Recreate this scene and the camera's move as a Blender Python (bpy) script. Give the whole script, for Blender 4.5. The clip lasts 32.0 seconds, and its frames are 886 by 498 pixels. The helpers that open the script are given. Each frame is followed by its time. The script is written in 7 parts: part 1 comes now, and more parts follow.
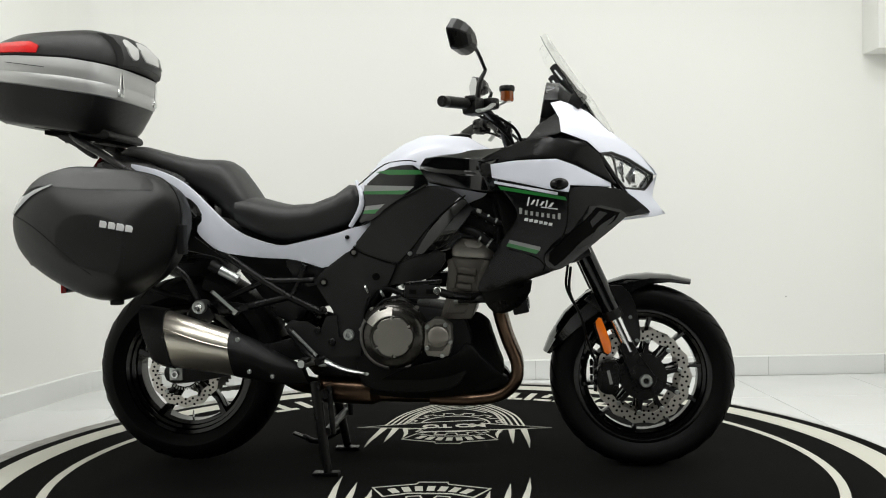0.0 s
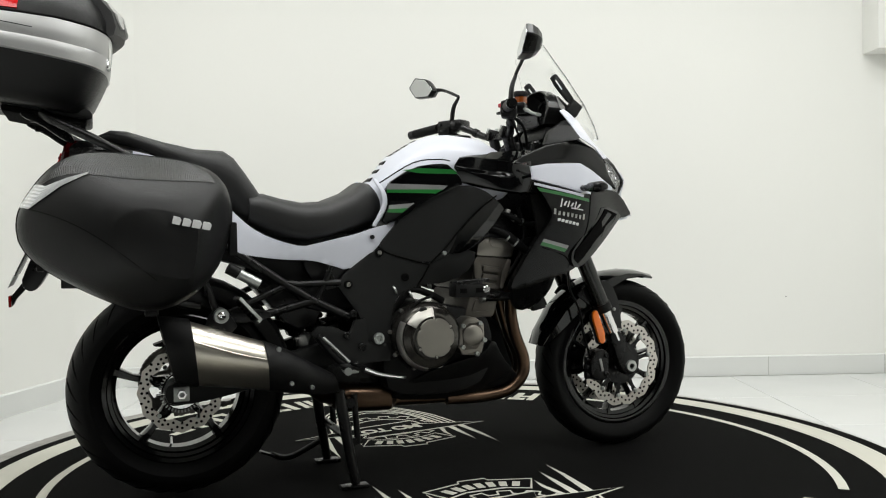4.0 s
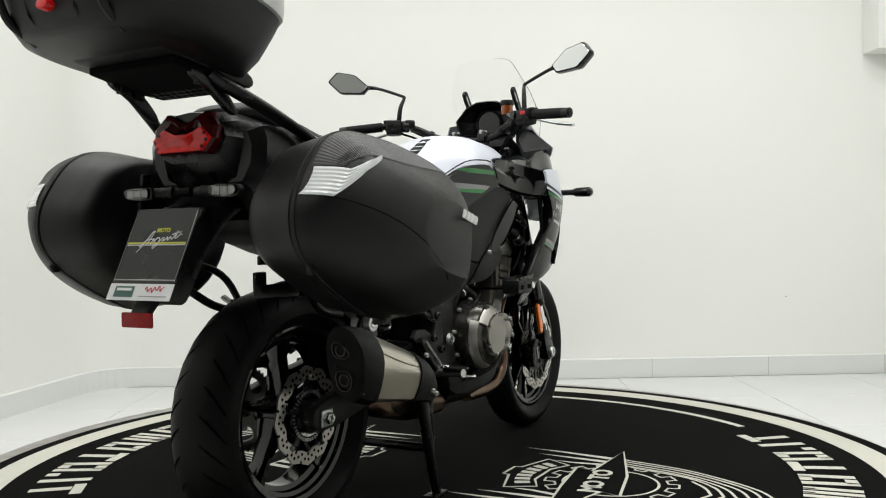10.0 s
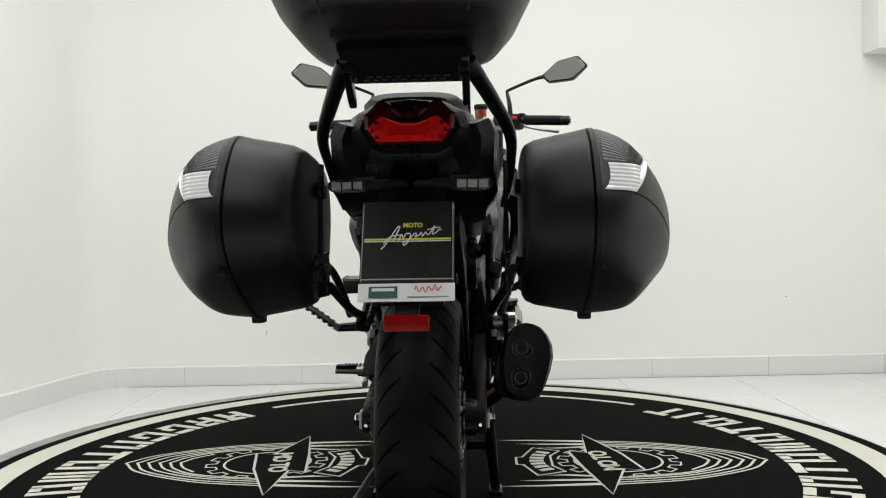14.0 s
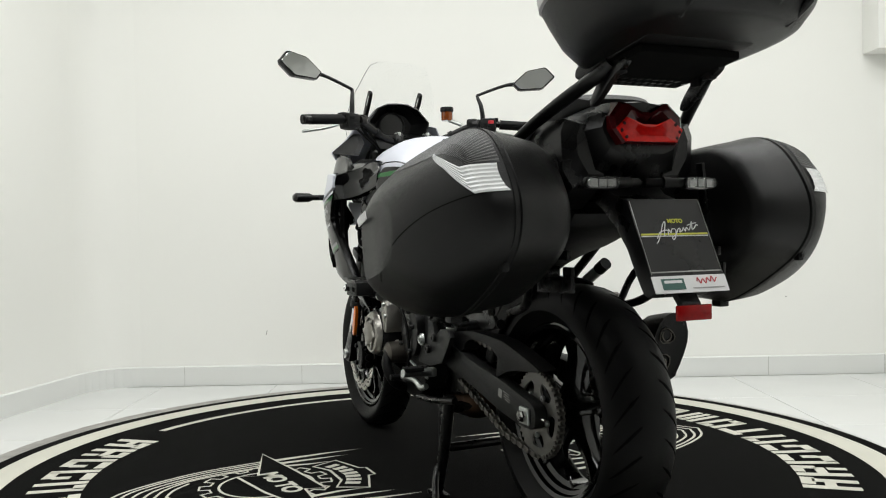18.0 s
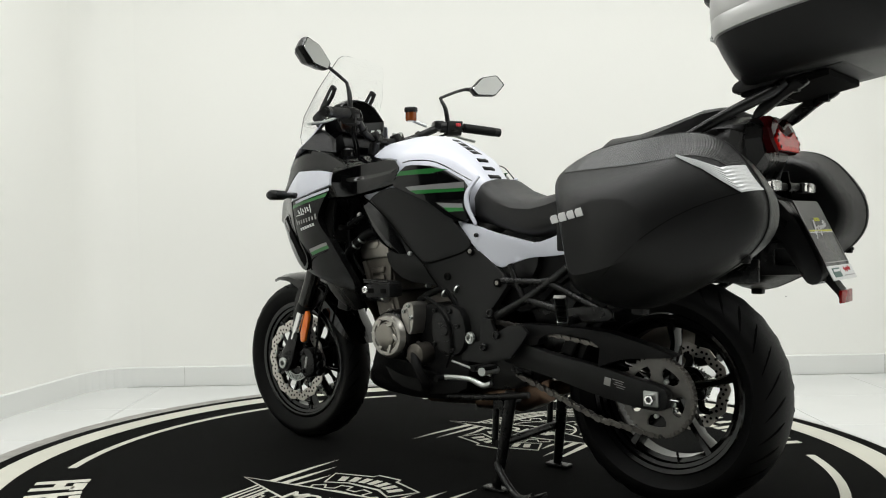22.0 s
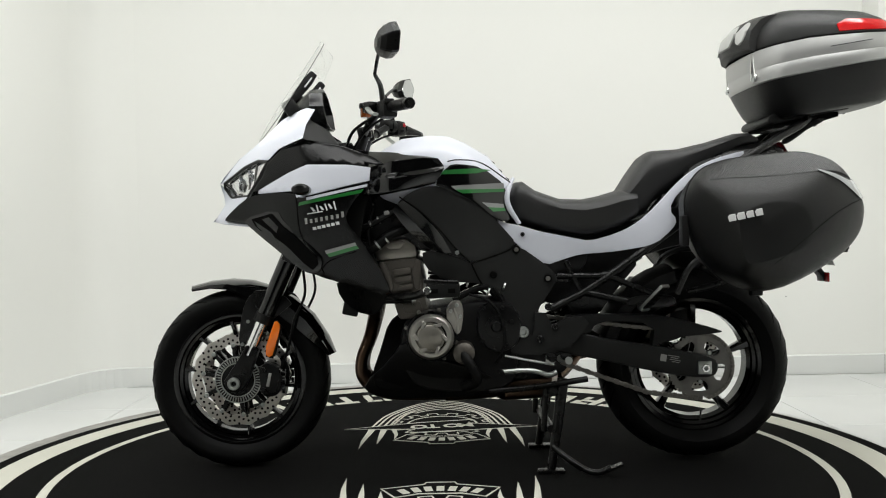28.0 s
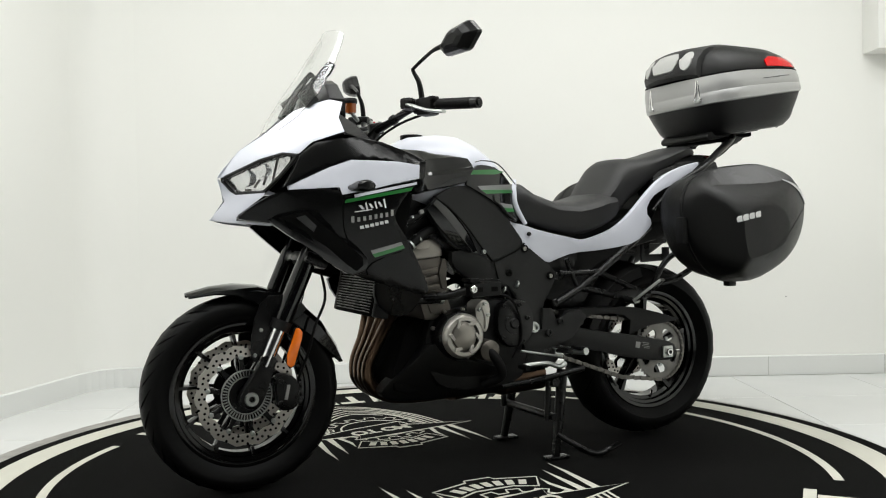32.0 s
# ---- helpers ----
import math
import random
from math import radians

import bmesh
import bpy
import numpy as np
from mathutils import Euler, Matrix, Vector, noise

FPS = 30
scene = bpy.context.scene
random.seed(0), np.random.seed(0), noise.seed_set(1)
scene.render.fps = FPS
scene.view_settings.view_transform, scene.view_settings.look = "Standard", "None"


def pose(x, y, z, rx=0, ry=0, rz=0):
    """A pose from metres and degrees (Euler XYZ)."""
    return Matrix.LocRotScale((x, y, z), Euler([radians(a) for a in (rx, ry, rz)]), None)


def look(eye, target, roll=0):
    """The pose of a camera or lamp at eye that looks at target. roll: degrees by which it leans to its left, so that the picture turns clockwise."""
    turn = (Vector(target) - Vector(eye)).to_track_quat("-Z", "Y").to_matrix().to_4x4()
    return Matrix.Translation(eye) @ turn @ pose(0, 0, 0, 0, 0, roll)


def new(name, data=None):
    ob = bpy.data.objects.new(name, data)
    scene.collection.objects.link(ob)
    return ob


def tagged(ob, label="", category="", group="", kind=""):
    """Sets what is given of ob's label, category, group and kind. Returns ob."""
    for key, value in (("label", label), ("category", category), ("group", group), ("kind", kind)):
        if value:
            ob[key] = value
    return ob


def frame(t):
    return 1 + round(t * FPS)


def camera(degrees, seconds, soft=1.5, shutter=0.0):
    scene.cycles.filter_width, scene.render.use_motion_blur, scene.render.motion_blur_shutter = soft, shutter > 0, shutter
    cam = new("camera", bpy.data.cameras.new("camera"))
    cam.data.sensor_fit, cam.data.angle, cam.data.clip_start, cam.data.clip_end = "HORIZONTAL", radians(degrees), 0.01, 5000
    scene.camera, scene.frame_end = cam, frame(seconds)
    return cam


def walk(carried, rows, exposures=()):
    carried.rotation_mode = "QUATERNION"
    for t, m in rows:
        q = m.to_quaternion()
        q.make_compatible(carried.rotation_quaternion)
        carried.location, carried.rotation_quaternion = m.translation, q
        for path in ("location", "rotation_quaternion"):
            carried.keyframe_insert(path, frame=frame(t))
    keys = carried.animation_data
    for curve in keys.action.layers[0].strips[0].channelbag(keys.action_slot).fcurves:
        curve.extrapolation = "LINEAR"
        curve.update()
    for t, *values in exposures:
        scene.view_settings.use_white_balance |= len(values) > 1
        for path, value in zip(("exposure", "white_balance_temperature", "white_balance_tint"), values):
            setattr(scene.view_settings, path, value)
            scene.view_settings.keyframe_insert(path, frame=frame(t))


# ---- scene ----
# A motorcycle with luggage turns on a printed round mat in a white showroom.
import functools


# ---- camera: it stands still ----
cam = camera(52.8, 32.0, soft=1.1)
EYE = Vector((0.0, -3.0146, 0.7797))
AHEAD = Vector((0.00626, 0.99979, -0.01939))
walk(cam, [(0.0, look(EYE, EYE + AHEAD, -1.02)), (32.0, look(EYE, EYE + AHEAD, -1.02))], exposures=[(0.0, 0.02), (8.0, 0.02), (14.0, 0.0), (18.0, 0.02), (26.0, 0.03), (29.8, 0.01), (31.0, 0.12), (32.0, 0.10)])

# turn of the table, degrees, every second

TURN = [(0, -5.72), (1, 0.96), (2, 7.65), (3, 14.32), (4, 20.97), (6, 34.21), (8, 47.40), (10, 60.55), (12, 73.70), (14, 86.90),
        (16, 100.11), (18, 113.28), (20, 126.46), (22, 139.67), (24, 152.90), (26, 166.14), (28, 179.35), (29, 185.90), (30, 192.43), (31, 198.94), (32, 205.46)]

# ---- world and lights ----
world = bpy.data.worlds.new("world")
scene.world = world
world.use_nodes = True
sky = world.node_tree.nodes.new("ShaderNodeTexSky")
sky.sky_type = "NISHITA"
sky.sun_disc = False
sky.sun_elevation, sky.sun_rotation = radians(40), radians(120)
world.node_tree.links.new(sky.outputs[0], world.node_tree.nodes["Background"].inputs[0])
world.node_tree.nodes["Background"].inputs[1].default_value = 0.05


def ceiling_lamp(x, y, sx, sy, watts):
    lamp = bpy.data.lights.new("ceiling_lamp", "AREA")
    lamp.shape, lamp.size, lamp.size_y, lamp.energy, lamp.color = "RECTANGLE", sx, sy, watts, (0.992, 1.0, 0.985)
    ob = new("ceiling_lamp", lamp)
    ob.matrix_world = pose(x, y, 2.97)
    return ob


for lx, ly, lsx, lsy, lw in ((-1.0, 0.0, 2.0, 0.5, 30.5), (1.25, 0.0, 2.0, 0.5, 35), (-1.1, -1.9, 2.0, 0.9, 35), (1.4, -1.9, 2.0, 0.9, 38.5)):
    ceiling_lamp(lx, ly, lsx, lsy, lw)


# ---- materials ----
def material(name, colour, rough=0.5, metal=0.0, vary=0.08, scale=8.0, bump=0.0, bump_scale=200.0, coat=0.0, spec=0.5, rough_vary=0.06):
    """A plain surface with two scales of variation in tone and gloss, and a fine relief."""
    m = bpy.data.materials.new(name)
    m.use_nodes = True
    nt = m.node_tree
    b = nt.nodes["Principled BSDF"]
    tc = nt.nodes.new("ShaderNodeTexCoord")
    n1 = nt.nodes.new("ShaderNodeTexNoise")
    n1.inputs["Scale"].default_value, n1.inputs["Detail"].default_value = scale, 5
    n2 = nt.nodes.new("ShaderNodeTexNoise")
    n2.inputs["Scale"].default_value, n2.inputs["Detail"].default_value = bump_scale, 3
    nt.links.new(tc.outputs["Object"], n1.inputs["Vector"])
    nt.links.new(tc.outputs["Object"], n2.inputs["Vector"])
    ramp = nt.nodes.new("ShaderNodeMapRange")
    ramp.inputs["To Min"].default_value, ramp.inputs["To Max"].default_value = 1 - vary, 1 + vary
    nt.links.new(n1.outputs["Fac"], ramp.inputs["Value"])
    mix = nt.nodes.new("ShaderNodeMix")
    mix.data_type, mix.blend_type = "RGBA", "MULTIPLY"
    mix.inputs[0].default_value = 1.0
    mix.inputs[6].default_value = (*colour, 1)
    nt.links.new(ramp.outputs[0], mix.inputs[7])
    nt.links.new(mix.outputs[2], b.inputs["Base Color"])
    rr = nt.nodes.new("ShaderNodeMapRange")
    rr.inputs["To Min"].default_value, rr.inputs["To Max"].default_value = max(rough - rough_vary, 0.0), min(rough + rough_vary, 1.0)
    nt.links.new(n1.outputs["Fac"], rr.inputs["Value"])
    nt.links.new(rr.outputs[0], b.inputs["Roughness"])
    b.inputs["Metallic"].default_value = metal
    b.inputs["Coat Weight"].default_value = coat
    b.inputs["Coat Roughness"].default_value = 0.04
    b.inputs["Specular IOR Level"].default_value = spec
    if bump:
        bp = nt.nodes.new("ShaderNodeBump")
        bp.inputs["Strength"].default_value, bp.inputs["Distance"].default_value = bump, 0.002
        nt.links.new(n2.outputs["Fac"], bp.inputs["Height"])
        nt.links.new(bp.outputs[0], b.inputs["Normal"])
    return m


def clear(name, colour, rough=0.0, ior=1.45):
    m = bpy.data.materials.new(name)
    m.use_nodes = True
    b = m.node_tree.nodes["Principled BSDF"]
    b.inputs["Base Color"].default_value = (*colour, 1)
    b.inputs["Transmission Weight"].default_value = 1.0
    b.inputs["Roughness"].default_value, b.inputs["IOR"].default_value = rough, ior
    return m


M_WALL = material("white_wall_paint", (0.85, 0.85, 0.815), 0.75, vary=0.012, scale=1.2, bump=0.12, bump_scale=90)
M_DARKWALL = material("unseen_dark_wall_paint", (0.055, 0.056, 0.058), 0.7, vary=0.06, scale=1.2, bump=0.12, bump_scale=90)
M_SKIRT = material("pale_skirting", (0.74, 0.75, 0.73), 0.4, vary=0.02, scale=2)
M_TILE = material("glossy_white_tile", (0.71, 0.72, 0.71), 0.16, vary=0.015, scale=3, rough_vary=0.05)
M_GROUT = material("grey_grout", (0.45, 0.45, 0.42), 0.8)
M_MAT = material("black_mat", (0.0042, 0.0042, 0.0040), 0.95, vary=0.4, scale=3, bump=0.5, bump_scale=700, spec=0.04)
M_PRINT = material("cream_print", (0.58, 0.57, 0.50), 0.8, vary=0.08, scale=5, bump=0.3, bump_scale=700, spec=0.2)
M_RIM = material("worn_grey_edge", (0.30, 0.29, 0.27), 0.7, vary=0.5, scale=14, bump=0.6, bump_scale=60)
M_WHITE = material("pearl_white_paint", (0.58, 0.595, 0.66), 0.34, vary=0.02, scale=4, coat=0.15, spec=0.3, bump=0.02, bump_scale=900)
M_GLOSS = material("gloss_black_paint", (0.0022, 0.0023, 0.0024), 0.07, vary=0.2, scale=6, spec=0.5, rough_vary=0.02)
M_FAIR = material("black_fairing_paint", (0.0030, 0.0031, 0.0031), 0.16, vary=0.2, scale=6, spec=0.22, rough_vary=0.03)
M_GROOVE_SHADE = material("groove_shade_black", (0.0012, 0.0012, 0.0012), 0.9, vary=0.2, scale=30, spec=0.05)
M_SATIN = material("satin_black_plastic", (0.0028, 0.0028, 0.0028), 0.28, vary=0.15, scale=9, bump=0.12, bump_scale=900, spec=0.30)
M_PLASTIC = material("textured_black_plastic", (0.0026, 0.0026, 0.0026), 0.44, vary=0.14, scale=9, bump=0.35, bump_scale=1100, spec=0.22)
M_GREYPL = material("charcoal_side_cover", (0.0090, 0.0093, 0.0090), 0.40, vary=0.12, scale=7, bump=0.3, bump_scale=1100, spec=0.24)
M_CASE = material("grained_black_case", (0.0034, 0.0035, 0.0034), 0.36, vary=0.16, scale=6, bump=0.35, bump_scale=900, spec=0.26)
M_RUBBER = material("black_rubber", (0.0034, 0.0034, 0.0034), 0.46, vary=0.3, scale=12, bump=0.25, bump_scale=500, spec=0.11)
M_SEAT = material("black_vinyl", (0.0130, 0.0130, 0.0130), 0.48, vary=0.12, scale=10, bump=0.4, bump_scale=800, spec=0.40)
M_STEEL = material("brushed_stainless", (0.58, 0.545, 0.475), 0.30, 1.0, vary=0.06, scale=4, bump=0.02, bump_scale=300)
M_ALU = material("cast_aluminium", (0.48, 0.50, 0.485), 0.34, 1.0, vary=0.12, scale=20, bump=0.2, bump_scale=500)
M_CHROME = material("bright_chrome", (0.80, 0.80, 0.80), 0.10, 1.0, vary=0.05, scale=20)
M_DISC = material("brake_disc_steel", (0.60, 0.57, 0.53), 0.34, 1.0, vary=0.15, scale=40, bump=0.05, bump_scale=900)
M_BRONZE = material("bronze_grey_cover", (0.25, 0.235, 0.21), 0.34, 0.8, vary=0.12, scale=15, bump=0.12, bump_scale=700)
M_ENGINE = material("bronze_engine_paint", (0.095, 0.086, 0.074), 0.38, 0.65, vary=0.2, scale=18, bump=0.3, bump_scale=400)
M_DARKM = material("black_engine_paint", (0.0026, 0.0026, 0.0026), 0.28, vary=0.25, scale=18, bump=0.25, bump_scale=500, spec=0.30)
M_PIPE = material("heat_stained_pipe", (0.115, 0.074, 0.050), 0.30, 1.0, vary=0.6, scale=9, bump=0.15, bump_scale=120)
M_SPROCKET = material("dull_sprocket_steel", (0.17, 0.165, 0.155), 0.45, 0.9, vary=0.35, scale=30, bump=0.1, bump_scale=400)
M_LAMPIN = material("lamp_reflector", (0.86, 0.87, 0.88), 0.10, 0.9, vary=0.15, scale=30, bump=0.35, bump_scale=60)
M_CHAIN = material("oily_chain_steel", (0.15, 0.142, 0.13), 0.38, 0.9, vary=0.4, scale=60)
M_GREEN = material("green_stripe", (0.010, 0.13, 0.022), 0.3, coat=0.4)
M_WHEEL = material("black_wheel_paint", (0.0020, 0.0020, 0.0020), 0.09, vary=0.2, scale=10, spec=0.45, rough_vary=0.03)
M_COVER = material("dark_polished_cover", (0.050, 0.047, 0.042), 0.18, 0.7, vary=0.12, scale=15, bump=0.04, bump_scale=700)
M_PAD = material("pale_grey_vinyl", (0.40, 0.40, 0.385), 0.5, vary=0.05, scale=20, bump=0.2, bump_scale=500)
M_CAST = material("grey_cast_metal", (0.40, 0.385, 0.355), 0.36, 0.9, vary=0.15, scale=20, bump=0.22, bump_scale=500)
M_SILVER = material("silver_stripe", (0.22, 0.22, 0.22), 0.4, 0.3)
M_LETTER = material("pale_lettering", (0.62, 0.62, 0.62), 0.45)
M_DIMLET = material("grey_lettering", (0.28, 0.28, 0.27), 0.4, 0.4)
M_RED = material("red_lens", (0.50, 0.003, 0.004), 0.14, vary=0.3, scale=70, coat=0.15, spec=0.3)
M_REARRED = material("dull_red_reflector", (0.20, 0.003, 0.003), 0.16, vary=0.4, scale=90, spec=0.22)
M_TAIL = material("deep_red_lens", (0.60, 0.009, 0.007), 0.10, vary=0.6, scale=55, spec=0.3, bump=0.10, bump_scale=120, rough_vary=0.02)
M_DARKRED = material("smoked_red_lens", (0.040, 0.002, 0.003), 0.16, vary=0.2, scale=40, spec=0.18, rough_vary=0.02)
M_SMOKEDL = material("clear_grey_lens", (0.26, 0.26, 0.255), 0.10, vary=0.3, scale=60, coat=0.4)
M_ORANGE = material("orange_reflector", (0.80, 0.17, 0.008), 0.25, vary=0.1, scale=60, coat=0.6)
M_SILVERCASE = material("silver_case_band", (0.42, 0.42, 0.415), 0.40, 0.6, vary=0.05, scale=3, bump=0.04, bump_scale=500)
M_CARBON = material("ribbed_black_trim", (0.020, 0.020, 0.020), 0.38, vary=0.2, scale=12, bump=0.6, bump_scale=420, spec=0.5)
M_REFLECT = material("white_reflector", (0.62, 0.63, 0.63), 0.25, vary=0.1, scale=80, coat=0.5)
M_MIRROR = material("mirror_glass", (0.52, 0.53, 0.535), 0.02, 1.0, vary=0.01, scale=4, rough_vary=0.01)
M_AMBERFL = material("amber_fluid", (0.20, 0.048, 0.008), 0.15, vary=0.2, scale=30, coat=0.7)
M_YELLOW = material("yellow_print", (0.50, 0.50, 0.04), 0.5)
M_TEAL = material("dark_green_print", (0.012, 0.07, 0.055), 0.4)
M_REDINK = material("red_print", (0.45, 0.02, 0.03), 0.5)
M_SCREEN = clear("clear_screen", (0.985, 0.99, 0.988), 0.0, 1.22)
M_LENS = clear("clear_lens", (0.99, 0.99, 0.99), 0.0, 1.30)


# ---- building helpers ----
def link(name, bm, mat, parent=None, label="", smooth=40.0):
    """A mesh object of its own out of a bmesh; edges sharper than smooth degrees stay sharp."""
    bmesh.ops.recalc_face_normals(bm, faces=bm.faces[:])
    limit = radians(smooth)
    for f in bm.faces:
        f.smooth = True
    for e in bm.edges:
        if len(e.link_faces) == 2 and e.calc_face_angle(0.0) > limit:
            e.smooth = False
    me = bpy.data.meshes.new(name)
    bm.to_mesh(me)
    bm.free()
    me.materials.append(mat)
    ob = new(name, me)
    if parent is not None:
        ob.parent = parent
    if label:
        ob["label"] = label
    return ob


def part(name, bm, mat, parent, label="", smooth=40.0):
    return link(name, bm, mat, parent, label, smooth)


def bevelled(bm, width, segments=2, angle=30.0):
    edges = [e for e in bm.edges if len(e.link_faces) == 2 and e.calc_face_angle(0.0) > radians(angle)]
    if edges and width > 0:
        bmesh.ops.bevel(bm, geom=edges, offset=width, segments=segments, affect="EDGES", profile=0.6, clamp_overlap=True)
    return bm


def box(centre, size, bevel=0.003, turn=None, segments=2):
    bm = bmesh.new()
    bmesh.ops.create_cube(bm, size=1.0)
    bmesh.ops.scale(bm, vec=size, verts=bm.verts)
    bevelled(bm, bevel, segments)
    m = Matrix.Translation(centre)
    if turn is not None:
        m = m @ Euler([radians(a) for a in turn]).to_matrix().to_4x4()
    bm.transform(m)
    return bm


def rounded(points, times=2):
    """Chaikin's corner cutting of a closed outline."""
    pts = [Vector(p) for p in points]
    for _ in range(times):
        pts = [q for a, b in zip(pts, pts[1:] + pts[:1]) for q in (a.lerp(b, 0.25), a.lerp(b, 0.75))]
    return pts


def slab(points, y0, y1, bevel=0.003, segments=2):
    """A plate: an outline in (x, z), thick from y0 to y1."""
    bm = bmesh.new()
    n = len(points)
    a = [bm.verts.new((p[0], y0, p[1])) for p in points]
    b = [bm.verts.new((p[0], y1, p[1])) for p in points]
    bm.faces.new(a)
    bm.faces.new(b[::-1])
    for i in range(n):
        bm.faces.new((a[i], b[i], b[(i + 1) % n], a[(i + 1) % n]))
    bmesh.ops.recalc_face_normals(bm, faces=bm.faces[:])
    return bevelled(bm, bevel, segments)


def curve_through(points, steps=6):
    """A smooth line through the points (Catmull-Rom)."""
    p = [Vector(q) for q in points]
    if len(p) < 3:
        return p
    p = [2 * p[0] - p[1]] + p + [2 * p[-1] - p[-2]]
    out = []
    for i in range(1, len(p) - 2):
        for k in range(steps):
            t = k / steps
            out.append(0.5 * (2 * p[i] + (p[i + 1] - p[i - 1]) * t + (2 * p[i - 1] - 5 * p[i] + 4 * p[i + 1] - p[i + 2]) * t * t
                              + (3 * p[i] - p[i - 1] - 3 * p[i + 1] + p[i + 2]) * t ** 3))
    out.append(p[-2])
    return out


def tube(points, radius, sides=12, steps=6, closed=False, flat=1.0, bm=None):
    """A round bar along a smooth line; radius may be a list, one for each point."""
    line = curve_through(points, steps) if steps > 1 else [Vector(q) for q in points]
    n = len(line)
    if isinstance(radius, (list, tuple)):
        k = len(radius) - 1
        rad = [radius[min(int(i * k / (n - 1)), k - 1)] + (radius[min(int(i * k / (n - 1)) + 1, k)] - radius[min(int(i * k / (n - 1)), k - 1)]) * (i * k / (n - 1) - min(int(i * k / (n - 1)), k - 1)) for i in range(n)]
    else:
        rad = [radius] * n
    bm = bm or bmesh.new()
    rings, side = [], None
    for i, q in enumerate(line):
        way = (line[min(i + 1, n - 1)] - line[max(i - 1, 0)]).normalized()
        if side is None:
            side = way.cross(Vector((0, 0, 1)) if abs(way.z) < 0.9 else Vector((0, 1, 0))).normalized()
        else:
            side = (side - way * side.dot(way)).normalized()
        up = way.cross(side)
        rings.append([bm.verts.new(q + side * math.cos(a) * rad[i] + up * math.sin(a) * rad[i] * flat) for a in (2 * math.pi * k / sides for k in range(sides))])
    for r0, r1 in zip(rings, rings[1:]):
        for k in range(sides):
            bm.faces.new((r0[k], r0[(k + 1) % sides], r1[(k + 1) % sides], r1[k]))
    bm.faces.new(rings[0][::-1])
    bm.faces.new(rings[-1])
    return bm


def lathe(profile, sides=48, axis="y", centre=(0, 0, 0), closed=False, arc=(0.0, 360.0)):
    """A turned body: (radius, along) pairs round the axis."""
    bm = bmesh.new()
    full = abs(arc[1] - arc[0]) >= 359.9
    m = sides if full else sides + 1
    rings = []
    for k in range(m):
        a = radians(arc[0]) + radians(arc[1] - arc[0]) * k / sides
        c, s = math.cos(a), math.sin(a)
        ring = []
        for r, h in profile:
            v = (r * c, h, r * s) if axis == "y" else (r * c, r * s, h) if axis == "z" else (h, r * c, r * s)
            ring.append(bm.verts.new(Vector(v) + Vector(centre)))
        rings.append(ring)
    n = len(profile)
    for k in range(m if full else m - 1):
        r0, r1 = rings[k], rings[(k + 1) % m]
        for i in range(n if closed else n - 1):
            j = (i + 1) % n
            bm.faces.new((r0[i], r0[j], r1[j], r1[i]))
    bmesh.ops.remove_doubles(bm, verts=bm.verts, dist=1e-6)
    if not full and closed:
        bmesh.ops.holes_fill(bm, edges=bm.edges[:])
    return bm


def loft(rings, cap=True, closed=True):
    """A skin over rings that have the same number of points."""
    bm = bmesh.new()
    vs = [[bm.verts.new(p) for p in r] for r in rings]
    n = len(rings[0])
    for r0, r1 in zip(vs, vs[1:]):
        for k in range(n if closed else n - 1):
            bm.faces.new((r0[k], r0[(k + 1) % n], r1[(k + 1) % n], r1[k]))
    if cap:
        bm.faces.new(vs[0][::-1])
        bm.faces.new(vs[-1])
    bmesh.ops.remove_doubles(bm, verts=bm.verts, dist=1e-5)
    return bm


def oval(cx, cy, cz, w, h, power=2.5, count=24, axis="x", h_low=None):
    """A ring of a superellipse across the x axis (or the z axis), half sizes w and h."""
    ring = []
    for k in range(count):
        a = 2 * math.pi * k / count
        c, s = math.cos(a), math.sin(a)
        u = math.copysign(abs(c) ** (2 / power), c) * w
        v = math.copysign(abs(s) ** (2 / power), s) * (h if s >= 0 or h_low is None else h_low)
        ring.append((cx, cy + u, cz + v) if axis == "x" else (cx + v, cy + u, cz))
    return ring


def joined(*bms):
    out = bms[0]
    for b in bms[1:]:
        me = bpy.data.meshes.new("tmp")
        b.to_mesh(me)
        b.free()
        out.from_mesh(me)
        bpy.data.meshes.remove(me)
    return out


def mirrored(bm):
    """The same shape on the other side of the middle plane."""
    for v in bm.verts:
        v.co.y = -v.co.y
    bmesh.ops.reverse_faces(bm, faces=bm.faces[:])
    return bm


def sided(bm, s):
    return bm if s < 0 else mirrored(bm)


def surface(points, stiff=0.004):
    """A smooth y(x, z) through control points (x, y, z): a thin-plate spline."""
    p = np.array(points, float)
    keep = []
    for i in range(len(p)):
        if all(np.hypot(p[i, 0] - p[j, 0], p[i, 2] - p[j, 2]) > 0.004 for j in keep):
            keep.append(i)
    p = p[keep]
    n = len(p)
    d = np.hypot(p[:, None, 0] - p[None, :, 0], p[:, None, 2] - p[None, :, 2])
    k = np.where(d > 0, d * d * np.log(np.maximum(d, 1e-9)), 0) + np.eye(n) * stiff
    q = np.column_stack([np.ones(n), p[:, 0], p[:, 2]])
    a = np.block([[k, q], [q.T, np.zeros((3, 3))]])
    w = np.linalg.solve(a, np.concatenate([p[:, 1], np.zeros(3)]))

    def y(x, z):
        r = np.hypot(x - p[:, 0], z - p[:, 2])
        return float(np.dot(w[:n], np.where(r > 0, r * r * np.log(np.maximum(r, 1e-9)), 0)) + w[n] + w[n + 1] * x + w[n + 2] * z)
    return y


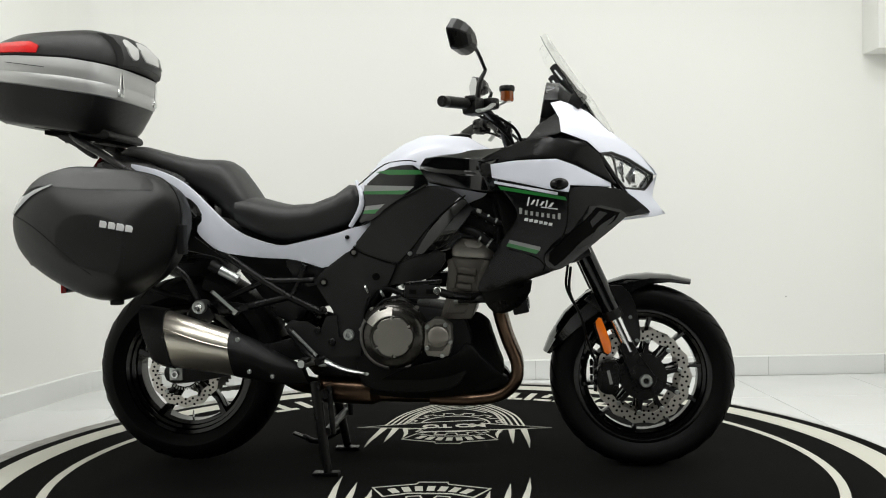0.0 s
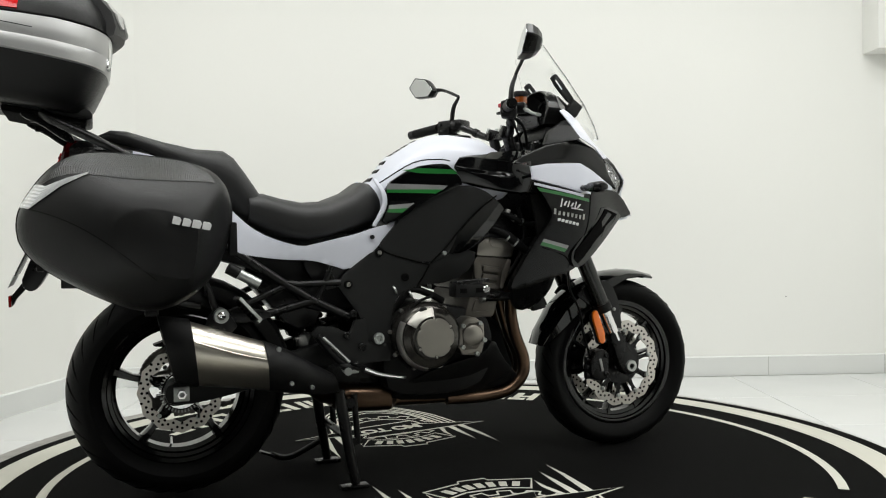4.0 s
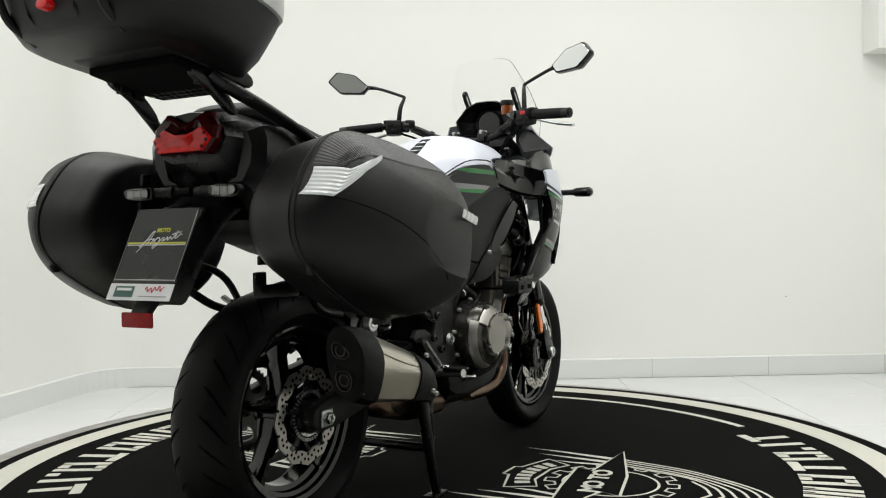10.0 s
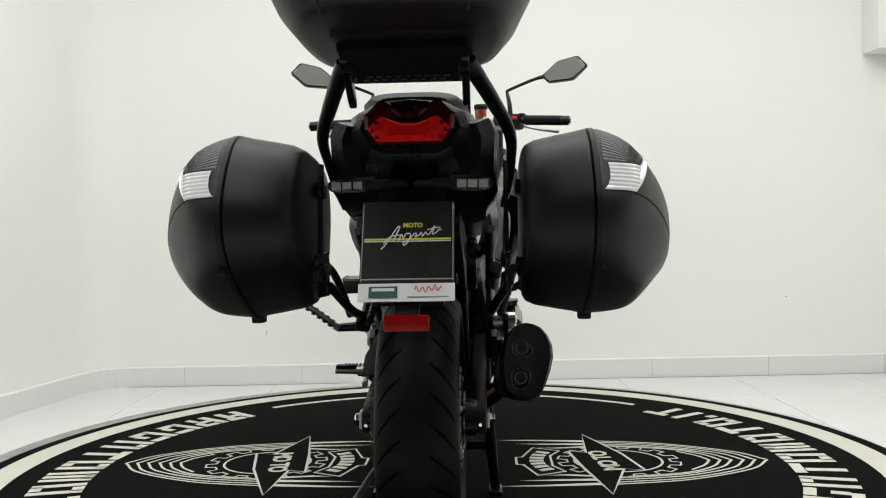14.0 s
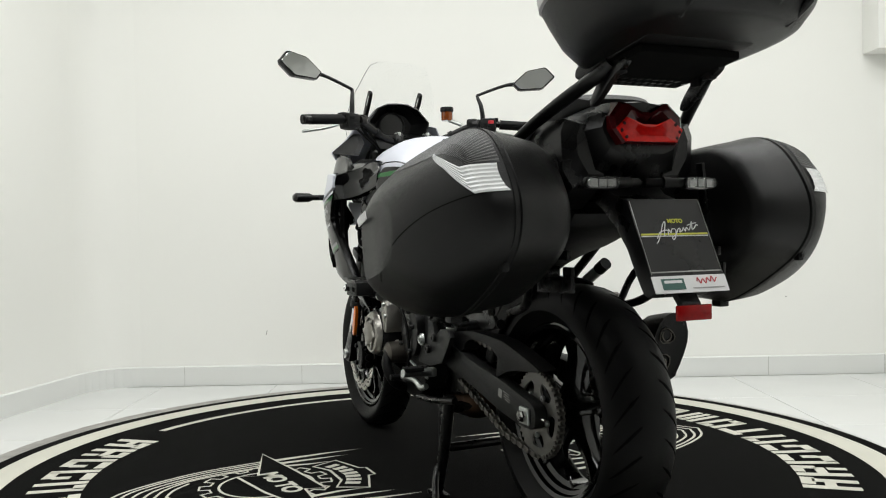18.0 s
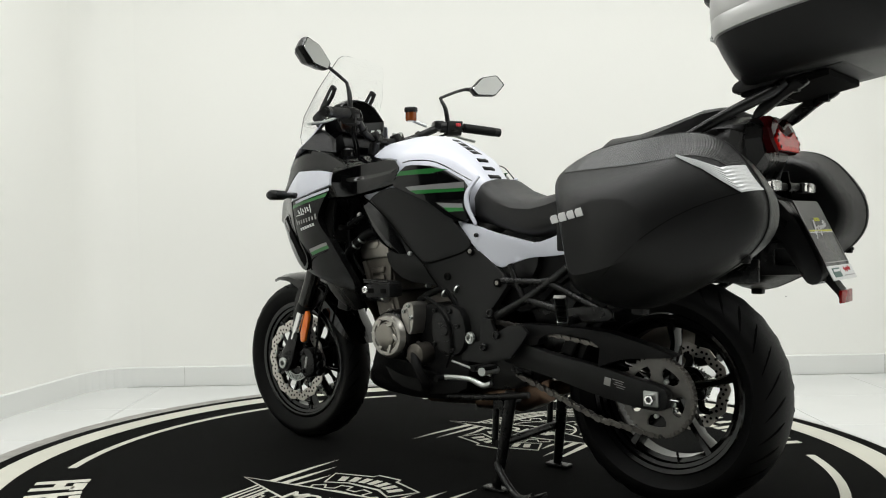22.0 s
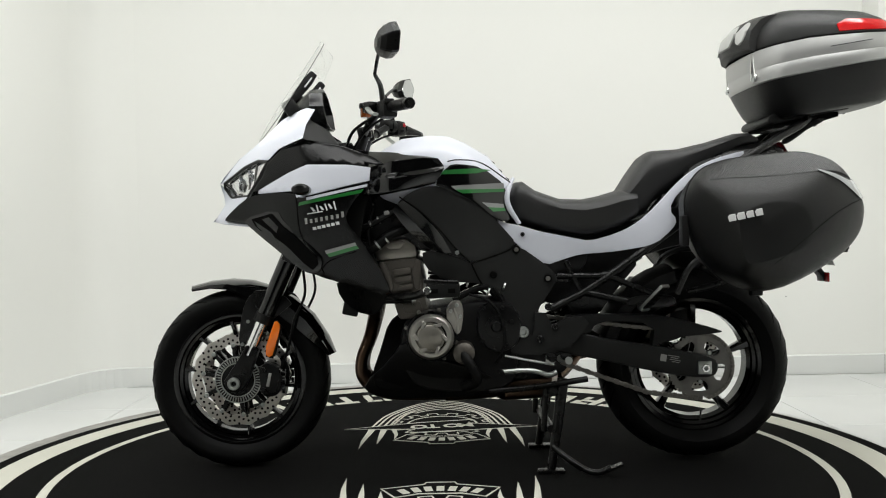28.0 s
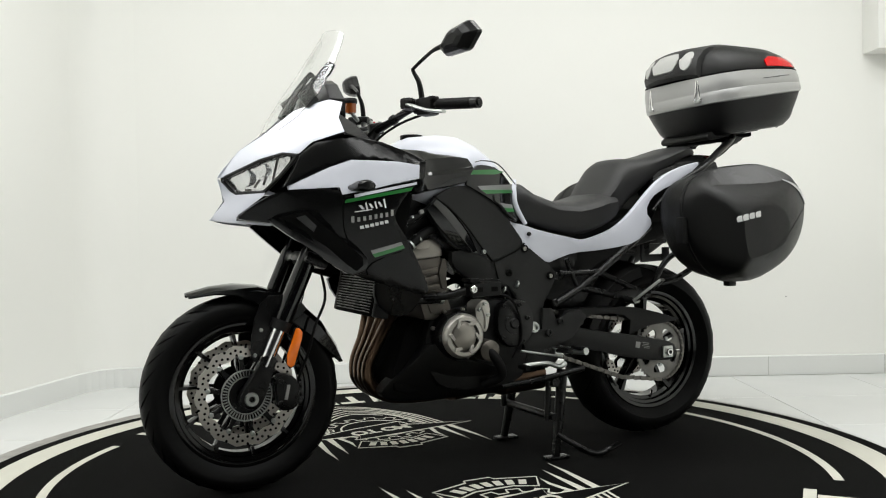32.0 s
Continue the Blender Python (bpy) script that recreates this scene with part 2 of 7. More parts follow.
def panel(points, inner=(), thick=0.005, grid=0.02, round_times=1, lift=0.0, skin=None, stiff=0.004):
    """A moulded panel on the right-hand side: an outline of (x, y, z) points with y bent smoothly over it, thick towards the middle.
    inner: further points that the skin goes through. skin: a y(x, z) to follow instead."""
    from mathutils import geometry
    y = skin or surface(list(points) + list(inner), stiff)
    out = rounded([(p[0], p[2]) for p in points], round_times) if round_times else [Vector((p[0], p[2])) for p in points]
    dense = []
    for a, b in zip(out, out[1:] + out[:1]):
        k = max(1, int((b - a).length / grid))
        dense += [a.lerp(b, i / k) for i in range(k)]
    n = len(dense)
    lo = Vector((min(v.x for v in dense), min(v.y for v in dense)))
    hi = Vector((max(v.x for v in dense), max(v.y for v in dense)))
    pts, x, row = list(dense), lo.x + grid * 0.5, 0
    while x < hi.x:
        z = lo.y + grid * (0.5 + 0.5 * (row % 2))
        while z < hi.y:
            inside = False
            for a, b in zip(dense, dense[1:] + dense[:1]):
                if (a.y > z) != (b.y > z) and x < (b.x - a.x) * (z - a.y) / (b.y - a.y) + a.x:
                    inside = not inside
            if inside and min((Vector((x, z)) - q).length for q in dense) > grid * 0.45:
                pts.append(Vector((x, z)))
            z += grid
        x += grid * 0.87
        row += 1
    vs, _, faces, *_ = geometry.delaunay_2d_cdt(pts, [(i, (i + 1) % n) for i in range(n)], [], 1, 1e-5)
    bm = bmesh.new()
    top = [bm.verts.new((v.x, y(v.x, v.y) - lift, v.y)) for v in vs]
    for f in faces:
        try:
            bm.faces.new([top[i] for i in f])
        except ValueError:
            pass
    rim = [e for e in bm.edges if len(e.link_faces) == 1]
    made = bmesh.ops.extrude_edge_only(bm, edges=rim)["geom"]
    for v in made:
        if isinstance(v, bmesh.types.BMVert):
            v.co.y += thick
    bmesh.ops.recalc_face_normals(bm, faces=bm.faces[:])
    if thick >= 0.006:
        # a small round along the rim
        rim = [e for e in rim if e.is_valid]
        bmesh.ops.bevel(bm, geom=rim, offset=min(0.0035, thick * 0.3), segments=2, affect="EDGES", profile=0.5, clamp_overlap=True)
    return bm


def bolt(x, y, z, r=0.008, s=-1, h=0.005):
    """A round screw head with a socket, its axis across the machine."""
    return lathe([(0.0, -h * 0.3), (r * 0.45, -h * 0.3), (r * 0.5, -h), (r * 0.8, -h), (r, -h * 0.6), (r, 0.004)] if s < 0 else
                 [(0.0, h * 0.3), (r * 0.45, h * 0.3), (r * 0.5, h), (r * 0.8, h), (r, h * 0.6), (r, -0.004)], 14, "y", (x, y, z))


def text_mesh(body, size, depth=0.0008, bold=0.0, shear=0.0, width=1.0, spacing=1.0):
    """Letters as a bmesh in the xy plane, centred, thick towards +z."""
    cu = bpy.data.curves.new("letters", "FONT")
    cu.body, cu.size, cu.extrude, cu.offset, cu.shear, cu.space_character = body, size, depth, bold, shear, spacing
    cu.align_x, cu.align_y = "CENTER", "CENTER"
    cu.resolution_u = 3
    ob = bpy.data.objects.new("letters", cu)
    me = bpy.data.meshes.new_from_object(ob)
    bm = bmesh.new()
    bm.from_mesh(me)
    bpy.data.objects.remove(ob)
    bpy.data.curves.remove(cu)
    bpy.data.meshes.remove(me)
    bmesh.ops.scale(bm, vec=(width, 1, 1), verts=bm.verts)
    return bm


# ---- the room ----
def room_wall(name, a, b, z0, z1, thick=0.12, label="", paint=None):
    """A wall from a to b on the plan; its thickness lies to the left of the way from a to b."""
    a, b = Vector((a[0], a[1], 0)), Vector((b[0], b[1], 0))
    side = Vector((0, 0, 1)).cross(b - a).normalized() * thick
    bm = bmesh.new()
    lower = [bm.verts.new((*(q.xy), z0)) for q in (a, b, b + side, a + side)]
    upper = [bm.verts.new((*(q.xy), z1)) for q in (a, b, b + side, a + side)]
    bm.faces.new(lower[::-1])
    bm.faces.new(upper)
    for i in range(4):
        bm.faces.new((lower[i], lower[(i + 1) % 4], upper[(i + 1) % 4], upper[i]))
    ob = link(name, bm, paint or M_WALL)
    return tagged(ob, label or "plain white painted showroom wall", "wall", kind="structure")


FLOOR_Z = -0.014
BULK_X, BULK_Y, BULK_Z = 2.270, 1.545, 1.678
BACK_L, BACK_R = (-1.80, 1.72), (2.72, 1.72)
LEFT_END, RIGHT_END = (-3.6, -8.0), (3.6, -8.0)


def corner_arc(a, c, b, r=0.22, n=8):
    """Points of a rounded corner at c between the ways to a and to b."""
    a, b, c = Vector(a), Vector(b), Vector(c)
    p, q = c + (a - c).normalized() * r, c + (b - c).normalized() * r
    return [tuple(p.lerp(c, t).lerp(c.lerp(q, t), t)) for t in (k / n for k in range(n + 1))]


ARC = corner_arc(LEFT_END, BACK_L, BACK_R)
room_wall("wall_north", ARC[-1], BACK_R, FLOOR_Z, 3.0)
# white show corner; unseen walls behind the camera are set dark for dark reflections
WHITE_L, WHITE_R = (-2.72, -3.2), (3.13, -3.2)
DARK = "unseen dark grey wall behind the camera, added to keep reflections dark"
room_wall("wall_west", WHITE_L, ARC[0], FLOOR_Z, 3.0)
room_wall("wall_east", BACK_R, WHITE_R, FLOOR_Z, 3.0)
room_wall("wall_unseen_west", LEFT_END, WHITE_L, FLOOR_Z, 3.0, label=DARK, paint=M_DARKWALL)
room_wall("wall_unseen_east", WHITE_R, RIGHT_END, FLOOR_Z, 3.0, label=DARK, paint=M_DARKWALL)
room_wall("wall_south", RIGHT_END, LEFT_END, FLOOR_Z, 3.0, label=DARK, paint=M_DARKWALL)
rings = [[(x, y, z) for x, y in ARC + [(BACK_L[0] - 0.1, BACK_L[1] + 0.1)]] for z in (FLOOR_Z, 3.0)]
tagged(link("wall_corner", loft(rings), M_WALL), "rounded white corner between two walls", "wall", kind="structure")

bm = box((0, -3.1, 3.06), (7.6, 10.2, 0.12), 0.0)
tagged(link("ceiling", bm, M_WALL), "flat white showroom ceiling", "ceiling", kind="structure")


def skirting(name, a, b, depth=0.012, high=0.105):
    a, b = Vector((a[0], a[1], 0)), Vector((b[0], b[1], 0))
    side = (b - a).cross(Vector((0, 0, 1))).normalized() * depth
    bm = bmesh.new()
    prof = [(0.0, 0.0), (1.0, 0.0), (1.0, high - 0.006), (0.4, high), (0.0, high)]
    rings = [[tuple(q + side * d + Vector((0, 0, FLOOR_Z + h))) for d, h in prof] for q in (a, b)]
    return tagged(link(name, loft(rings), M_SKIRT), "low pale tiled skirting along the wall", "skirting", kind="structure")


skirting("baseboard_north", ARC[-1], BACK_R)
skirting("baseboard_west", WHITE_L, ARC[0])
for p, q in zip(ARC, ARC[1:]):
    skirting("baseboard_corner", p, q)
skirting("baseboard_east", BACK_R, WHITE_R)

for k in range(7):
    part("joint", box((-1.35 + 0.62 * k, 1.7075, FLOOR_Z + 0.050), (0.002, 0.002, 0.098), 0.0), M_GROUT, bpy.data.objects["baseboard_north"])
for x, z, w, h, tilt in ((-0.914, 0.261, 0.004, 0.022, 14), (1.851, 0.402, 0.007, 0.006, 0)):
    part("scuff", box((x, 1.7195, z), (w, 0.0012, h), 0.0003, (0, tilt, 0), 1), M_RIM, bpy.data.objects["wall_north"], "small grey scuff")

# shallow boxed bulkhead in the upper corner of the wall
tagged(link("bulkhead", box(((BULK_X + 2.98) / 2, (BULK_Y + 1.718) / 2, (BULK_Z + 2.996) / 2), (2.98 - BULK_X, 1.718 - BULK_Y, 2.996 - BULK_Z), 0.004), M_WALL), "shallow white boxed bulkhead on the wall", "bulkhead", kind="structure")

# floor: a bed of grout with square tiles
floor = tagged(link("floor", box((0, -3.1, FLOOR_Z - 0.053), (7.6, 10.2, 0.10), 0.0), M_GROUT), "floor of large glossy white tiles", "floor", kind="structure")
TILE = 0.60
tile_bm = box((0, 0, -0.004), (TILE - 0.003, TILE - 0.003, 0.008), 0.001, segments=1)
first = None
for i in range(-5, 6):
    for j in range(0, 17):
        x, y = i * TILE + 0.04, 1.72 - TILE * (j + 0.5) - 0.02
        if y > 1.72 or y < -8.2 or abs(x) > 3.6:
            continue
        if first is None:
            first = part("tile", tile_bm, M_TILE, floor)
            t_ob = first
        else:
            t_ob = new("tile", first.data)
            t_ob.parent = floor
        t_ob.location = (x, y, FLOOR_Z)

# ---- the turning mat ----
tagged(link("turntable_base", lathe([(0.0, -0.0135), (1.592, -0.0135), (1.592, -0.006), (1.584, -0.003), (0.0, -0.003)], 160, "z", (-0.030, 0.030, 0)), M_RIM),
              "low round base with a worn grey edge", "turntable base")
mat = tagged(new("round_mat"), "black round mat with a cream printed border, lettering and two emblems", "mat")
part("mat_sheet", lathe([(0.0, -0.002), (1.545, -0.002), (1.548, -0.001), (1.545, 0.0), (0.0, 0.0)], 160, "z"), M_MAT, mat)


def flat_ring(name, r0, r1, a0=0.0, a1=360.0, z=0.0006, parent=None, sides=160):
    prof = [(r0, 0.0001), (r0, z), (r1, z), (r1, 0.0001)]
    return part(name, lathe(prof, sides, "z", closed=True, arc=(a0, a1)), M_PRINT, parent or mat)


flat_ring("border_ring", 1.395, 1.495)
for a0 in (-40.0, 140.0):
    flat_ring("thin_arc", 1.238, 1.268, a0, a0 + 80.0, sides=48)


def ribbon(points, width, z=0.0007, closed=False, steps=1, thin=1.0):
    """A flat printed line on the mat; thin: its width at the start, as a share."""
    line = [Vector(p) for p in points]
    if steps > 1:
        line = [Vector((q.x, q.y)) for q in curve_through([(p.x, p.y, 0) for p in line], steps)]
    n = len(line)
    bm = bmesh.new()
    sides = []
    for i, q in enumerate(line):
        a, b = (line[i - 1], line[(i + 1) % n]) if closed else (line[max(i - 1, 0)], line[min(i + 1, n - 1)])
        d = b - a
        nrm = Vector((-d.y, d.x)).normalized() * width / 2 * (thin + (1 - thin) * min(1.0, 3 * i / n))
        sides.append((q + nrm, q - nrm))
    rows = [[(u.x, u.y, 0.0001), (u.x, u.y, z), (v.x, v.y, z), (v.x, v.y, 0.0001)] for u, v in sides]
    if closed:
        rows.append(rows[0])
    return loft(rows, cap=not closed)


# border lettering: fourteen block-like characters on each side, their tops towards the middle
BLOCKS = {
    "a": [(-0.5, -0.5, -0.2, 0.5), (0.2, -0.5, 0.5, 0.3), (-0.2, 0.25, 0.5, 0.5), (-0.2, -0.1, 0.2, 0.1)],
    "b": [(-0.5, -0.5, -0.2, 0.5), (0.2, 0.05, 0.5, 0.5), (-0.2, 0.3, 0.2, 0.5), (-0.2, -0.1, 0.4, 0.1), (0.25, -0.5, 0.5, -0.15)],
    "c": [(-0.5, -0.5, -0.22, 0.5), (-0.22, 0.28, 0.5, 0.5), (-0.22, -0.5, 0.5, -0.28), (0.22, -0.28, 0.5, 0.05)],
    "d": [(-0.5, -0.5, -0.22, 0.5), (0.22, -0.5, 0.5, 0.5), (-0.22, 0.28, 0.22, 0.5)],
    "e": [(-0.14, -0.5, 0.16, 0.26), (-0.5, 0.28, 0.5, 0.5)],
    "f": [(-0.5, -0.5, -0.22, 0.5), (0.22, -0.5, 0.5, 0.5), (-0.22, 0.28, 0.22, 0.5), (-0.22, -0.5, 0.22, -0.28)],
    "g": [(-0.5, -0.5, -0.26, 0.5), (-0.12, -0.5, 0.12, 0.5), (0.26, -0.5, 0.5, 0.5), (-0.26, 0.3, -0.12, 0.5), (0.12, 0.3, 0.26, 0.5)],
    "h": [(-0.15, -0.5, 0.15, 0.5)],
    "i": [(-0.15, -0.5, 0.15, -0.25)],
}
WORD = "abccdefgfefihe"
SLOT = {"h": 0.42, "i": 0.42}
for turn in (0.0, 180.0):
    for k, key in enumerate(WORD):
        bm = bmesh.new()
        for x0, y0, x1, y1 in BLOCKS[key]:
            joined(bm, box(((x0 + x1) / 2 * 0.110 + (y0 + y1) / 2 * 0.03, (y0 + y1) / 2 * 0.165, 0.0004), ((x1 - x0) * 0.110, (y1 - y0) * 0.165, 0.0008), 0.0))
        ang = 46.5 + (sum(SLOT.get(c, 1.0) for c in WORD[:k]) + SLOT.get(key, 1.0) / 2) * (88.0 / sum(SLOT.get(c, 1.0) for c in WORD)) + turn
        bm.transform(Matrix.Rotation(radians(ang), 4, "Z") @ Matrix.Translation((1.222, 0, 0)) @ Matrix.Rotation(radians(90), 4, "Z"))
        part("border_character", bm, M_PRINT, mat)


def emblem(turn):
    """A printed crest: nested pointed arches, a toothed ring, a long star with a word on it and a banner."""
    m = Matrix.Rotation(radians(turn), 4, "Z")

    def put(name, bm):
        bm.transform(m)
        return part(name, bm, M_PRINT, mat)
    ARCS = (((0.283, -0.54), (0.234, -0.78), (0.117, -1.00), (0.0, -1.089)), ((0.262, -0.54), (0.214, -0.78), (0.110, -0.976), (0.0, -1.050)), ((0.238, -0.54), (0.192, -0.77), (0.100, -0.945), (0.0, -1.012)),
            ((0.217, -0.54), (0.172, -0.77), (0.092, -0.912), (0.0, -0.972)), ((0.196, -0.60), (0.152, -0.79), (0.080, -0.890), (0.0, -0.935)), ((0.118, -0.815), (0.062, -0.868), (0.0, -0.898)))
    SPIKES = ((0.273, 0.030, 0.300, -0.185), (0.228, 0.030, 0.240, -0.255), (0.198, 0.022, 0.180, -0.335))
    for sx in (-1, 1):
        for arc in ARCS:
            put("arch_line", ribbon([(sx * x, y) for x, y in arc], 0.0085, steps=8))
        for x, w, tx, ty in SPIKES:
            wedge = [(sx * (x - w / 2), -0.545), (sx * (x + w / 2), -0.545), (sx * (tx + 0.003), ty + (-0.545 - ty) * 0.35), (sx * tx, ty), (sx * (tx - 0.012), ty + (-0.545 - ty) * 0.35)]
            spike = bmesh.new()
            spike.faces.new([spike.verts.new((u, v, 0.0007)) for u, v in wedge])
            put("arch_spike", spike)
    gear = []
    for k in range(14):
        a = 2 * math.pi * k / 14
        for da, r in ((-0.13, 0.172), (-0.10, 0.204), (0.10, 0.204), (0.13, 0.172)):
            gear.append((r * math.cos(a + da), -0.597 + r * math.sin(a + da)))
    put("gear_line", ribbon(gear, 0.008, closed=True))
    put("ring_line", ribbon([(0.140 * math.cos(2 * math.pi * k / 40), -0.595 + 0.146 * math.sin(2 * math.pi * k / 40)) for k in range(40)], 0.008, closed=True))
    star = [(0.385, -0.515), (0.105, -0.500), (0.125, -0.440), (-0.09, -0.470), (-0.385, -0.525), (-0.105, -0.600), (-0.125, -0.665), (0.09, -0.620)]
    fill = bmesh.new()
    fill.faces.new([fill.verts.new((x, y, 0.0011)) for x, y in star])
    fill.transform(m)
    part("star_ground", fill, M_MAT, mat)
    put("star_line", ribbon(star, 0.009, z=0.0016, closed=True))
    for k, letter in enumerate("MOTO"):
        word = text_mesh(letter, 0.085, 0.0004, 0.003)
        word.transform(Matrix.Translation((0, -0.553, 0.0016)) @ Matrix.Rotation(radians(7), 4, "Z") @ Matrix.Translation((-0.094 + 0.056 * k + (0.020 if k > 1 else 0.0), 0, 0)))
        put("crest_letter", word)
    ban = [(-0.180, -0.318), (-0.050, -0.276), (-0.045, -0.254), (0.045, -0.254), (0.050, -0.276), (0.180, -0.318), (0.134, -0.408), (0.065, -0.372), (-0.065, -0.372), (-0.134, -0.408)]
    ground = bmesh.new()
    ground.faces.new([ground.verts.new((x, y, 0.0011)) for x, y in ban])
    ground.transform(m)
    part("banner_ground", ground, M_MAT, mat)
    put("banner_line", ribbon(ban, 0.008, z=0.0016, closed=True))
    for k in range(7):
        u = (k - 3) * 0.037
        b = box((0, 0, 0.0013), (0.024, 0.048, 0.0010), 0.0)
        b = joined(b, box((0.004, 0.0, 0.0016), (0.010, 0.014, 0.0016), 0.0)) if k % 2 else b
        b.transform(Matrix.Translation((u, -0.322 - 2.2 * u * u, 0)) @ Matrix.Rotation(-4.4 * u, 4, "Z"))
        put("banner_character", b)


emblem(0)
emblem(180)


# ---- the motorcycle ----
bike = tagged(new("motorcycle"), "white and black sport-touring motorcycle with green stripes on its centre stand", "motorcycle")
FX, FZ, RX, RZ = 0.670, 0.299, -0.851, 0.327
TURNING = [mat, bike]


def wheel(name, x, z, r_tyre, half, r_rim, spokes, wide, label):
    """A cast wheel: tyre, rim, spokes and hub are parts of it."""
    w = part(name, lathe([(r_rim + 0.004, -half * 0.66), (r_rim - 0.004, -half * 0.70), (r_rim - 0.015, -half * 0.66), (r_rim - 0.018, -half * 0.54), (r_rim - 0.028, -half * 0.50), (r_rim - 0.030, -half * 0.34), (r_rim - 0.042, -half * 0.28), (r_rim - 0.042, half * 0.28),
                          (r_rim - 0.030, half * 0.34), (r_rim - 0.028, half * 0.50), (r_rim - 0.018, half * 0.54), (r_rim - 0.015, half * 0.66), (r_rim - 0.004, half * 0.70), (r_rim + 0.004, half * 0.66)], 72, "y", closed=True), M_WHEEL, bike, label)
    w.location = (x, 0, z)
    prof = []
    for k in range(19):
        a = radians(-108 + 216 * k / 18)
        u = math.sin(a)
        prof.append((r_tyre - half * 0.62 + half * 0.62 * math.cos(a) if abs(a) > radians(90) else r_tyre - (1 - math.cos(a)) * half * 0.62, half * math.copysign(abs(u) ** 0.9, u)))
    prof = [(r_rim - 0.003, -half * 0.64), (r_rim + 0.012, -half * 0.80)] + prof[1:-1] + [(r_rim + 0.012, half * 0.80), (r_rim - 0.003, half * 0.64)]
    part("tyre", lathe(prof, 96, "y", closed=True), M_RUBBER, w, "black rubber tyre")
    # tread grooves: strips blacker than the rubber carry their shade as colour
    g = bmesh.new()
    n = 30
    for k in range(n):
        for s in (-1, 1):
            base_a = 2 * math.pi * (k + (0.5 if s > 0 else 0)) / n
            pts = []
            for q in range(7):
                u = 0.10 + 0.78 * q / 6
                a = base_a + 0.34 * u ** 1.3
                al = radians(90) * u * 0.86
                rr = r_tyre - (1 - math.cos(al)) * half * 0.62 - 0.0034
                pts.append((rr * math.cos(a), s * half * math.sin(al) ** 0.9, rr * math.sin(a)))
            tube(pts, [0.0014, 0.0042, 0.0054, 0.0050, 0.0042, 0.0030, 0.0012], 5, 1, bm=g)
    part("tread_groove", g, M_GROOVE_SHADE, w, "curved tread grooves drawn as black shade")["kind"] = "stuff"
    part("hub", lathe([(0.0, -half * 0.62), (0.032, -half * 0.62), (0.040, -half * 0.4), (0.036, 0), (0.040, half * 0.4), (0.032, half * 0.62), (0.0, half * 0.62)], 32, "y"), M_WHEEL, w)
    for k in range(spokes):
        a = 2 * math.pi * (k + 0.25) / spokes
        c, s = math.cos(a), math.sin(a)
        rings = []
        for f, ww, tt, off in ((0.030, wide * 1.25, half * 0.5, -0.01), (0.07, wide * 0.9, half * 0.36, 0.0), (r_rim * 0.62, wide * 0.75, half * 0.26, 0.006), (r_rim - 0.026, wide * 1.15, half * 0.40, 0.0)):
            ring = []
            for u, v in ((-1, -0.6), (-0.6, -1), (0.6, -1), (1, -0.6), (1, 0.6), (0.6, 1), (-0.6, 1), (-1, 0.6)):
                t = u * ww + off
                ring.append((f * c - t * s, v * tt, f * s + t * c))
            rings.append(ring)
        part("spoke", loft(rings), M_WHEEL, w)
    v = tube([(r_rim * -0.1, half * 0.3, -(r_rim - 0.028)), (r_rim * -0.1, half * 0.42, -(r_rim - 0.062))], 0.0035, 8, 1)
    part("valve", v, M_CHROME, w)
    return w


def petal_disc(r_out, r_in, thick, y, petals=12, holes=3):
    """A wave brake disc with drilled holes."""
    bm = bmesh.new()
    n = petals * 12
    outer, inner = [], []
    for k in range(n):
        a = 2 * math.pi * k / n
        ro = r_out - 0.0065 * (0.5 - 0.5 * math.cos(a * petals)) ** 0.6
        ri = r_in + 0.003 * math.cos(a * petals)
        outer.append((ro * math.cos(a), ro * math.sin(a)))
        inner.append((ri * math.cos(a), ri * math.sin(a)))
    layers = []
    for yy in (y - thick / 2, y + thick / 2):
        layers.append(([bm.verts.new((u, yy, v)) for u, v in outer], [bm.verts.new((u, yy, v)) for u, v in inner]))
    for k in range(n):
        j = (k + 1) % n
        (o0, i0), (o1, i1) = layers
        bm.faces.new((o0[k], o0[j], i0[j], i0[k]))
        bm.faces.new((o1[k], i1[k], i1[j], o1[j]))
        bm.faces.new((o0[k], o1[k], o1[j], o0[j]))
        bm.faces.new((i0[k], i0[j], i1[j], i1[k]))
    return bm


def disc_holes(r_out, r_in, thick, y, petals=12):
    # no real holes: black caps on both faces show their darkness
    g = bmesh.new()
    for k in range(petals * 4):
        a = 2 * math.pi * k / (petals * 4)
        for f2 in ((0.20, 0.66), (0.44,), (0.20, 0.84), (0.56,))[k % 4]:
            r = r_in + (r_out - r_in - 0.004) * f2
            b = lathe([(0.0, y - thick / 2 - 0.0004), (0.0042, y - thick / 2 - 0.0004), (0.0042, y + thick / 2 + 0.0004), (0.0, y + thick / 2 + 0.0004)], 8, "y", (r * math.cos(a), 0, r * math.sin(a)))
            joined(g, b)
    return g


fw = wheel("front_wheel", FX, FZ, 0.300, 0.060, 0.222, 10, 0.0075, "gloss black cast front wheel")
rw = wheel("rear_wheel", RX, RZ, 0.317, 0.093, 0.222, 5, 0.013, "gloss black cast rear wheel")

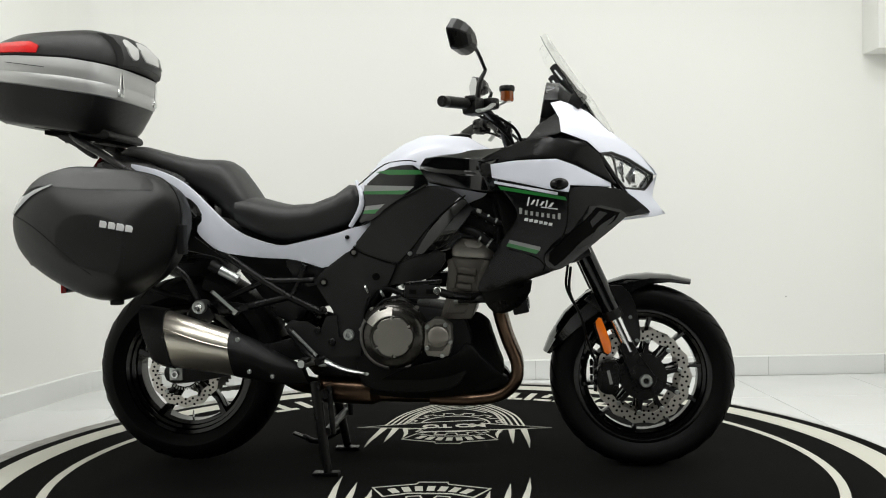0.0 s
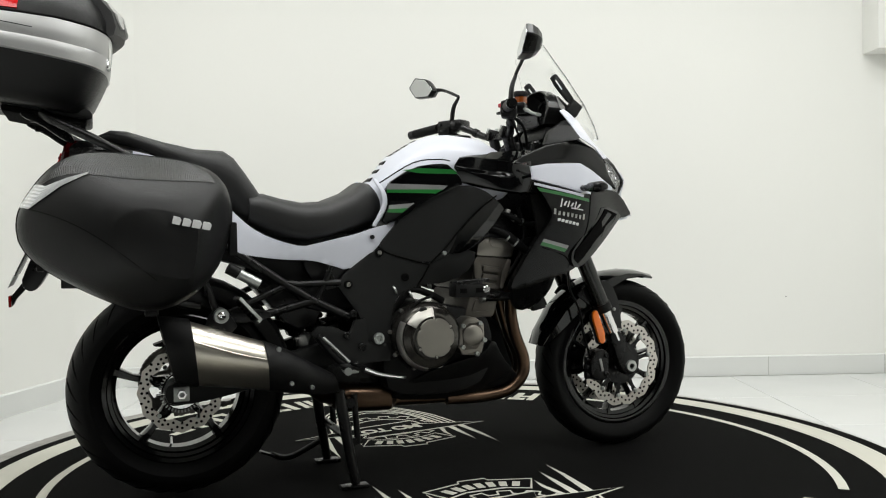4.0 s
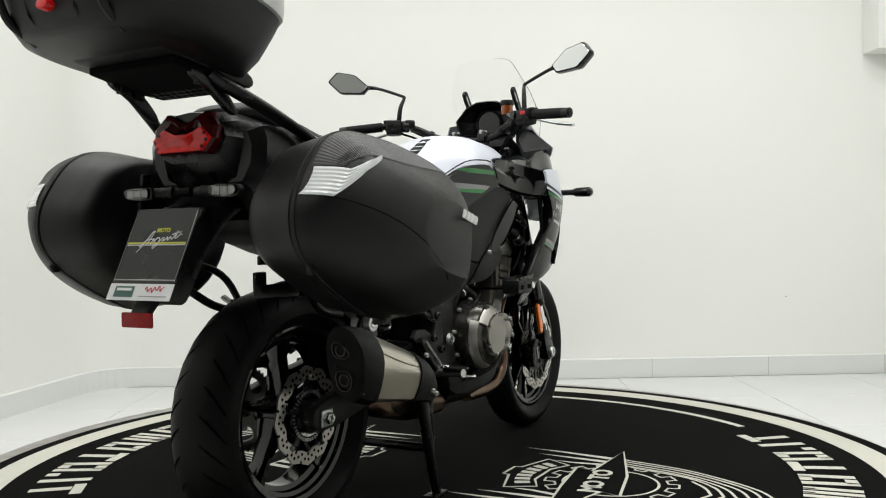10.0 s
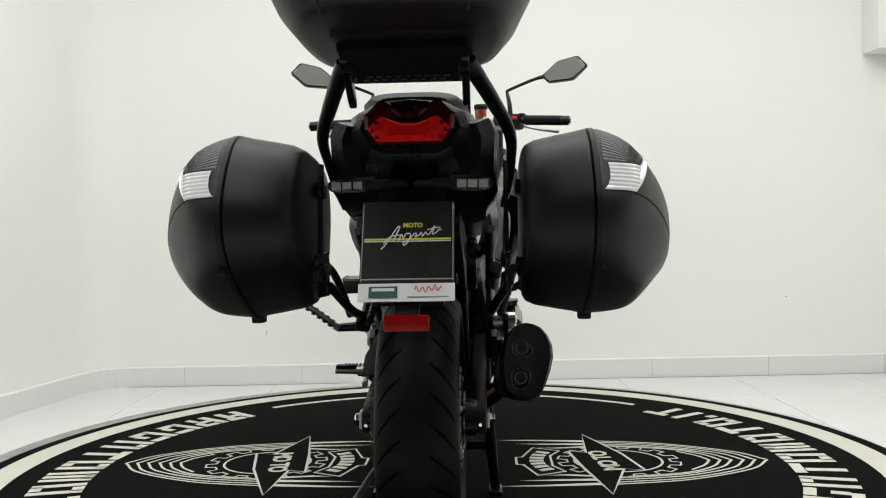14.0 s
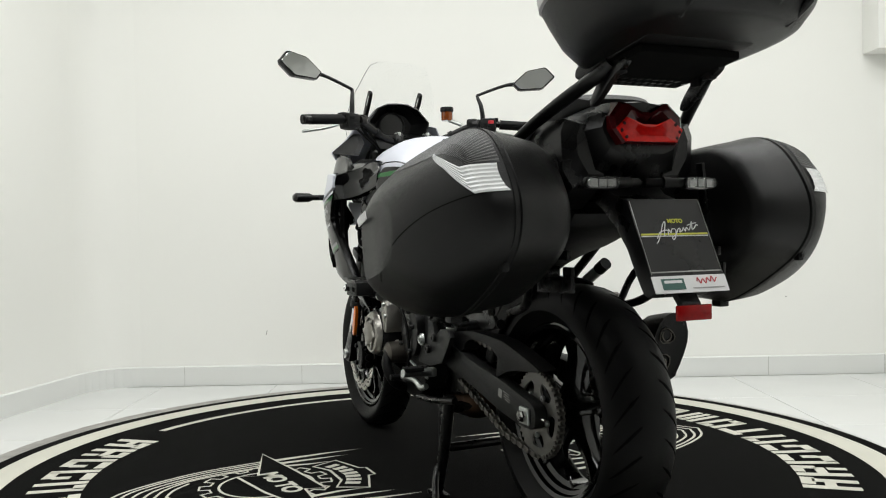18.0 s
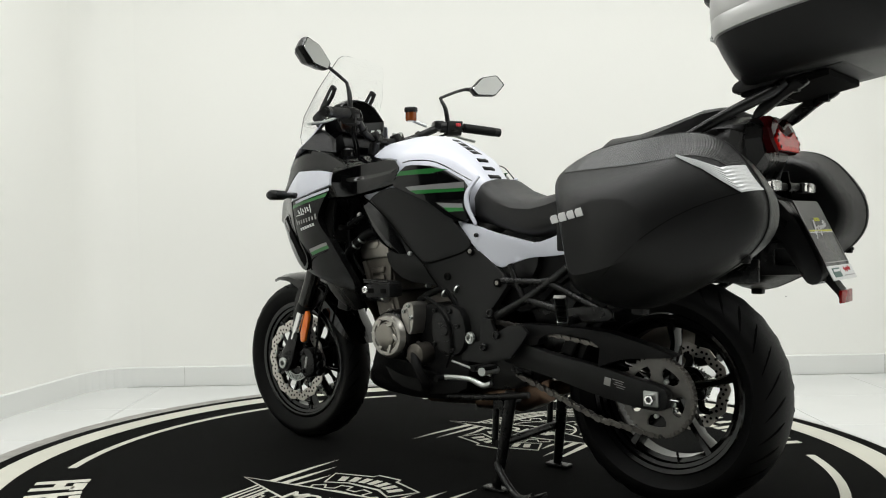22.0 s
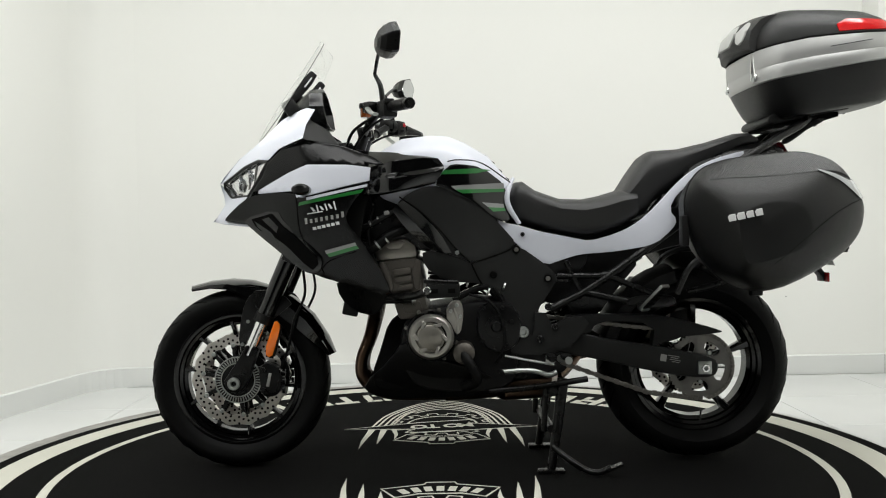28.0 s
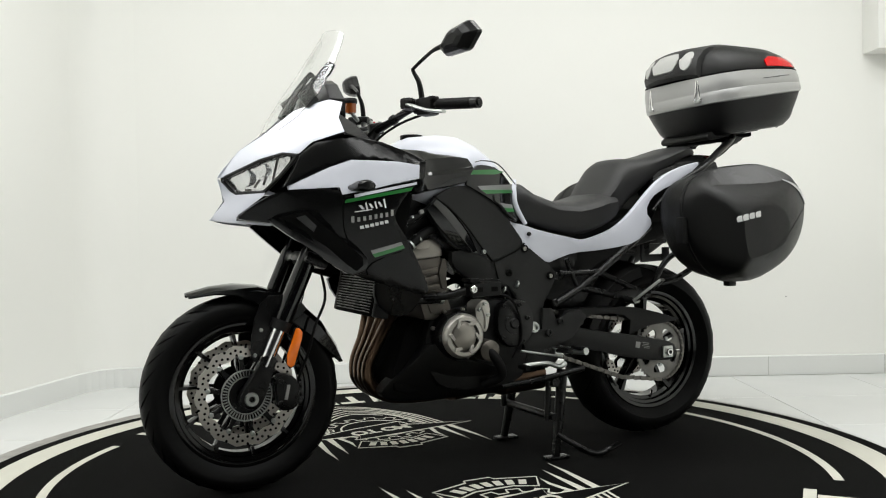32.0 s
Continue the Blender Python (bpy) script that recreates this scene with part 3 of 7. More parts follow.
for s in (-1, 1):
    d = part("brake_disc", petal_disc(0.155, 0.118, 0.005, s * 0.062, 14), M_DISC, fw, "drilled petal front brake disc")
    part("disc_hole_shade", disc_holes(0.155, 0.118, 0.005, s * 0.062, 14), M_MAT, d)["kind"] = "stuff"
    car = part("disc_carrier", lathe([(0.030, s * 0.050), (0.076, s * 0.054), (0.076, s * 0.061), (0.030, s * 0.061)], 40, "y", closed=True), M_DARKM, fw, "black brake disc carrier")
    for k in range(10):
        arm = slab([(-0.009, 0.072), (0.009, 0.072), (0.006, 0.100), (0.010, 0.120), (-0.010, 0.120), (-0.006, 0.100)], s * 0.056, s * 0.062, 0.001, 1)
        arm.transform(Matrix.Rotation(-2 * math.pi * (k + 0.3) / 10 + math.pi / 2, 4, "Y"))
        part("carrier_arm", arm, M_DARKM, car)
    for k in range(10):
        a = 2 * math.pi * (k + 0.3) / 10
        part("disc_button", bolt(0.117 * math.cos(a), s * 0.066, 0.117 * math.sin(a), 0.0075, s, 0.003), M_ALU, fw)
ring = bmesh.new()
for k in range(48):
    a = 2 * math.pi * k / 48
    b = box((0.066, 0.068, 0), (0.013, 0.003, 0.0034), 0.0)
    b.transform(Matrix.Rotation(a, 4, "Y"))
    joined(ring, b)
joined(ring, lathe([(0.074, 0.0665), (0.078, 0.0665), (0.078, 0.0695), (0.074, 0.0695)], 48, "y", closed=True), lathe([(0.054, 0.0665), (0.058, 0.0665), (0.058, 0.0695), (0.054, 0.0695)], 48, "y", closed=True))
part("sensor_ring", ring, M_ALU, fw, "bright toothed sensor ring")
d = part("brake_disc", petal_disc(0.125, 0.090, 0.005, -0.088, 12), M_DISC, rw, "drilled petal rear brake disc")
part("disc_hole_shade", disc_holes(0.125, 0.090, 0.005, -0.088, 12), M_MAT, d)["kind"] = "stuff"
car = part("disc_carrier", lathe([(0.030, -0.084), (0.056, -0.084), (0.056, -0.094), (0.030, -0.096)], 40, "y", closed=True), M_DARKM, rw, "black rear disc carrier")
for k in range(5):
    a = 2 * math.pi * k / 5 + 0.2
    c, q = math.cos(a), math.sin(a)
    part("carrier_arm", tube([(0.050 * c, -0.089, 0.050 * q), (0.074 * c - 0.012 * q, -0.089, 0.074 * q + 0.012 * c), (0.096 * c, -0.089, 0.096 * q)], 0.011, 6, 3, flat=0.4), M_DARKM, car)
for k in range(5):
    a = 2 * math.pi * k / 5 + 0.2
    part("disc_button", bolt(0.094 * math.cos(a), -0.092, 0.094 * math.sin(a), 0.0065, -1, 0.003), M_ALU, rw)
tooth = bmesh.new()
for k in range(40):
    b = box((0.060, -0.097, 0), (0.008, 0.003, 0.0034), 0.0)
    b.transform(Matrix.Rotation(2 * math.pi * k / 40, 4, "Y"))
    joined(tooth, b)
part("sensor_ring", tooth, M_ALU, rw, "toothed sensor ring")
# rear sprocket with five windows
sp = bmesh.new()
n = 43 * 4
op = []
for k in range(n):
    a = 2 * math.pi * k / n
    op.append((0.1045 + 0.0045 * math.cos(a * 43), a))
lay = []
for yy in (0.108, 0.114):
    lay.append(([sp.verts.new((r * math.cos(a), yy, r * math.sin(a))) for r, a in op], [sp.verts.new((0.083 * math.cos(a), yy, 0.083 * math.sin(a))) for r, a in op]))
for k in range(n):
    j = (k + 1) % n
    (o0, i0), (o1, i1) = lay
    sp.faces.new((o0[k], o0[j], i0[j], i0[k]))
    sp.faces.new((o1[k], i1[k], i1[j], o1[j]))
    sp.faces.new((o0[k], o1[k], o1[j], o0[j]))
    sp.faces.new((i0[k], i0[j], i1[j], i1[k]))
for k in range(5):
    b = slab([(-0.026, 0.036), (0.026, 0.036), (0.015, 0.056), (0.017, 0.070), (0.030, 0.084), (-0.030, 0.084), (-0.017, 0.070), (-0.015, 0.056)], 0.108, 0.114, 0.001)
    b.transform(Matrix.Rotation(2 * math.pi * k / 5, 4, "Y"))
    joined(sp, b)
joined(sp, lathe([(0.022, 0.106), (0.044, 0.106), (0.044, 0.115), (0.022, 0.115)], 32, "y", closed=True))
part("sprocket", sp, M_SPROCKET, rw, "worn steel rear sprocket")
for k in range(5):
    a = 2 * math.pi * (k + 0.5) / 5 + 0.31
    part("sprocket_bolt", bolt(0.052 * math.cos(a), 0.116, 0.052 * math.sin(a), 0.007, 1, 0.004), M_ALU, rw)

# ---- fork and front fender ----
RAKE = Vector((0.489 - 0.677, 0, 0.717 - 0.294)).normalized()
for s in (-1, 1):
    y = s * 0.104
    low = Vector((0.657, y, 0.315))
    fork = part("fork_leg", tube([low + RAKE * 0.20, low + RAKE * 0.72], [0.0285, 0.029], 28, 1), M_GLOSS, bike, "gloss black upper fork tube")
    part("slider", tube([low + RAKE * 0.08, low + RAKE * 0.21], 0.0215, 24, 1), M_CHROME, fork, "bright fork slider")
    part("fork_collar", tube([low + RAKE * 0.195, low + RAKE * 0.225], 0.031, 24, 1), M_PLASTIC, fork)
    foot = slab(rounded([(0.690, 0.268), (0.650, 0.262), (0.625, 0.300), (0.600, 0.375), (0.585, 0.412), (0.628, 0.428), (0.648, 0.385), (0.690, 0.325), (0.708, 0.296)], 1), y - 0.021, y + 0.021, 0.007)
    part("fork_foot", foot, M_DARKM, fork, "black cast fork foot")
    part("axle_nut", lathe([(0.008, s * 0.127), (0.010, s * 0.134), (0.019, s * 0.134), (0.021, s * 0.130), (0.021, s * 0.118)], 20, "y", (FX, 0, FZ - 0.003)), M_ALU, fork)
    # calliper and its hose
    cal = slab(rounded([(0.570, 0.360), (0.532, 0.352), (0.515, 0.310), (0.522, 0.262), (0.548, 0.246), (0.585, 0.252), (0.590, 0.300), (0.592, 0.345)], 1), s * 0.050, s * 0.112, 0.008)
    ca = part("brake_calliper", cal, M_DARKM, bike, "black radial brake calliper")
    part("calliper_badge", box((0.558, s * 0.1135, 0.305), (0.010, 0.003, 0.045), 0.001, (0, -12, 0)), M_DIMLET, ca)
    for q in (0.272, 0.338):
        part("calliper_bolt", bolt(0.578, s * 0.114, q, 0.009, s), M_DARKM, ca)
    for q in (0.268, 0.296, 0.324):
        part("piston_cap", lathe([(0.0, 0.0), (0.012, 0.001), (0.013, 0.010), (0.0, 0.012)], 16, "x", (0.508, s * 0.088, q)), M_DARKM, ca)
    # orange side reflector on its bracket
    rp = slab([(0.523, 0.499), (0.533, 0.497), (0.561, 0.420), (0.563, 0.390), (0.552, 0.381), (0.540, 0.388), (0.515, 0.470), (0.514, 0.486)], s * 0.124, s * 0.136, 0.003)
    rf = part("side_reflector", rp, M_ORANGE, bike, "orange side reflector")
    part("reflector_backing", slab([(0.524, 0.500), (0.536, 0.498), (0.566, 0.400), (0.552, 0.376), (0.534, 0.384), (0.508, 0.478)], s * 0.116, s * 0.1235, 0.002), M_PLASTIC, rf)
    hose = tube([(0.44, s * 0.10, 0.66), (0.435, s * 0.115, 0.58), (0.47, s * 0.12, 0.50), (0.49, s * 0.11, 0.42), (0.52, s * 0.10, 0.34)], 0.0045, 8, 5)
    part("brake_hose", hose, M_RUBBER, bike)
part("axle", tube([(FX, -0.12, FZ), (FX, 0.12, FZ)], 0.010, 16, 1), M_ALU, bike)
for z, w in ((0.70, 0.30), (1.035, 0.26)):
    cx = 0.657 + (z - 0.315) * RAKE.x / RAKE.z
    part("fork_clamp", box((cx - 0.02, 0, z), (0.075, w, 0.035), 0.012, (0, -24, 0)), M_DARKM, bike)

# front fender: an arched shell over the tyre
def fender_ring(a, r, w, drop, cx=FX, cz=FZ):
    c, s = math.cos(radians(a)), math.sin(radians(a))
    pts = [(-1, -drop), (-1.0, -drop * 0.3), (-0.85, -0.006), (-0.5, 0.004), (0, 0.009), (0.5, 0.004), (0.85, -0.006), (1.0, -drop * 0.3), (1, -drop)]
    inner = [(u * 0.95, v - 0.004) for u, v in reversed(pts)]
    return [(cx + (r + v) * c, u * w, cz + (r + v) * s) for u, v in pts + inner]


rings = [fender_ring(a, r, w, d) for a, r, w, d in ((166, 0.322, 0.055, 0.010), (156, 0.319, 0.072, 0.035), (140, 0.318, 0.078, 0.055), (124, 0.318, 0.080, 0.060), (110, 0.319, 0.080, 0.060), (98, 0.323, 0.080, 0.045),
                                               (86, 0.327, 0.080, 0.022), (74, 0.333, 0.066, 0.012), (62, 0.343, 0.030, 0.006))]
fender = part("front_fender", loft(rings), M_GLOSS, bike, "gloss black front fender", 24)
for s in (-1, 1):
    lobe = [(0.470, s * 0.083, 0.560), (0.590, s * 0.083, 0.610), (0.640, s * 0.084, 0.560), (0.662, s * 0.090, 0.450), (0.655, s * 0.094, 0.400), (0.625, s * 0.094, 0.395), (0.585, s * 0.090, 0.470), (0.520, s * 0.086, 0.520)]
    part("fender_stay", slab(rounded([(p[0], p[2]) for p in lobe], 1), s * 0.078, s * 0.086, 0.003), M_SATIN, fender)
    for x, z in ((0.628, 0.495), (0.648, 0.42)):
        part("fender_bolt", bolt(x, s * 0.088, z, 0.006, s), M_ALU, fender)

# ---- fairing, both sides ----
OUT = {
    "white_tail": [(-0.992, -0.196, 1.022), (-0.919, -0.196, 1.006), (-0.867, -0.194, 0.988), (-0.816, -0.186, 0.962), (-0.769, -0.176, 0.922), (-0.733, -0.168, 0.882), (-0.679, -0.165, 0.825), (-0.626, -0.165, 0.785), (-0.565, -0.16, 0.76), (-0.495, -0.155, 0.741), (-0.441, -0.15, 0.752), (-0.315, -0.145, 0.779), (-0.27, -0.142, 0.795), (-0.201, -0.14, 0.81), (-0.186, -0.14, 0.831), (-0.199, -0.14, 0.806), (-0.244, -0.14, 0.749), (-0.295, -0.14, 0.699), (-0.354, -0.137, 0.665), (-0.399, -0.137, 0.681), (-0.462, -0.14, 0.7), (-0.55, -0.15, 0.704), (-0.619, -0.165, 0.713), (-0.695, -0.18, 0.727), (-0.75, -0.19, 0.776), (-0.764, -0.19, 0.803), (-0.74, -0.187, 0.837), (-0.765, -0.190, 0.888), (-0.815, -0.194, 0.920), (-0.858, -0.197, 0.936), (-0.918, -0.198, 0.966)],
    "side_white": [(0.196, -0.308, 0.979), (0.262, -0.295, 0.989), (0.395, -0.27, 0.994), (0.452, -0.24, 0.974), (0.563, -0.188, 0.921), (0.563, -0.188, 0.91), (0.436, -0.262, 0.914), (0.428, -0.283, 0.892), (0.364, -0.295, 0.903), (0.286, -0.303, 0.921), (0.2, -0.308, 0.939)],
    "upper_cowl": [(0.285, -0.2, 1.052), (0.406, -0.252, 1.075), (0.484, -0.212, 1.05), (0.53, -0.182, 1.011), (0.548, -0.18, 0.968), (0.582, -0.185, 0.915), (0.558, -0.19, 0.924), (0.452, -0.24, 0.976), (0.395, -0.268, 0.995), (0.306, -0.285, 0.996), (0.198, -0.305, 0.982), (0.155, -0.27, 0.992), (0.191, -0.22, 1.015)],
}
MAIN_BLACK = [(0.198, -0.308, 0.936), (0.286, -0.303, 0.918), (0.364, -0.295, 0.899), (0.427, -0.283, 0.889), (0.438, -0.262, 0.91), (0.573, -0.185, 0.908), (0.623, -0.158, 0.889), (0.69, -0.104, 0.838), (0.693, -0.1, 0.826), (0.591, -0.15, 0.812), (0.584, -0.165, 0.803), (0.487, -0.22, 0.733), (0.415, -0.245, 0.672), (0.366, -0.252, 0.647), (0.321, -0.262, 0.634), (0.242, -0.262, 0.609), (0.155, -0.25, 0.584), (0.147, -0.25, 0.61), (0.181, -0.268, 0.673), (0.23, -0.285, 0.759), (0.268, -0.295, 0.807), (0.276, -0.3, 0.836), (0.242, -0.305, 0.887)]
NOSE = [(0.382, -0.155, 1.178), (0.413, -0.14, 1.188), (0.459, -0.105, 1.176), (0.506, -0.065, 1.157), (0.58, -0.025, 1.095), (0.664, -0, 1.036), (0.717, -0, 0.974), (0.73, -0, 0.953), (0.712, -0.018, 0.956), (0.645, -0.085, 0.993), (0.577, -0.145, 1.02), (0.53, -0.182, 1.016), (0.493, -0.212, 1.05), (0.409, -0.252, 1.078), (0.407, -0.19, 1.126)]
BEAK = [(0.614, -0.1, 0.904), (0.685, -0.025, 0.901), (0.713, -0.016, 0.935), (0.728, -0, 0.951), (0.712, -0, 0.882), (0.755, -0, 0.826), (0.712, -0.03, 0.817), (0.607, -0.12, 0.806), (0.59, -0.155, 0.81), (0.693, -0.1, 0.824), (0.687, -0.102, 0.84), (0.624, -0.155, 0.891)]
LAMP = [(0.532, -0.182, 1.011), (0.567, -0.15, 1.017), (0.623, -0.1, 1), (0.711, -0.018, 0.954), (0.711, -0.016, 0.939), (0.685, -0.025, 0.905), (0.614, -0.1, 0.906), (0.576, -0.145, 0.95)]
SIDE_COVER = [(-0.183, -0.165, 0.822), (-0.131, -0.185, 0.869), (-0.026, -0.212, 0.919), (0.009, -0.217, 0.925), (0.051, -0.22, 0.919), (0.104, -0.225, 0.891), (0.135, -0.225, 0.849), (0.099, -0.223, 0.793), (0.045, -0.217, 0.73), (-0.053, -0.212, 0.706), (-0.111, -0.2, 0.678), (-0.225, -0.155, 0.714), (-0.258, -0.147, 0.738), (-0.215, -0.152, 0.788)]
FRAME_COVER = [(-0.391, -0.142, 0.625), (-0.361, -0.14, 0.66), (-0.259, -0.147, 0.735), (-0.225, -0.155, 0.713), (-0.112, -0.2, 0.676), (-0.058, -0.21, 0.704), (0.045, -0.215, 0.727), (0.044, -0.2, 0.673), (-0.024, -0.19, 0.622), (-0.141, -0.175, 0.613), (-0.205, -0.17, 0.587), (-0.226, -0.168, 0.515), (-0.231, -0.172, 0.407), (-0.244, -0.172, 0.386), (-0.298, -0.172, 0.391), (-0.315, -0.16, 0.516), (-0.365, -0.148, 0.585)]
SHOULDER = (
    [(0.000, -0.200, 1.014), (0.040, -0.190, 1.022), (0.090, -0.180, 1.029), (0.140, -0.180, 1.035), (0.190, -0.182, 1.037), (0.262, -0.186, 1.043)],
    [(-0.010, -0.222, 1.010), (0.029, -0.227, 1.013), (0.080, -0.227, 1.009), (0.128, -0.231, 1.004), (0.162, -0.256, 0.995), (0.199, -0.302, 0.980)],
    [(-0.027, -0.223, 0.986), (0.020, -0.223, 0.977), (0.075, -0.223, 0.971), (0.130, -0.228, 0.966), (0.166, -0.254, 0.963), (0.198, -0.303, 0.962)],
    [(-0.028, -0.228, 0.976), (0.020, -0.233, 0.965), (0.075, -0.234, 0.958), (0.132, -0.238, 0.952), (0.170, -0.262, 0.948), (0.199, -0.304, 0.946)],
    [(0.000, -0.224, 0.934), (0.045, -0.226, 0.925), (0.090, -0.231, 0.917), (0.136, -0.242, 0.908), (0.178, -0.266, 0.900), (0.221, -0.301, 0.896)],
    [(0.002, -0.205, 0.930), (0.047, -0.206, 0.920), (0.092, -0.211, 0.912), (0.138, -0.222, 0.903), (0.180, -0.246, 0.895), (0.223, -0.285, 0.892)],
)
TANK_GRAPHIC = [(-0.229, -0.125, 0.925), (-0.147, -0.175, 0.984), (-0.074, -0.205, 0.993), (-0.039, -0.217, 0.988), (0.006, -0.222, 0.928), (-0.026, -0.217, 0.917), (-0.13, -0.19, 0.868), (-0.182, -0.17, 0.823), (-0.242, -0.145, 0.803), (-0.224, -0.13, 0.857)]


def both_sides(name, points, mat, label="", parent=None, **kw):
    obs = []
    for s in (-1, 1):
        obs.append(part(name, sided(panel(points, **kw), s), mat, parent or bike, label))
    return obs


both_sides("tail_panel", OUT["white_tail"], M_WHITE, "pearl white tail side panel", thick=0.02)
fairs = both_sides("side_fairing", MAIN_BLACK, M_FAIR, "gloss black side fairing", thick=0.03)
both_sides("white_fairing_panel", OUT["side_white"], M_WHITE, "pearl white upper fairing panel", thick=0.015, lift=0.002, round_times=0)
both_sides("upper_cowl", OUT["upper_cowl"], M_FAIR, "gloss black upper cowl", thick=0.02, round_times=0, stiff=0.06)
both_sides("dash_side_panel", [(0.303, -0.2, 1.059), (0.34, -0.165, 1.109), (0.399, -0.162, 1.146), (0.411, -0.165, 1.149), (0.412, -0.248, 1.08), (0.399, -0.25, 1.072)], M_PLASTIC, "", thick=0.02, round_times=0)
both_sides("nose_cowl", NOSE, M_WHITE, "pearl white nose cowl", thick=0.006, round_times=0)
both_sides("lower_beak", BEAK, M_WHITE, "white lower beak under the headlights", thick=0.006, round_times=0)
covers = both_sides("side_cover", SIDE_COVER, M_GREYPL, "matt charcoal side cover", thick=0.03)
both_sides("frame_cover", FRAME_COVER, M_GREYPL, "matt charcoal frame cover", thick=0.03)
for s in (-1, 1):
    # ridge on top, a ledge along the middle, a lip below
    bm = bmesh.new()
    lines = [[bm.verts.new(v) for v in curve_through(row, 5)] for row in SHOULDER]
    for r0, r1 in zip(lines, lines[1:]):
        for k in range(len(r0) - 1):
            bm.faces.new((r0[k], r0[k + 1], r1[k + 1], r1[k]))
    bmesh.ops.recalc_face_normals(bm, faces=bm.faces[:])
    bevelled(bm, 0.004, 2, 14)
    bmesh.ops.solidify(bm, geom=bm.faces[:], thickness=0.004)
    part("shoulder_panel", sided(bm, s), M_GLOSS, bike, "gloss black shoulder panel beside the tank", 24)
graphics = both_sides("tank_side_panel", TANK_GRAPHIC, M_GLOSS, "gloss black tank side with striped graphic", thick=0.02, lift=0.003)

STRIPES = (("green_stripe", [(-0.179, -0.17, 0.974), (-0.128, -0.19, 0.979), (-0.029, -0.215, 0.973), (-0.015, -0.218, 0.959), (-0.129, -0.19, 0.963)], M_GREEN), ("silver_stripe", [(-0.219, -0.13, 0.934), (-0.047, -0.212, 0.923), (-0.062, -0.21, 0.911), (-0.221, -0.13, 0.915)], M_SILVER), ("green_stripe", [(-0.221, -0.13, 0.915), (-0.062, -0.21, 0.911), (-0.085, -0.205, 0.899), (-0.221, -0.13, 0.905)], M_GREEN),
           ("silver_stripe", [(-0.217, -0.143, 0.866), (-0.146, -0.178, 0.871), (-0.167, -0.17, 0.855), (-0.22, -0.14, 0.853)], M_SILVER), ("green_stripe", [(-0.22, -0.14, 0.853), (-0.167, -0.17, 0.855), (-0.182, -0.168, 0.841), (-0.224, -0.14, 0.843)], M_GREEN))
FAIR_STRIPES = (("white_pinstripe", [(0.206, -0.3, 0.929), (0.397, -0.3, 0.892), (0.395, -0.3, 0.883), (0.207, -0.3, 0.921)], M_WHITE), ("green_stripe", [(0.217, -0.3, 0.914), (0.419, -0.3, 0.878), (0.423, -0.3, 0.867), (0.226, -0.3, 0.902)], M_GREEN), ("silver_stripe", [(0.249, -0.285, 0.752), (0.344, -0.278, 0.728), (0.339, -0.278, 0.717), (0.245, -0.286, 0.742)], M_SILVER), ("green_stripe", [(0.245, -0.286, 0.742), (0.339, -0.278, 0.717), (0.33, -0.278, 0.707), (0.238, -0.287, 0.732)], M_GREEN))


def decal(name, points, host_points, mat, parent, lift, s):
    """A thin printed stripe that follows the host panel's skin."""
    y = surface(host_points)
    return part(name, sided(panel(points, thick=0.0008, lift=lift, round_times=0, grid=0.015, skin=y), s), mat, parent)


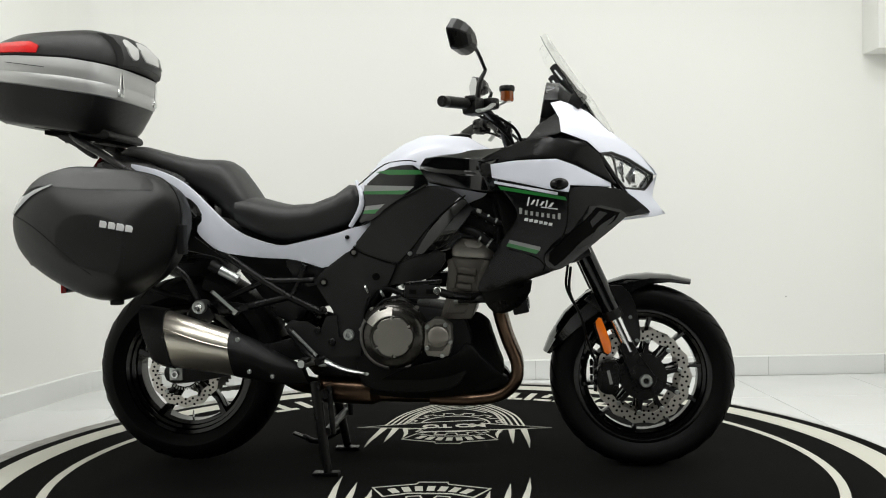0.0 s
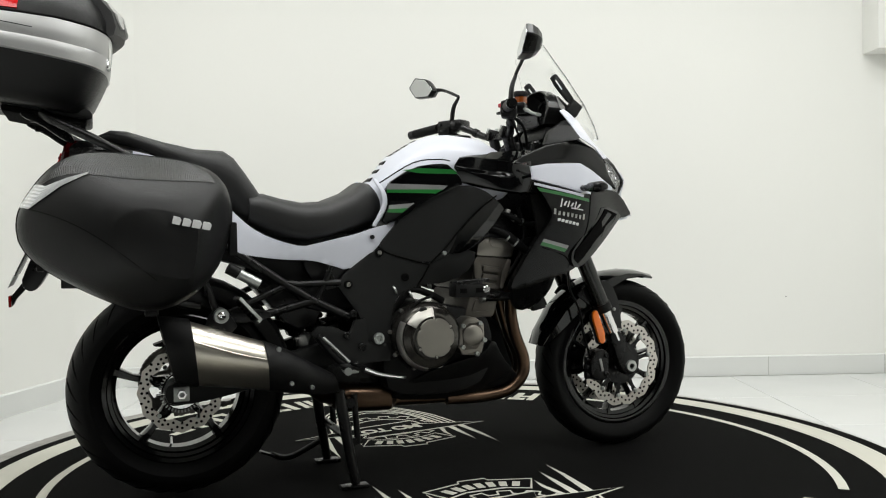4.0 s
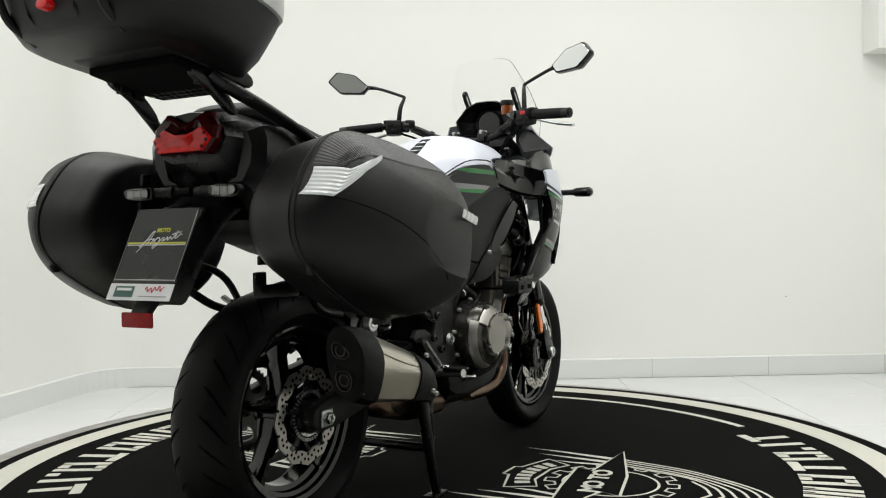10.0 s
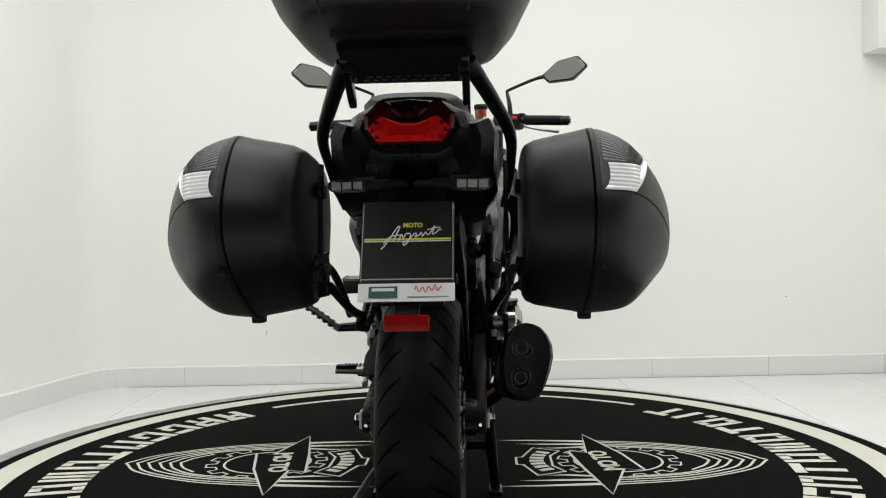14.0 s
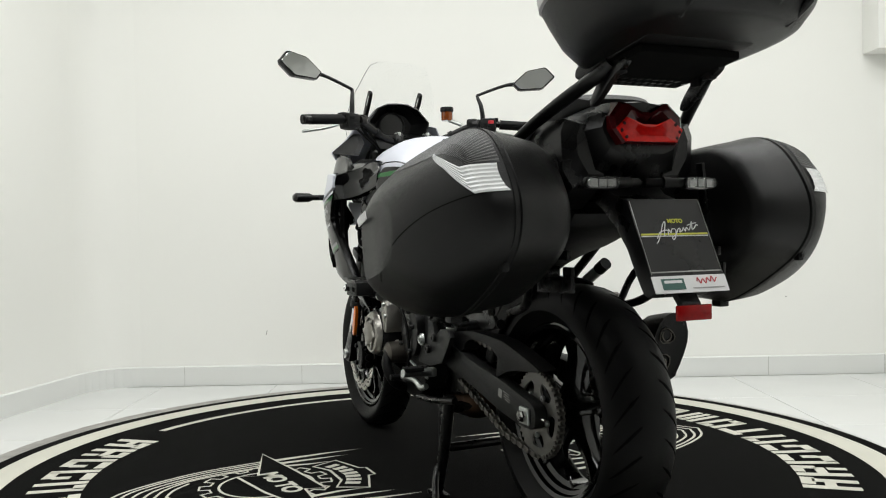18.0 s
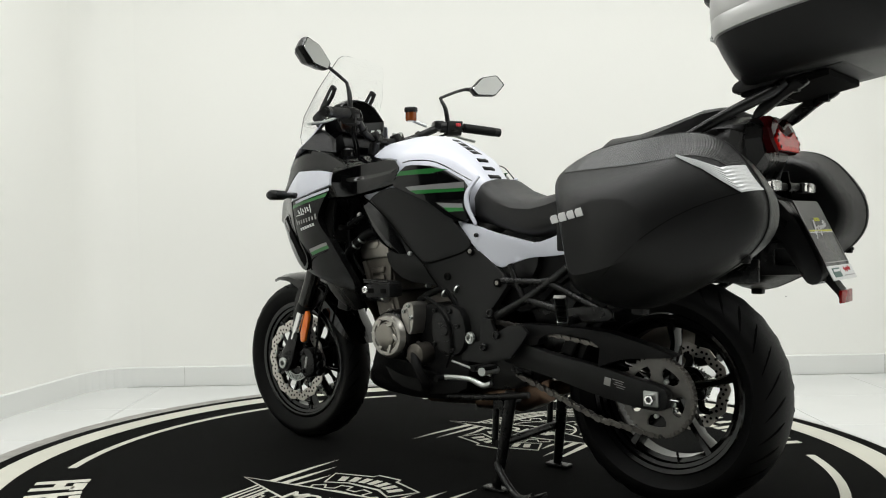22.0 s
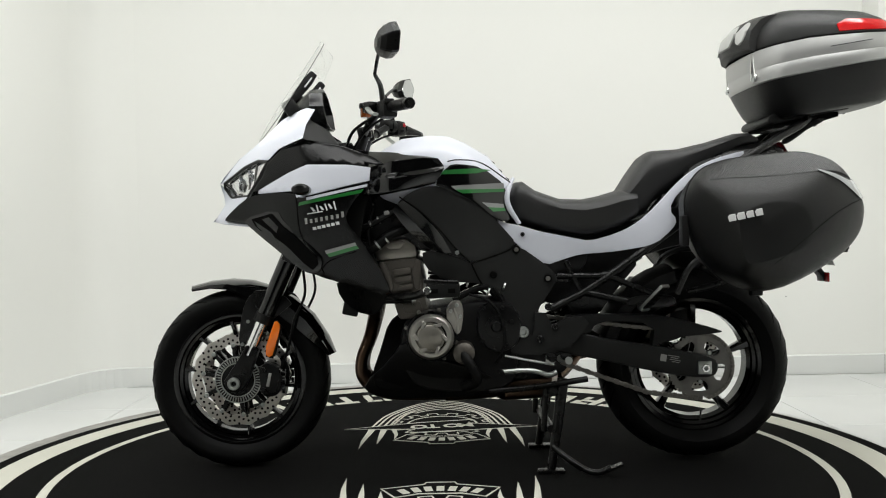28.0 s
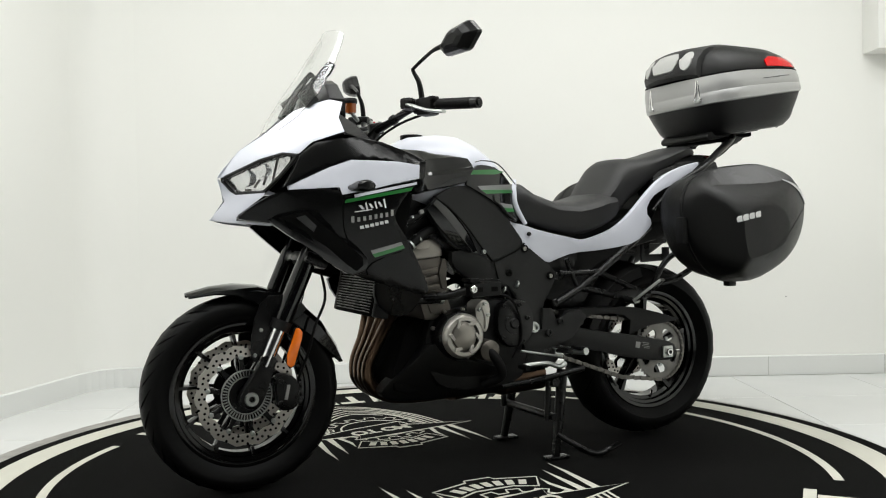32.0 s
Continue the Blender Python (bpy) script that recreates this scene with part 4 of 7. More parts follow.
for s, host, fair, cover in zip((-1, 1), graphics, fairs, covers):
    for name, pts, m in STRIPES:
        decal(name, pts, TANK_GRAPHIC, m, host, 0.0038, s)
    for name, pts, m in FAIR_STRIPES:
        decal(name, pts, MAIN_BLACK, m, fair, 0.0008, s)
    # glossy insert: a flat face in front, a facet falling away to the rear edge
    bm = bmesh.new()
    lines = [[bm.verts.new(v) for v in curve_through(row, 4)] for row in (
        [(0.096, -0.224, 0.886), (0.055, -0.224, 0.850), (-0.002, -0.217, 0.790), (-0.046, -0.212, 0.712)],
        [(0.120, -0.236, 0.868), (0.072, -0.242, 0.815), (0.018, -0.236, 0.755), (-0.022, -0.224, 0.712)],
        [(0.138, -0.230, 0.850), (0.094, -0.230, 0.792), (0.034, -0.224, 0.736), (-0.008, -0.217, 0.712)])]
    for r0, r1 in zip(lines, lines[1:]):
        for k in range(len(r0) - 1):
            bm.faces.new((r0[k], r0[k + 1], r1[k + 1], r1[k]))
    bmesh.ops.recalc_face_normals(bm, faces=bm.faces[:])
    bevelled(bm, 0.004, 2, 12)
    bmesh.ops.solidify(bm, geom=bm.faces[:], thickness=0.004)
    part("gloss_insert", sided(bm, s), M_GLOSS, cover, "gloss black insert", 20)
    for line in ([(0.114, -0.226, 0.891), (0.052, -0.226, 0.847), (-0.007, -0.22, 0.79), (-0.052, -0.214, 0.736), (-0.105, -0.202, 0.681)], [(-0.257, -0.149, 0.736), (-0.225, -0.157, 0.714), (-0.152, -0.185, 0.69), (-0.109, -0.203, 0.678)], [(-0.109, -0.204, 0.678), (-0.126, -0.19, 0.64), (-0.141, -0.178, 0.613)]):
        part("panel_gap", sided(tube([(x, yy - 0.0005, z) for x, yy, z in line], 0.0026, 6, 4), s), M_MAT, cover)
    yf = surface(MAIN_BLACK)
    for line in ([(0.435, -0.268, 0.912), (0.427, -0.285, 0.873), (0.421, -0.28, 0.79), (0.39, -0.272, 0.722), (0.363, -0.268, 0.691), (0.349, -0.262, 0.656)], [(0.246, -0.288, 0.725), (0.328, -0.278, 0.697), (0.356, -0.266, 0.67)]):
        part("panel_gap", sided(tube([(x, yf(x, z) + 0.0005, z) for x, yy, z in line], 0.0024, 6, 4), s), M_MAT, fair)
    duct = part("duct_frame", sided(panel([(0.498, -0.226, 0.86), (0.625, -0.148, 0.831), (0.592, -0.162, 0.799), (0.49, -0.22, 0.722), (0.418, -0.247, 0.665), (0.374, -0.257, 0.652), (0.352, -0.268, 0.681), (0.359, -0.272, 0.715), (0.437, -0.25, 0.79), (0.474, -0.24, 0.818)], thick=0.02, lift=0.005, round_times=1), s), M_GLOSS, fair, "gloss black air duct frame")
    # the frame is not cut; a flat black sheet paints the shaded opening
    part("duct_slot_shade", sided(panel([(0.518, -0.215, 0.846), (0.591, -0.168, 0.83), (0.576, -0.172, 0.806), (0.535, -0.196, 0.775), (0.479, -0.222, 0.733), (0.418, -0.247, 0.682), (0.383, -0.256, 0.669), (0.367, -0.264, 0.685), (0.37, -0.27, 0.708), (0.447, -0.25, 0.781), (0.481, -0.238, 0.807)], thick=0.002, lift=0.0065, round_times=0), s), M_MAT, duct)

for s, fair in zip((-1, 1), fairs):
    y = surface(MAIN_BLACK)
    part("duct_vane", sided(panel([(0.525, -0.212, 0.835), (0.549, -0.2, 0.828), (0.43, -0.238, 0.72), (0.397, -0.25, 0.695), (0.421, -0.245, 0.728), (0.505, -0.222, 0.814)], thick=0.004, lift=0.009, round_times=0), s), M_GLOSS, fair)
    part("duct_vane", sided(panel([(0.579, -0.175, 0.824), (0.567, -0.18, 0.803), (0.499, -0.215, 0.754), (0.519, -0.205, 0.786)], thick=0.004, lift=0.009, round_times=0), s), M_GLOSS, fair)
    # maker's marks as plain shapes
    for k in range(8):
        x, z = 0.284 + 0.0165 * k, 0.838 - 0.0026 * k
        pts = [(x - 0.0046, -0.3, z - 0.0088), (x + 0.0036, -0.3, z - 0.0096), (x + 0.0044, -0.3, z + (0.0085 if k % 7 == 0 else 0.0030)), (x - 0.0038, -0.3, z + (0.0095 if k % 7 == 0 else 0.004))]
        part("mark_block", sided(panel(pts, thick=0.0006, lift=0.0008, round_times=0, skin=y), s), M_DIMLET, fair)
    for k in range(6):
        x, z = 0.300 + 0.0145 * k, 0.812 - 0.0030 * k
        part("mark_block", sided(panel([(x - 0.006, -0.3, z - 0.0045), (x + 0.005, -0.3, z - 0.0055), (x + 0.007, -0.3, z + 0.0035), (x - 0.004, -0.3, z + 0.0045)], thick=0.0006, lift=0.0008, round_times=0, skin=y), s), M_LETTER, fair)
    for k, (h, w) in enumerate(((0.013, 0.004), (0.007, 0.006), (0.010, 0.004), (0.006, 0.006), (0.012, 0.004), (0.006, 0.007))):
        x, z = 0.306 + 0.0135 * k, 0.866 - 0.0022 * k
        part("mark_stroke", sided(panel([(x - w, -0.3, z - h), (x + w * 0.2, -0.3, z - h * 1.1), (x + w * 1.6, -0.3, z + h * 0.9), (x + w * 0.5, -0.3, z + h)], thick=0.0006, lift=0.0008, round_times=0, skin=y), s), M_LETTER, fair)
    part("mark_line", sided(panel([(0.345, -0.3, 0.8465), (0.395, -0.3, 0.840), (0.395, -0.3, 0.843), (0.345, -0.3, 0.850)], thick=0.0006, lift=0.0008, round_times=0, skin=y), s), M_LETTER, fair)
for s, host in zip((-1, 1), graphics):
    part("black_pinstripe", sided(tube([(x, yy - 0.002, z) for x, yy, z in [(-0.241, -0.12, 0.936), (-0.147, -0.175, 0.996), (-0.074, -0.205, 1.005), (-0.039, -0.215, 1)]], 0.0022, 6, 4), s), M_GLOSS, host)

# ---- headlights ----
for s in (-1, 1):
    y = surface(LAMP)
    hl = part("headlight", sided(panel(LAMP, thick=0.002, lift=-0.026), s), M_LAMPIN, bike, "clear headlight with bright reflector")
    part("lamp_rim", sided(tube([(p[0], y(p[0], p[2]) - 0.001, p[2]) for p in LAMP + LAMP[:1]], 0.0060, 6, 1), s), M_SATIN, hl)
    for x, z, r in ((0.640, 0.950, 0.024), (0.600, 0.972, 0.019)):
        yy = y(x, z) + 0.026
        bowl = lathe([(0.0, 0.0), (r * 0.5, 0.003), (r * 0.85, 0.010), (r, 0.020), (r + 0.002, 0.020), (r * 0.9, 0.008), (0, -0.004)], 24, "x", (x - 0.010, yy, z))
        part("reflector_bowl", sided(bowl, s), M_LAMPIN, hl)
    # ribs in a duller tone put shadows between the reflector's bright facets
    for k in range(5):
        x = 0.575 + 0.022 * k
        part("facet_shade_rib", sided(tube([(x, y(x, 1.005 - 0.03 * k) + 0.020, 1.005 - 0.030 * k), (x + 0.012, y(x + 0.012, 0.93) + 0.022, 0.935 - 0.006 * k)], 0.003, 6, 1), s), M_SPROCKET, hl)
    part("lens", sided(panel(LAMP, thick=0.003, lift=0.002), s), M_LENS, hl).visible_shadow = False

# ---- windscreen and dash ----
def screen_row(x, z, w, bow, n=17):
    return [(x - bow * (2 * k / (n - 1) - 1) ** 2, w * (2 * k / (n - 1) - 1), z) for k in range(n)]


rows = [screen_row(x, z, w, b) for x, z, w, b in ((0.592, 1.092, 0.100, 0.025), (0.572, 1.130, 0.150, 0.050), (0.530, 1.196, 0.182, 0.065), (0.468, 1.286, 0.165, 0.058), (0.412, 1.370, 0.128, 0.045), (0.394, 1.398, 0.112, 0.038), (0.386, 1.413, 0.078, 0.018), (0.384, 1.419, 0.035, 0.004))]
bm = loft(rows, cap=False, closed=False)
bmesh.ops.solidify(bm, geom=bm.faces[:], thickness=0.002)
scr = part("windscreen", bm, M_SCREEN, bike, "clear acrylic windscreen")
scr.visible_shadow = False
for s in (-1, 1):
    bar = slab(rounded([(0.378, 1.292), (0.396, 1.312), (0.408, 1.308), (0.480, 1.215), (0.462, 1.200)], 1), s * 0.094, s * 0.106, 0.002)
    br = part("screen_bracket", bar, M_PLASTIC, bike, "black slotted screen bracket")
    part("bracket_slot", slab([(0.396, 1.288), (0.400, 1.291), (0.424, 1.260), (0.420, 1.257)], s * 0.0935, s * 0.1065, 0.0005), M_LETTER, br)
    part("bracket_block", box((0.470, s * 0.098, 1.195), (0.045, 0.030, 0.050), 0.008, (0, 35, 0)), M_PLASTIC, br)
part("screen_fin", loft([[(x - 0.026 - d, w * f, z - 0.006 - d * 0.6) for x, z, w in ((0.480, 1.256, -0.018), (0.480, 1.256, 0.018), (0.520, 1.215, 0.030), (0.558, 1.150, 0.024), (0.558, 1.150, -0.024), (0.520, 1.215, -0.030))] for d, f in ((-0.002, 0.9), (0.002, 1.0), (0.009, 0.9))]), M_SATIN, bike, "black fin at the foot of the screen")


def hood_ring(x, f, lean=0.0, dz=0.0):
    """The six-sided peak over the dials, across the machine."""
    half = [(0.0, 1.264), (0.040, 1.262), (0.082, 1.244), (0.122, 1.194), (0.118, 1.176), (0.102, 1.140), (0.05, 1.130)]
    ring = half + [(-y, z) for y, z in reversed(half[1:])]
    return [(x + lean * (z - 1.14), y * f, 1.185 + dz + (z - 1.185) * f) for y, z in ring]


dash = part("instrument_panel", loft([hood_ring(0.425, 0.60), hood_ring(0.385, 0.86, 0.10), hood_ring(0.350, 0.955, 0.18), hood_ring(0.352, 1.0, 0.18), hood_ring(0.400, 0.97, 0.12), hood_ring(0.455, 0.76, 0.0, -0.020), hood_ring(0.480, 0.45, 0.0, -0.045)]), M_SATIN, bike, "black instrument panel under a six-sided hood", 25)
part("dial_glass", lathe([(0.0, -0.002), (0.046, -0.002), (0.049, 0.002), (0.049, 0.012)], 32, "x", (0.418, 0.01, 1.182)), M_GLOSS, dash)
part("dial_rim", lathe([(0.046, -0.006), (0.050, -0.008), (0.054, -0.004), (0.054, 0.010)], 40, "x", (0.418, 0.01, 1.182)), M_PLASTIC, dash)
part("cowl_bridge", box((0.42, 0, 1.085), (0.14, 0.19, 0.06), 0.02, (0, 25, 0)), M_PLASTIC, bike)
part("nose_core", loft([oval(0.42, 0, 1.02, 0.12, 0.10, 2.6), oval(0.53, 0, 0.99, 0.105, 0.085, 2.6), oval(0.60, 0, 0.965, 0.035, 0.04, 2.4)]), M_MAT, bike)
# turn signals on the fairing
for s in (-1, 1):
    head = lathe([(0.0, s * 0.275), (0.012, s * 0.275), (0.012, s * 0.330), (0.019, s * 0.342), (0.020, s * 0.390), (0.013, s * 0.399), (0.0, s * 0.401)], 24, "y")
    head.transform(Matrix.Translation((0.397, 0, 0.912)) @ Matrix.Diagonal((1.35, 1.0, 0.86, 1.0)))
    ts = part("turn_signal", head, M_SATIN, bike, "black front turn signal with clear lens")
    lens = loft([oval(0.398 + d, s * 0.380, 0.912, 0.017 * f, 0.0135 * f, 2.4) for d, f in ((0.0, 1.0), (0.012, 0.97), (0.020, 0.80), (0.024, 0.45))])
    part("lens", lens, M_SMOKEDL, ts, "clear grey lens")


# ---- tank and seat ----
stations = [(-0.268, 0.92, 0.075, 0.84), (-0.235, 0.958, 0.105, 0.83), (-0.173, 1.030, 0.150, 0.82), (-0.096, 1.076, 0.190, 0.82), (-0.039, 1.098, 0.208, 0.82), (0.018, 1.102, 0.214, 0.82),
            (0.113, 1.092, 0.210, 0.83), (0.165, 1.062, 0.195, 0.85), (0.215, 1.035, 0.165, 0.88)]
rings = []
for x, top, w, low in stations:
    mid = low + (top - low) * 0.45
    rings.append(oval(x, 0, mid, w, top - mid, 2.35, 40, h_low=mid - low))
part("fuel_tank", loft(rings), M_WHITE, bike, "pearl white fuel tank")
part("filler_cap", lathe([(0.0, 0.004), (0.030, 0.003), (0.038, 0.0), (0.038, -0.02)], 32, "z", (0.085, 0, 1.101)), M_DARKM, bike)
pad = bmesh.new()
for k in range(7):
    x = -0.235 + k * 0.024
    z = np.interp(x, [s[0] for s in stations], [s[1] for s in stations]) - 0.007
    b = slab([(x - 0.010, z - 0.014), (x + 0.010, z - 0.006 + 0.012), (x + 0.012, z + 0.014), (x - 0.010, z + 0.002)], -0.030 + 0.002 * k, 0.030 - 0.002 * k, 0.003)
    joined(pad, b)
part("tank_pad", pad, M_RUBBER, bike, "ribbed black tank pad")
for s in (-1, 1):
    part("seat_trim", sided(tube([(-0.252, -0.10, 0.950), (-0.231, -0.128, 0.905), (-0.233, -0.137, 0.860), (-0.268, -0.140, 0.800)], [0.006, 0.010, 0.010, 0.007], 10, 5, flat=0.8), s), M_WHITE, bike)


def cushion(name, rows, label):
    rings = []
    for x, top, w, low in rows:
        ring = []
        for k in range(28):
            a = 2 * math.pi * k / 28
            c, q = math.cos(a), math.sin(a)
            u = math.copysign(abs(c) ** 0.62, c) * w
            v = math.copysign(abs(q) ** (0.75 if q > 0 else 0.5), q)
            mid = low + (top - low) * 0.55
            ring.append((x + 0.0, u * (1.0 if q > 0 else 0.96), mid + v * ((top - mid) if q > 0 else (mid - low))))
        rings.append(ring)
    return part(name, loft(rings), M_SEAT, bike, label)


cushion("rider_seat", [(-0.226, 0.880, 0.085, 0.82), (-0.236, 0.915, 0.105, 0.805), (-0.262, 0.940, 0.120, 0.80), (-0.285, 0.943, 0.127, 0.795), (-0.327, 0.912, 0.138, 0.782), (-0.404, 0.883, 0.152, 0.762),
                              (-0.480, 0.879, 0.165, 0.752), (-0.540, 0.890, 0.168, 0.762), (-0.600, 0.907, 0.165, 0.782), (-0.650, 0.905, 0.150, 0.810)], "black vinyl rider's seat")
cushion("pillion_seat", [(-0.592, 0.880, 0.120, 0.80), (-0.615, 0.915, 0.130, 0.80), (-0.648, 0.967, 0.136, 0.81), (-0.685, 1.018, 0.137, 0.83), (-0.712, 1.036, 0.137, 0.86), (-0.798, 1.040, 0.135, 0.925), (-0.892, 1.060, 0.130, 0.985),
                         (-0.985, 1.087, 0.118, 1.03), (-1.028, 1.090, 0.100, 1.045), (-1.062, 1.075, 0.075, 1.05)], "black vinyl pillion seat")


# ---- engine ----
case = slab(rounded([(-0.26, 0.30), (-0.24, 0.52), (-0.17, 0.56), (-0.02, 0.545), (0.10, 0.52), (0.13, 0.42), (0.10, 0.30), (0.02, 0.262), (-0.18, 0.262)], 1), -0.165, 0.165, 0.02)
part("crankcase", case, M_PLASTIC, bike, "black engine crankcase")
part("cylinder_block", slab([(0.020, 0.500), (0.124, 0.500), (0.148, 0.578), (0.046, 0.586)], -0.168, 0.168, 0.010), M_ENGINE, bike, "dark bronze cylinder block")
head = part("cylinder_head", slab([(0.042, 0.588), (0.150, 0.580), (0.186, 0.640), (0.190, 0.690), (0.064, 0.704), (0.046, 0.640)], -0.174, 0.174, 0.012), M_ENGINE, bike, "dark bronze cylinder head")
cover = part("cam_cover", slab([(0.060, 0.700), (0.194, 0.688), (0.198, 0.722), (0.180, 0.752), (0.096, 0.762), (0.066, 0.738)], -0.182, 0.182, 0.014), M_BRONZE, bike, "bronze-grey cam cover")
for s in (-1, 1):
    part("cover_plate", slab([(0.104, 0.744), (0.116, 0.728), (0.150, 0.726), (0.166, 0.740), (0.160, 0.748), (0.110, 0.753)], s * 0.178, s * 0.185, 0.002), M_BRONZE, cover)
    for k, (x, z, w) in enumerate(((0.112, 0.655, 0.062), (0.108, 0.630, 0.056), (0.102, 0.604, 0.050))):
        part("rib", box((x, s * 0.176, z), (w, 0.022, 0.020), 0.007, (0, 8, 0)), M_ENGINE, head)
    part("cheek", slab([(0.050, 0.690), (0.066, 0.696), (0.080, 0.650), (0.070, 0.600), (0.054, 0.596)], s * 0.170, s * 0.184, 0.004), M_ENGINE, head)
    part("cheek", slab([(0.186, 0.684), (0.170, 0.688), (0.150, 0.650), (0.140, 0.596), (0.152, 0.590)], s * 0.170, s * 0.184, 0.004), M_ENGINE, head)
    part("cross_pipe", tube([(0.075, s * 0.188, 0.566), (0.200, s * 0.182, 0.566)], 0.013, 12, 1), M_DARKM, bike)
    part("pipe_clip", tube([(0.070, s * 0.188, 0.566), (0.082, s * 0.188, 0.566)], 0.016, 12, 1), M_ALU, bike)
    part("block_panel", slab([(0.044, 0.520), (0.104, 0.520), (0.118, 0.556), (0.058, 0.560)], s * 0.166, s * 0.174, 0.004), M_ENGINE, bike)
# right-hand covers
cl = part("clutch_cover", lathe([(0.0, -0.262), (0.064, -0.262), (0.068, -0.258), (0.070, -0.250), (0.088, -0.245), (0.100, -0.232), (0.106, -0.210), (0.108, -0.16)], 56, "y", (-0.121, 0, 0.456)), M_COVER, bike, "round dark polished clutch cover")
notched = []
for k in range(6):
    a = 2 * math.pi * k / 6 + 0.55
    for da, r in ((0.0, 0.0555), (0.16, 0.0600), (0.42, 0.0615), (0.68, 0.0615), (0.93, 0.0600), (1.00, 0.0530)):
        notched.append((-0.116 + r * math.cos(a + da), 0.456 + r * math.sin(a + da)))
part("clutch_plate", slab(notched, -0.268, -0.255, 0.0015, 1), M_BRONZE, cl, "bronze-grey badge plate with a notched rim")
for k in (0, 1, 3, 4):
    a = 2 * math.pi * k / 6 + 0.58
    b = box((-0.116 + 0.0600 * math.cos(a), -0.264, 0.456 + 0.0600 * math.sin(a)), (0.007, 0.008, 0.006), 0.0015, (0, -math.degrees(a), 0))
    part("cover_lug", b, M_CAST, cl)
part("filler_cap", lathe([(0.0, -0.252), (0.012, -0.252), (0.0145, -0.248), (0.0145, -0.225)], 20, "y", (-0.146, 0, 0.535)), M_PLASTIC, cl, "black oil filler cap")
part("filler_neck", slab([(-0.162, 0.532), (-0.150, 0.512), (-0.158, 0.500), (-0.140, 0.516), (-0.122, 0.520), (-0.122, 0.545), (-0.132, 0.550)], -0.244, -0.225, 0.003), M_CAST, cl, "bright filler neck")
for k in range(9):
    a = 2 * math.pi * k / 9 + 0.2
    part("cover_bolt", bolt(-0.121 + 0.113 * math.cos(a), -0.175, 0.456 + 0.108 * math.sin(a), 0.0065, -1, 0.008), M_CAST, cl)
part("cover_crescent", lathe([(0.094, -0.244), (0.097, -0.248), (0.104, -0.238), (0.107, -0.222), (0.103, -0.222)], 24, "y", (-0.121, 0, 0.456), closed=True, arc=(150, 262)), M_CAST, cl, "bright lower crescent")
part("cover_wing", lathe([(0.062, -0.259), (0.066, -0.2645), (0.086, -0.255), (0.092, -0.246), (0.080, -0.244)], 14, "y", (-0.121, 0, 0.456), closed=True, arc=(88, 150)), M_CAST, cl, "grey upper wing")
part("oil_window", lathe([(0.0, -0.205), (0.012, -0.205), (0.014, -0.212), (0.019, -0.212), (0.020, -0.19)], 24, "y", (-0.085, 0, 0.374)), M_CAST, cl)
PULSER = [(0.009, 0.510), (0.034, 0.508), (0.062, 0.488), (0.064, 0.435), (0.053, 0.393), (0.031, 0.388), (-0.014, 0.393), (-0.024, 0.416), (-0.020, 0.490)]
pu = part("pulser_cover", slab(PULSER, -0.230, -0.16, 0.005), M_BRONZE, bike, "angular bronze-grey pulser cover")
part("pulser_step", slab([(0.010, 0.492), (0.042, 0.492), (0.056, 0.470), (0.056, 0.436), (0.034, 0.408), (-0.010, 0.408), (-0.013, 0.470)], -0.2345, -0.228, 0.003), M_ENGINE, pu)
part("pulser_cap", lathe([(0.0, -0.240), (0.028, -0.240), (0.033, -0.236), (0.034, -0.23)], 32, "y", (0.021, 0, 0.452)), M_BRONZE, pu)
for x, z in ((-0.012, 0.484), (0.045, 0.490), (-0.014, 0.418), (0.034, 0.394), (0.060, 0.436)):
    part("cover_bolt", bolt(x, -0.236, z, 0.0075, -1), M_ALU, pu)
# left-hand covers
ge = part("generator_cover", lathe([(0.0, 0.236), (0.056, 0.236), (0.068, 0.232), (0.076, 0.222), (0.080, 0.205), (0.082, 0.15)], 56, "y", (0.022, 0, 0.450)), M_DARKM, bike, "cast generator cover with a bright ring")
part("cover_ring", lathe([(0.048, 0.236), (0.050, 0.247), (0.062, 0.246), (0.069, 0.238), (0.072, 0.228)], 56, "y", (0.022, 0, 0.450)), M_CAST, ge, "grey machined ring")
part("cover_disc", lathe([(0.0, 0.252), (0.036, 0.252), (0.040, 0.249), (0.041, 0.243), (0.047, 0.241), (0.048, 0.230)], 40, "y", (0.026, 0, 0.450)), M_BRONZE, ge)
for k in range(6):
    a = 2 * math.pi * k / 6
    b = slab([(-0.012, -0.005), (0.016, -0.007), (0.012, 0.006), (-0.010, 0.004)], 0.246, 0.253, 0.0015, 1)
    b.transform(Matrix.Translation((0.024 + 0.043 * math.cos(a), 0, 0.450 + 0.043 * math.sin(a))) @ Matrix.Rotation(-a - 0.9, 4, "Y"))
    part("cover_lug", b, M_CAST, ge)
for k in range(8):
    a = 2 * math.pi * k / 8 + 0.3
    part("cover_bolt", bolt(0.022 + 0.084 * math.cos(a), 0.180, 0.450 + 0.084 * math.sin(a), 0.0065, 1, 0.008), M_CAST, ge)
sta = slab(rounded([(-0.020, 0.525), (-0.045, 0.560), (-0.075, 0.560), (-0.082, 0.520), (-0.070, 0.455), (-0.050, 0.460)], 1), 0.15, 0.225, 0.008)
stc = part("starter_cover", sta, M_CAST, bike, "bare cast aluminium cover")
for x, z in ((-0.060, 0.548), (-0.071, 0.512), (-0.040, 0.530)):
    part("cover_bolt", bolt(x, 0.226, z, 0.0065, 1, 0.006), M_ALU, stc)
